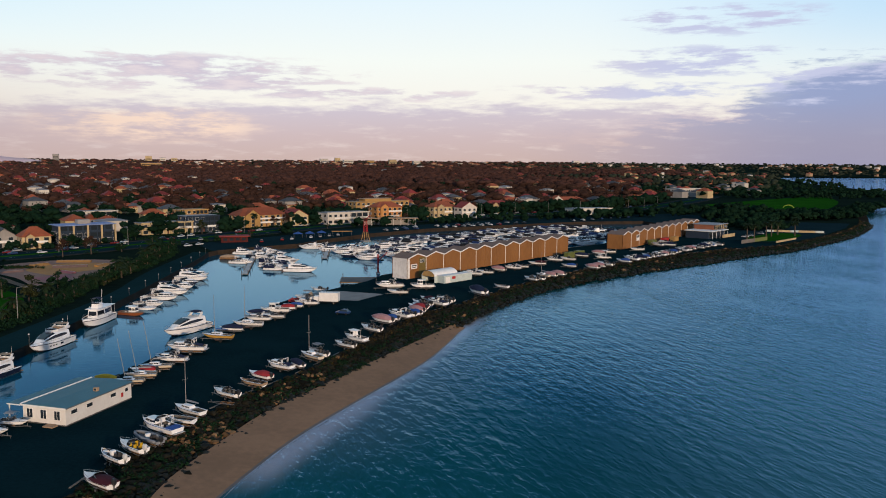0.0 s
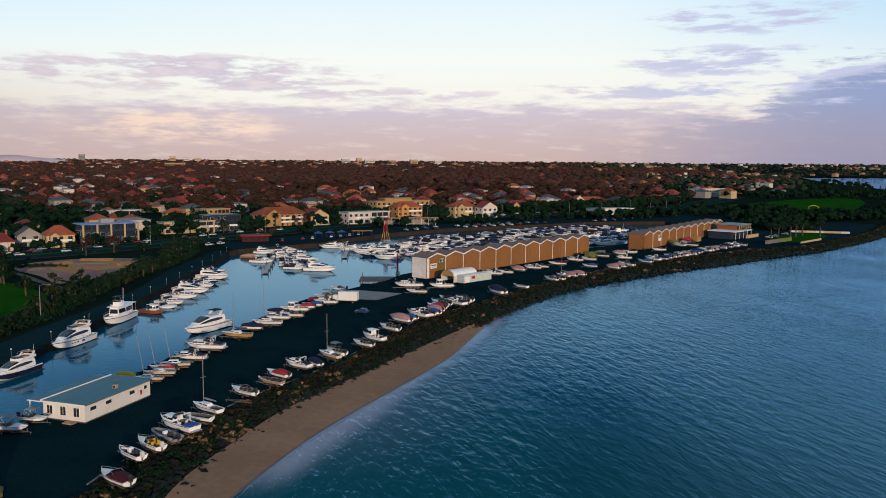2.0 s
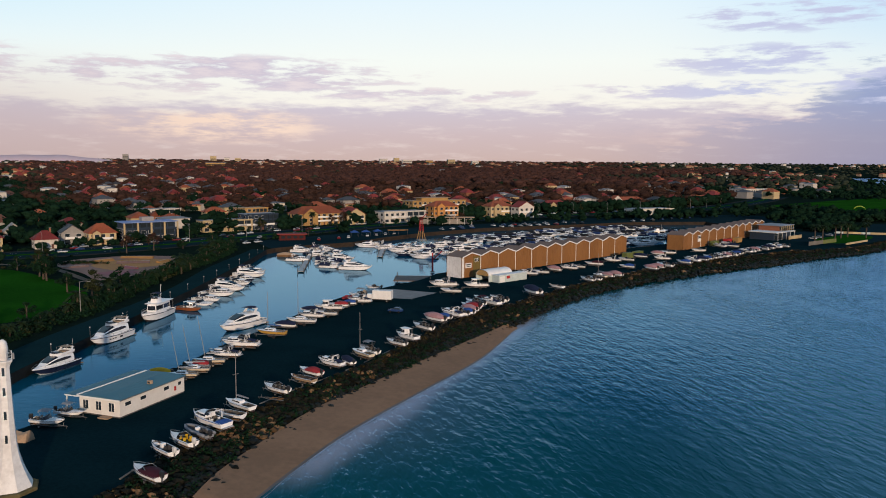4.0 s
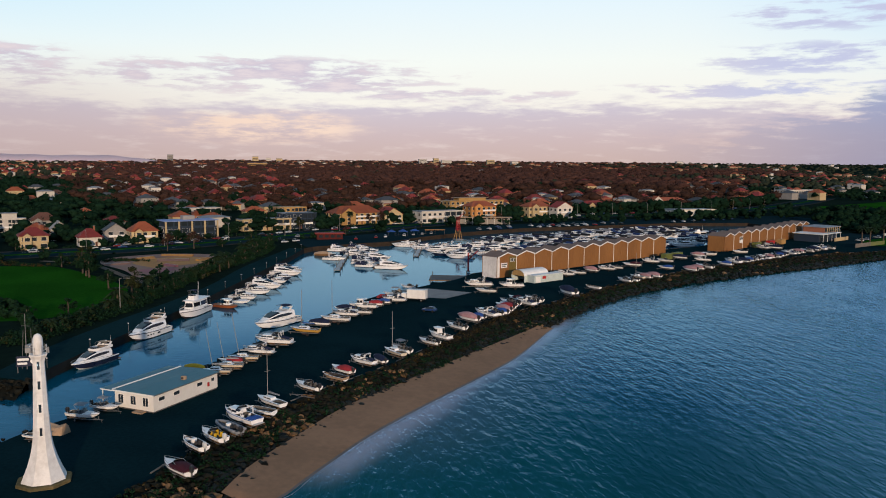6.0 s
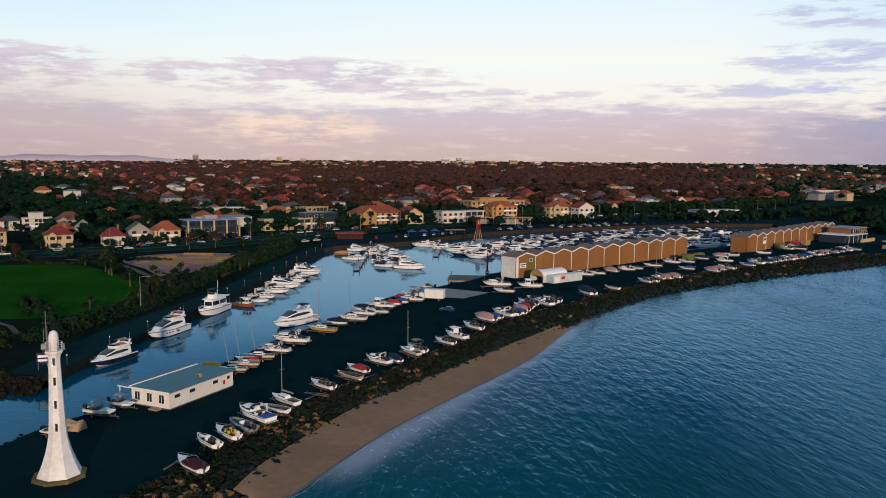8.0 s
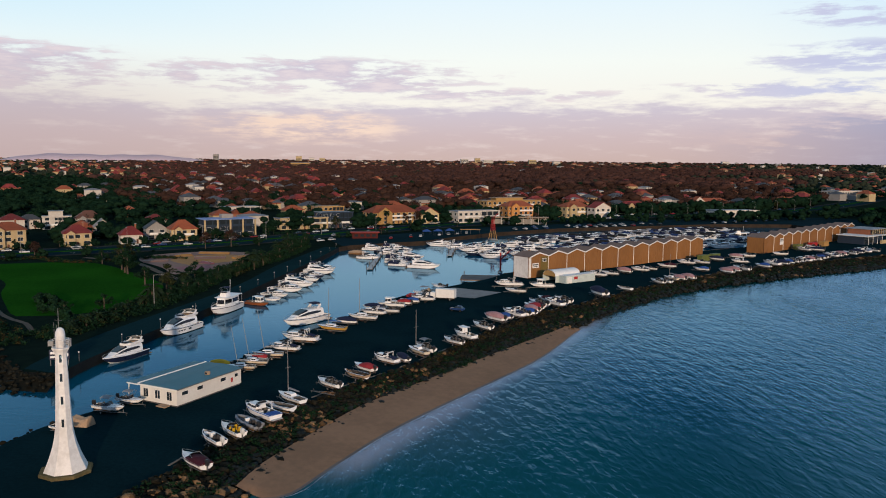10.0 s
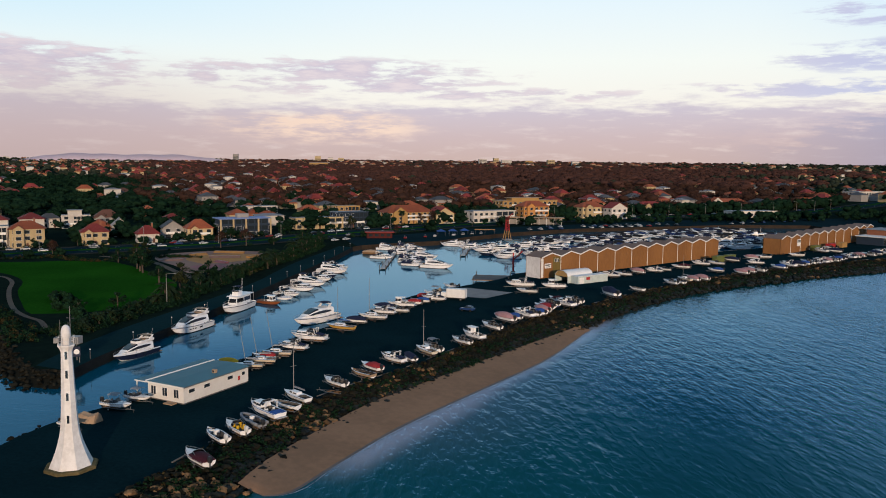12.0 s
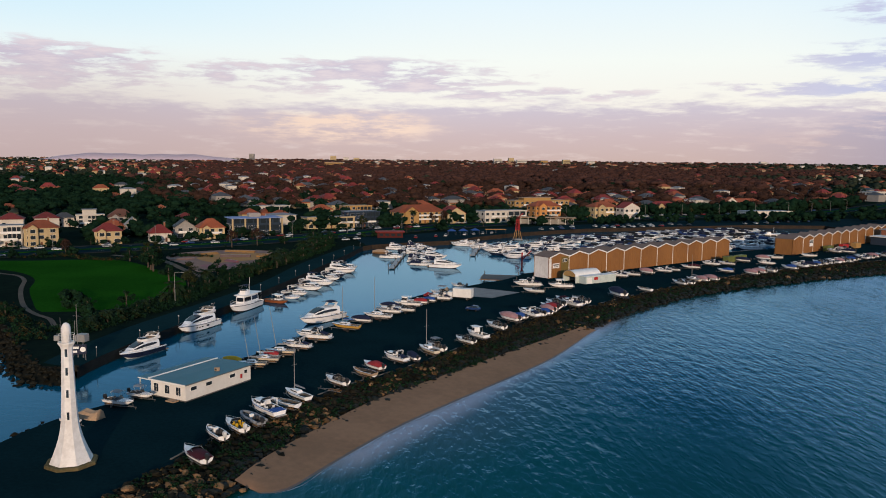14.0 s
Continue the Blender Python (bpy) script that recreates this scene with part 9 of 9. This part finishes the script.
far_house_stuff("far_walls_cream", "far_roofs_orange", 560, 680, 2600, 1.05, 12, 9, 6.6, 9.6, "cream_wall", "terracotta", "cream and orange")
far_house_stuff("far_walls_white", "far_roofs_pale", 210, 700, 2600, 1.0, 12, 8, 8.4, 9.6, "white_render", "pale_roof", "white and pale")
far_house_stuff("far_walls_brick", "far_roofs_red", 640, 680, 2600, 1.1, 12, 9, 6.4, 9.8, "brick_wall", "red_roof", "brick and red")
far_house_stuff("far_walls_grey", "far_roofs_slate", 260, 640, 1300, 1.0, 14, 11, 6.4, 9.0, "grey_wall", "slate", "grey and slate")
far_house_stuff("horizon_walls_pale", "horizon_roofs_pale", 150, 2650, 4850, 0.9, 20, 11, 9.5, 10.4, "white_render", "pale_roof", "pale")
far_house_stuff("horizon_walls_ochre", "horizon_roofs_red", 520, 2200, 4700, 0.9, 18, 11, 8.0, 11.0, "tan_wall", "terracotta", "warm")

for x, y, w, h, mat, words in ((-2080, 4300, 30, 38, "grey_wall", "grey"), (-1620, 4400, 34, 30, "cream_wall", "cream"), (-1560, 4450, 30, 22, "white_render", "white"), (-1480, 4400, 32, 20, "cream_wall", "cream"),
                               (-600, 4000, 40, 24, "white_render", "white"), (-540, 4050, 26, 29, "cream_wall", "cream"), (-480, 4000, 50, 20, "white_render", "pale"), (-240, 3700, 34, 25, "cream_wall", "cream"),
                               (-130, 3700, 32, 19, "white_render", "white"), (-360, 3900, 34, 19, "ochre_wall", "ochre"), (700, 4300, 34, 20, "white_render", "white"), (-950, 2600, 62, 17, "ochre_wall", "ochre")):
    o = thing("apartment_tower", f"far {words} apartment block on the horizon", "building", group="far apartment blocks", m=pose(x, y, float(land(x, y)), 0, 0, 20))
    part("wall", Shape().box(-w / 2, w / 2, -10, 10, -2, h), mat, o)
    part("roof", Shape().box(-w / 2 - 0.5, w / 2 + 0.5, -10.5, 10.5, h, h + 1.5), "pale_roof", o)
    for k in range(int(h / 8)):
        part("window_band", Shape().box(-w / 2 + 2, w / 2 - 2, -10.25, -10.01, 4 + k * 7, 6.4 + k * 7), "pane", o)
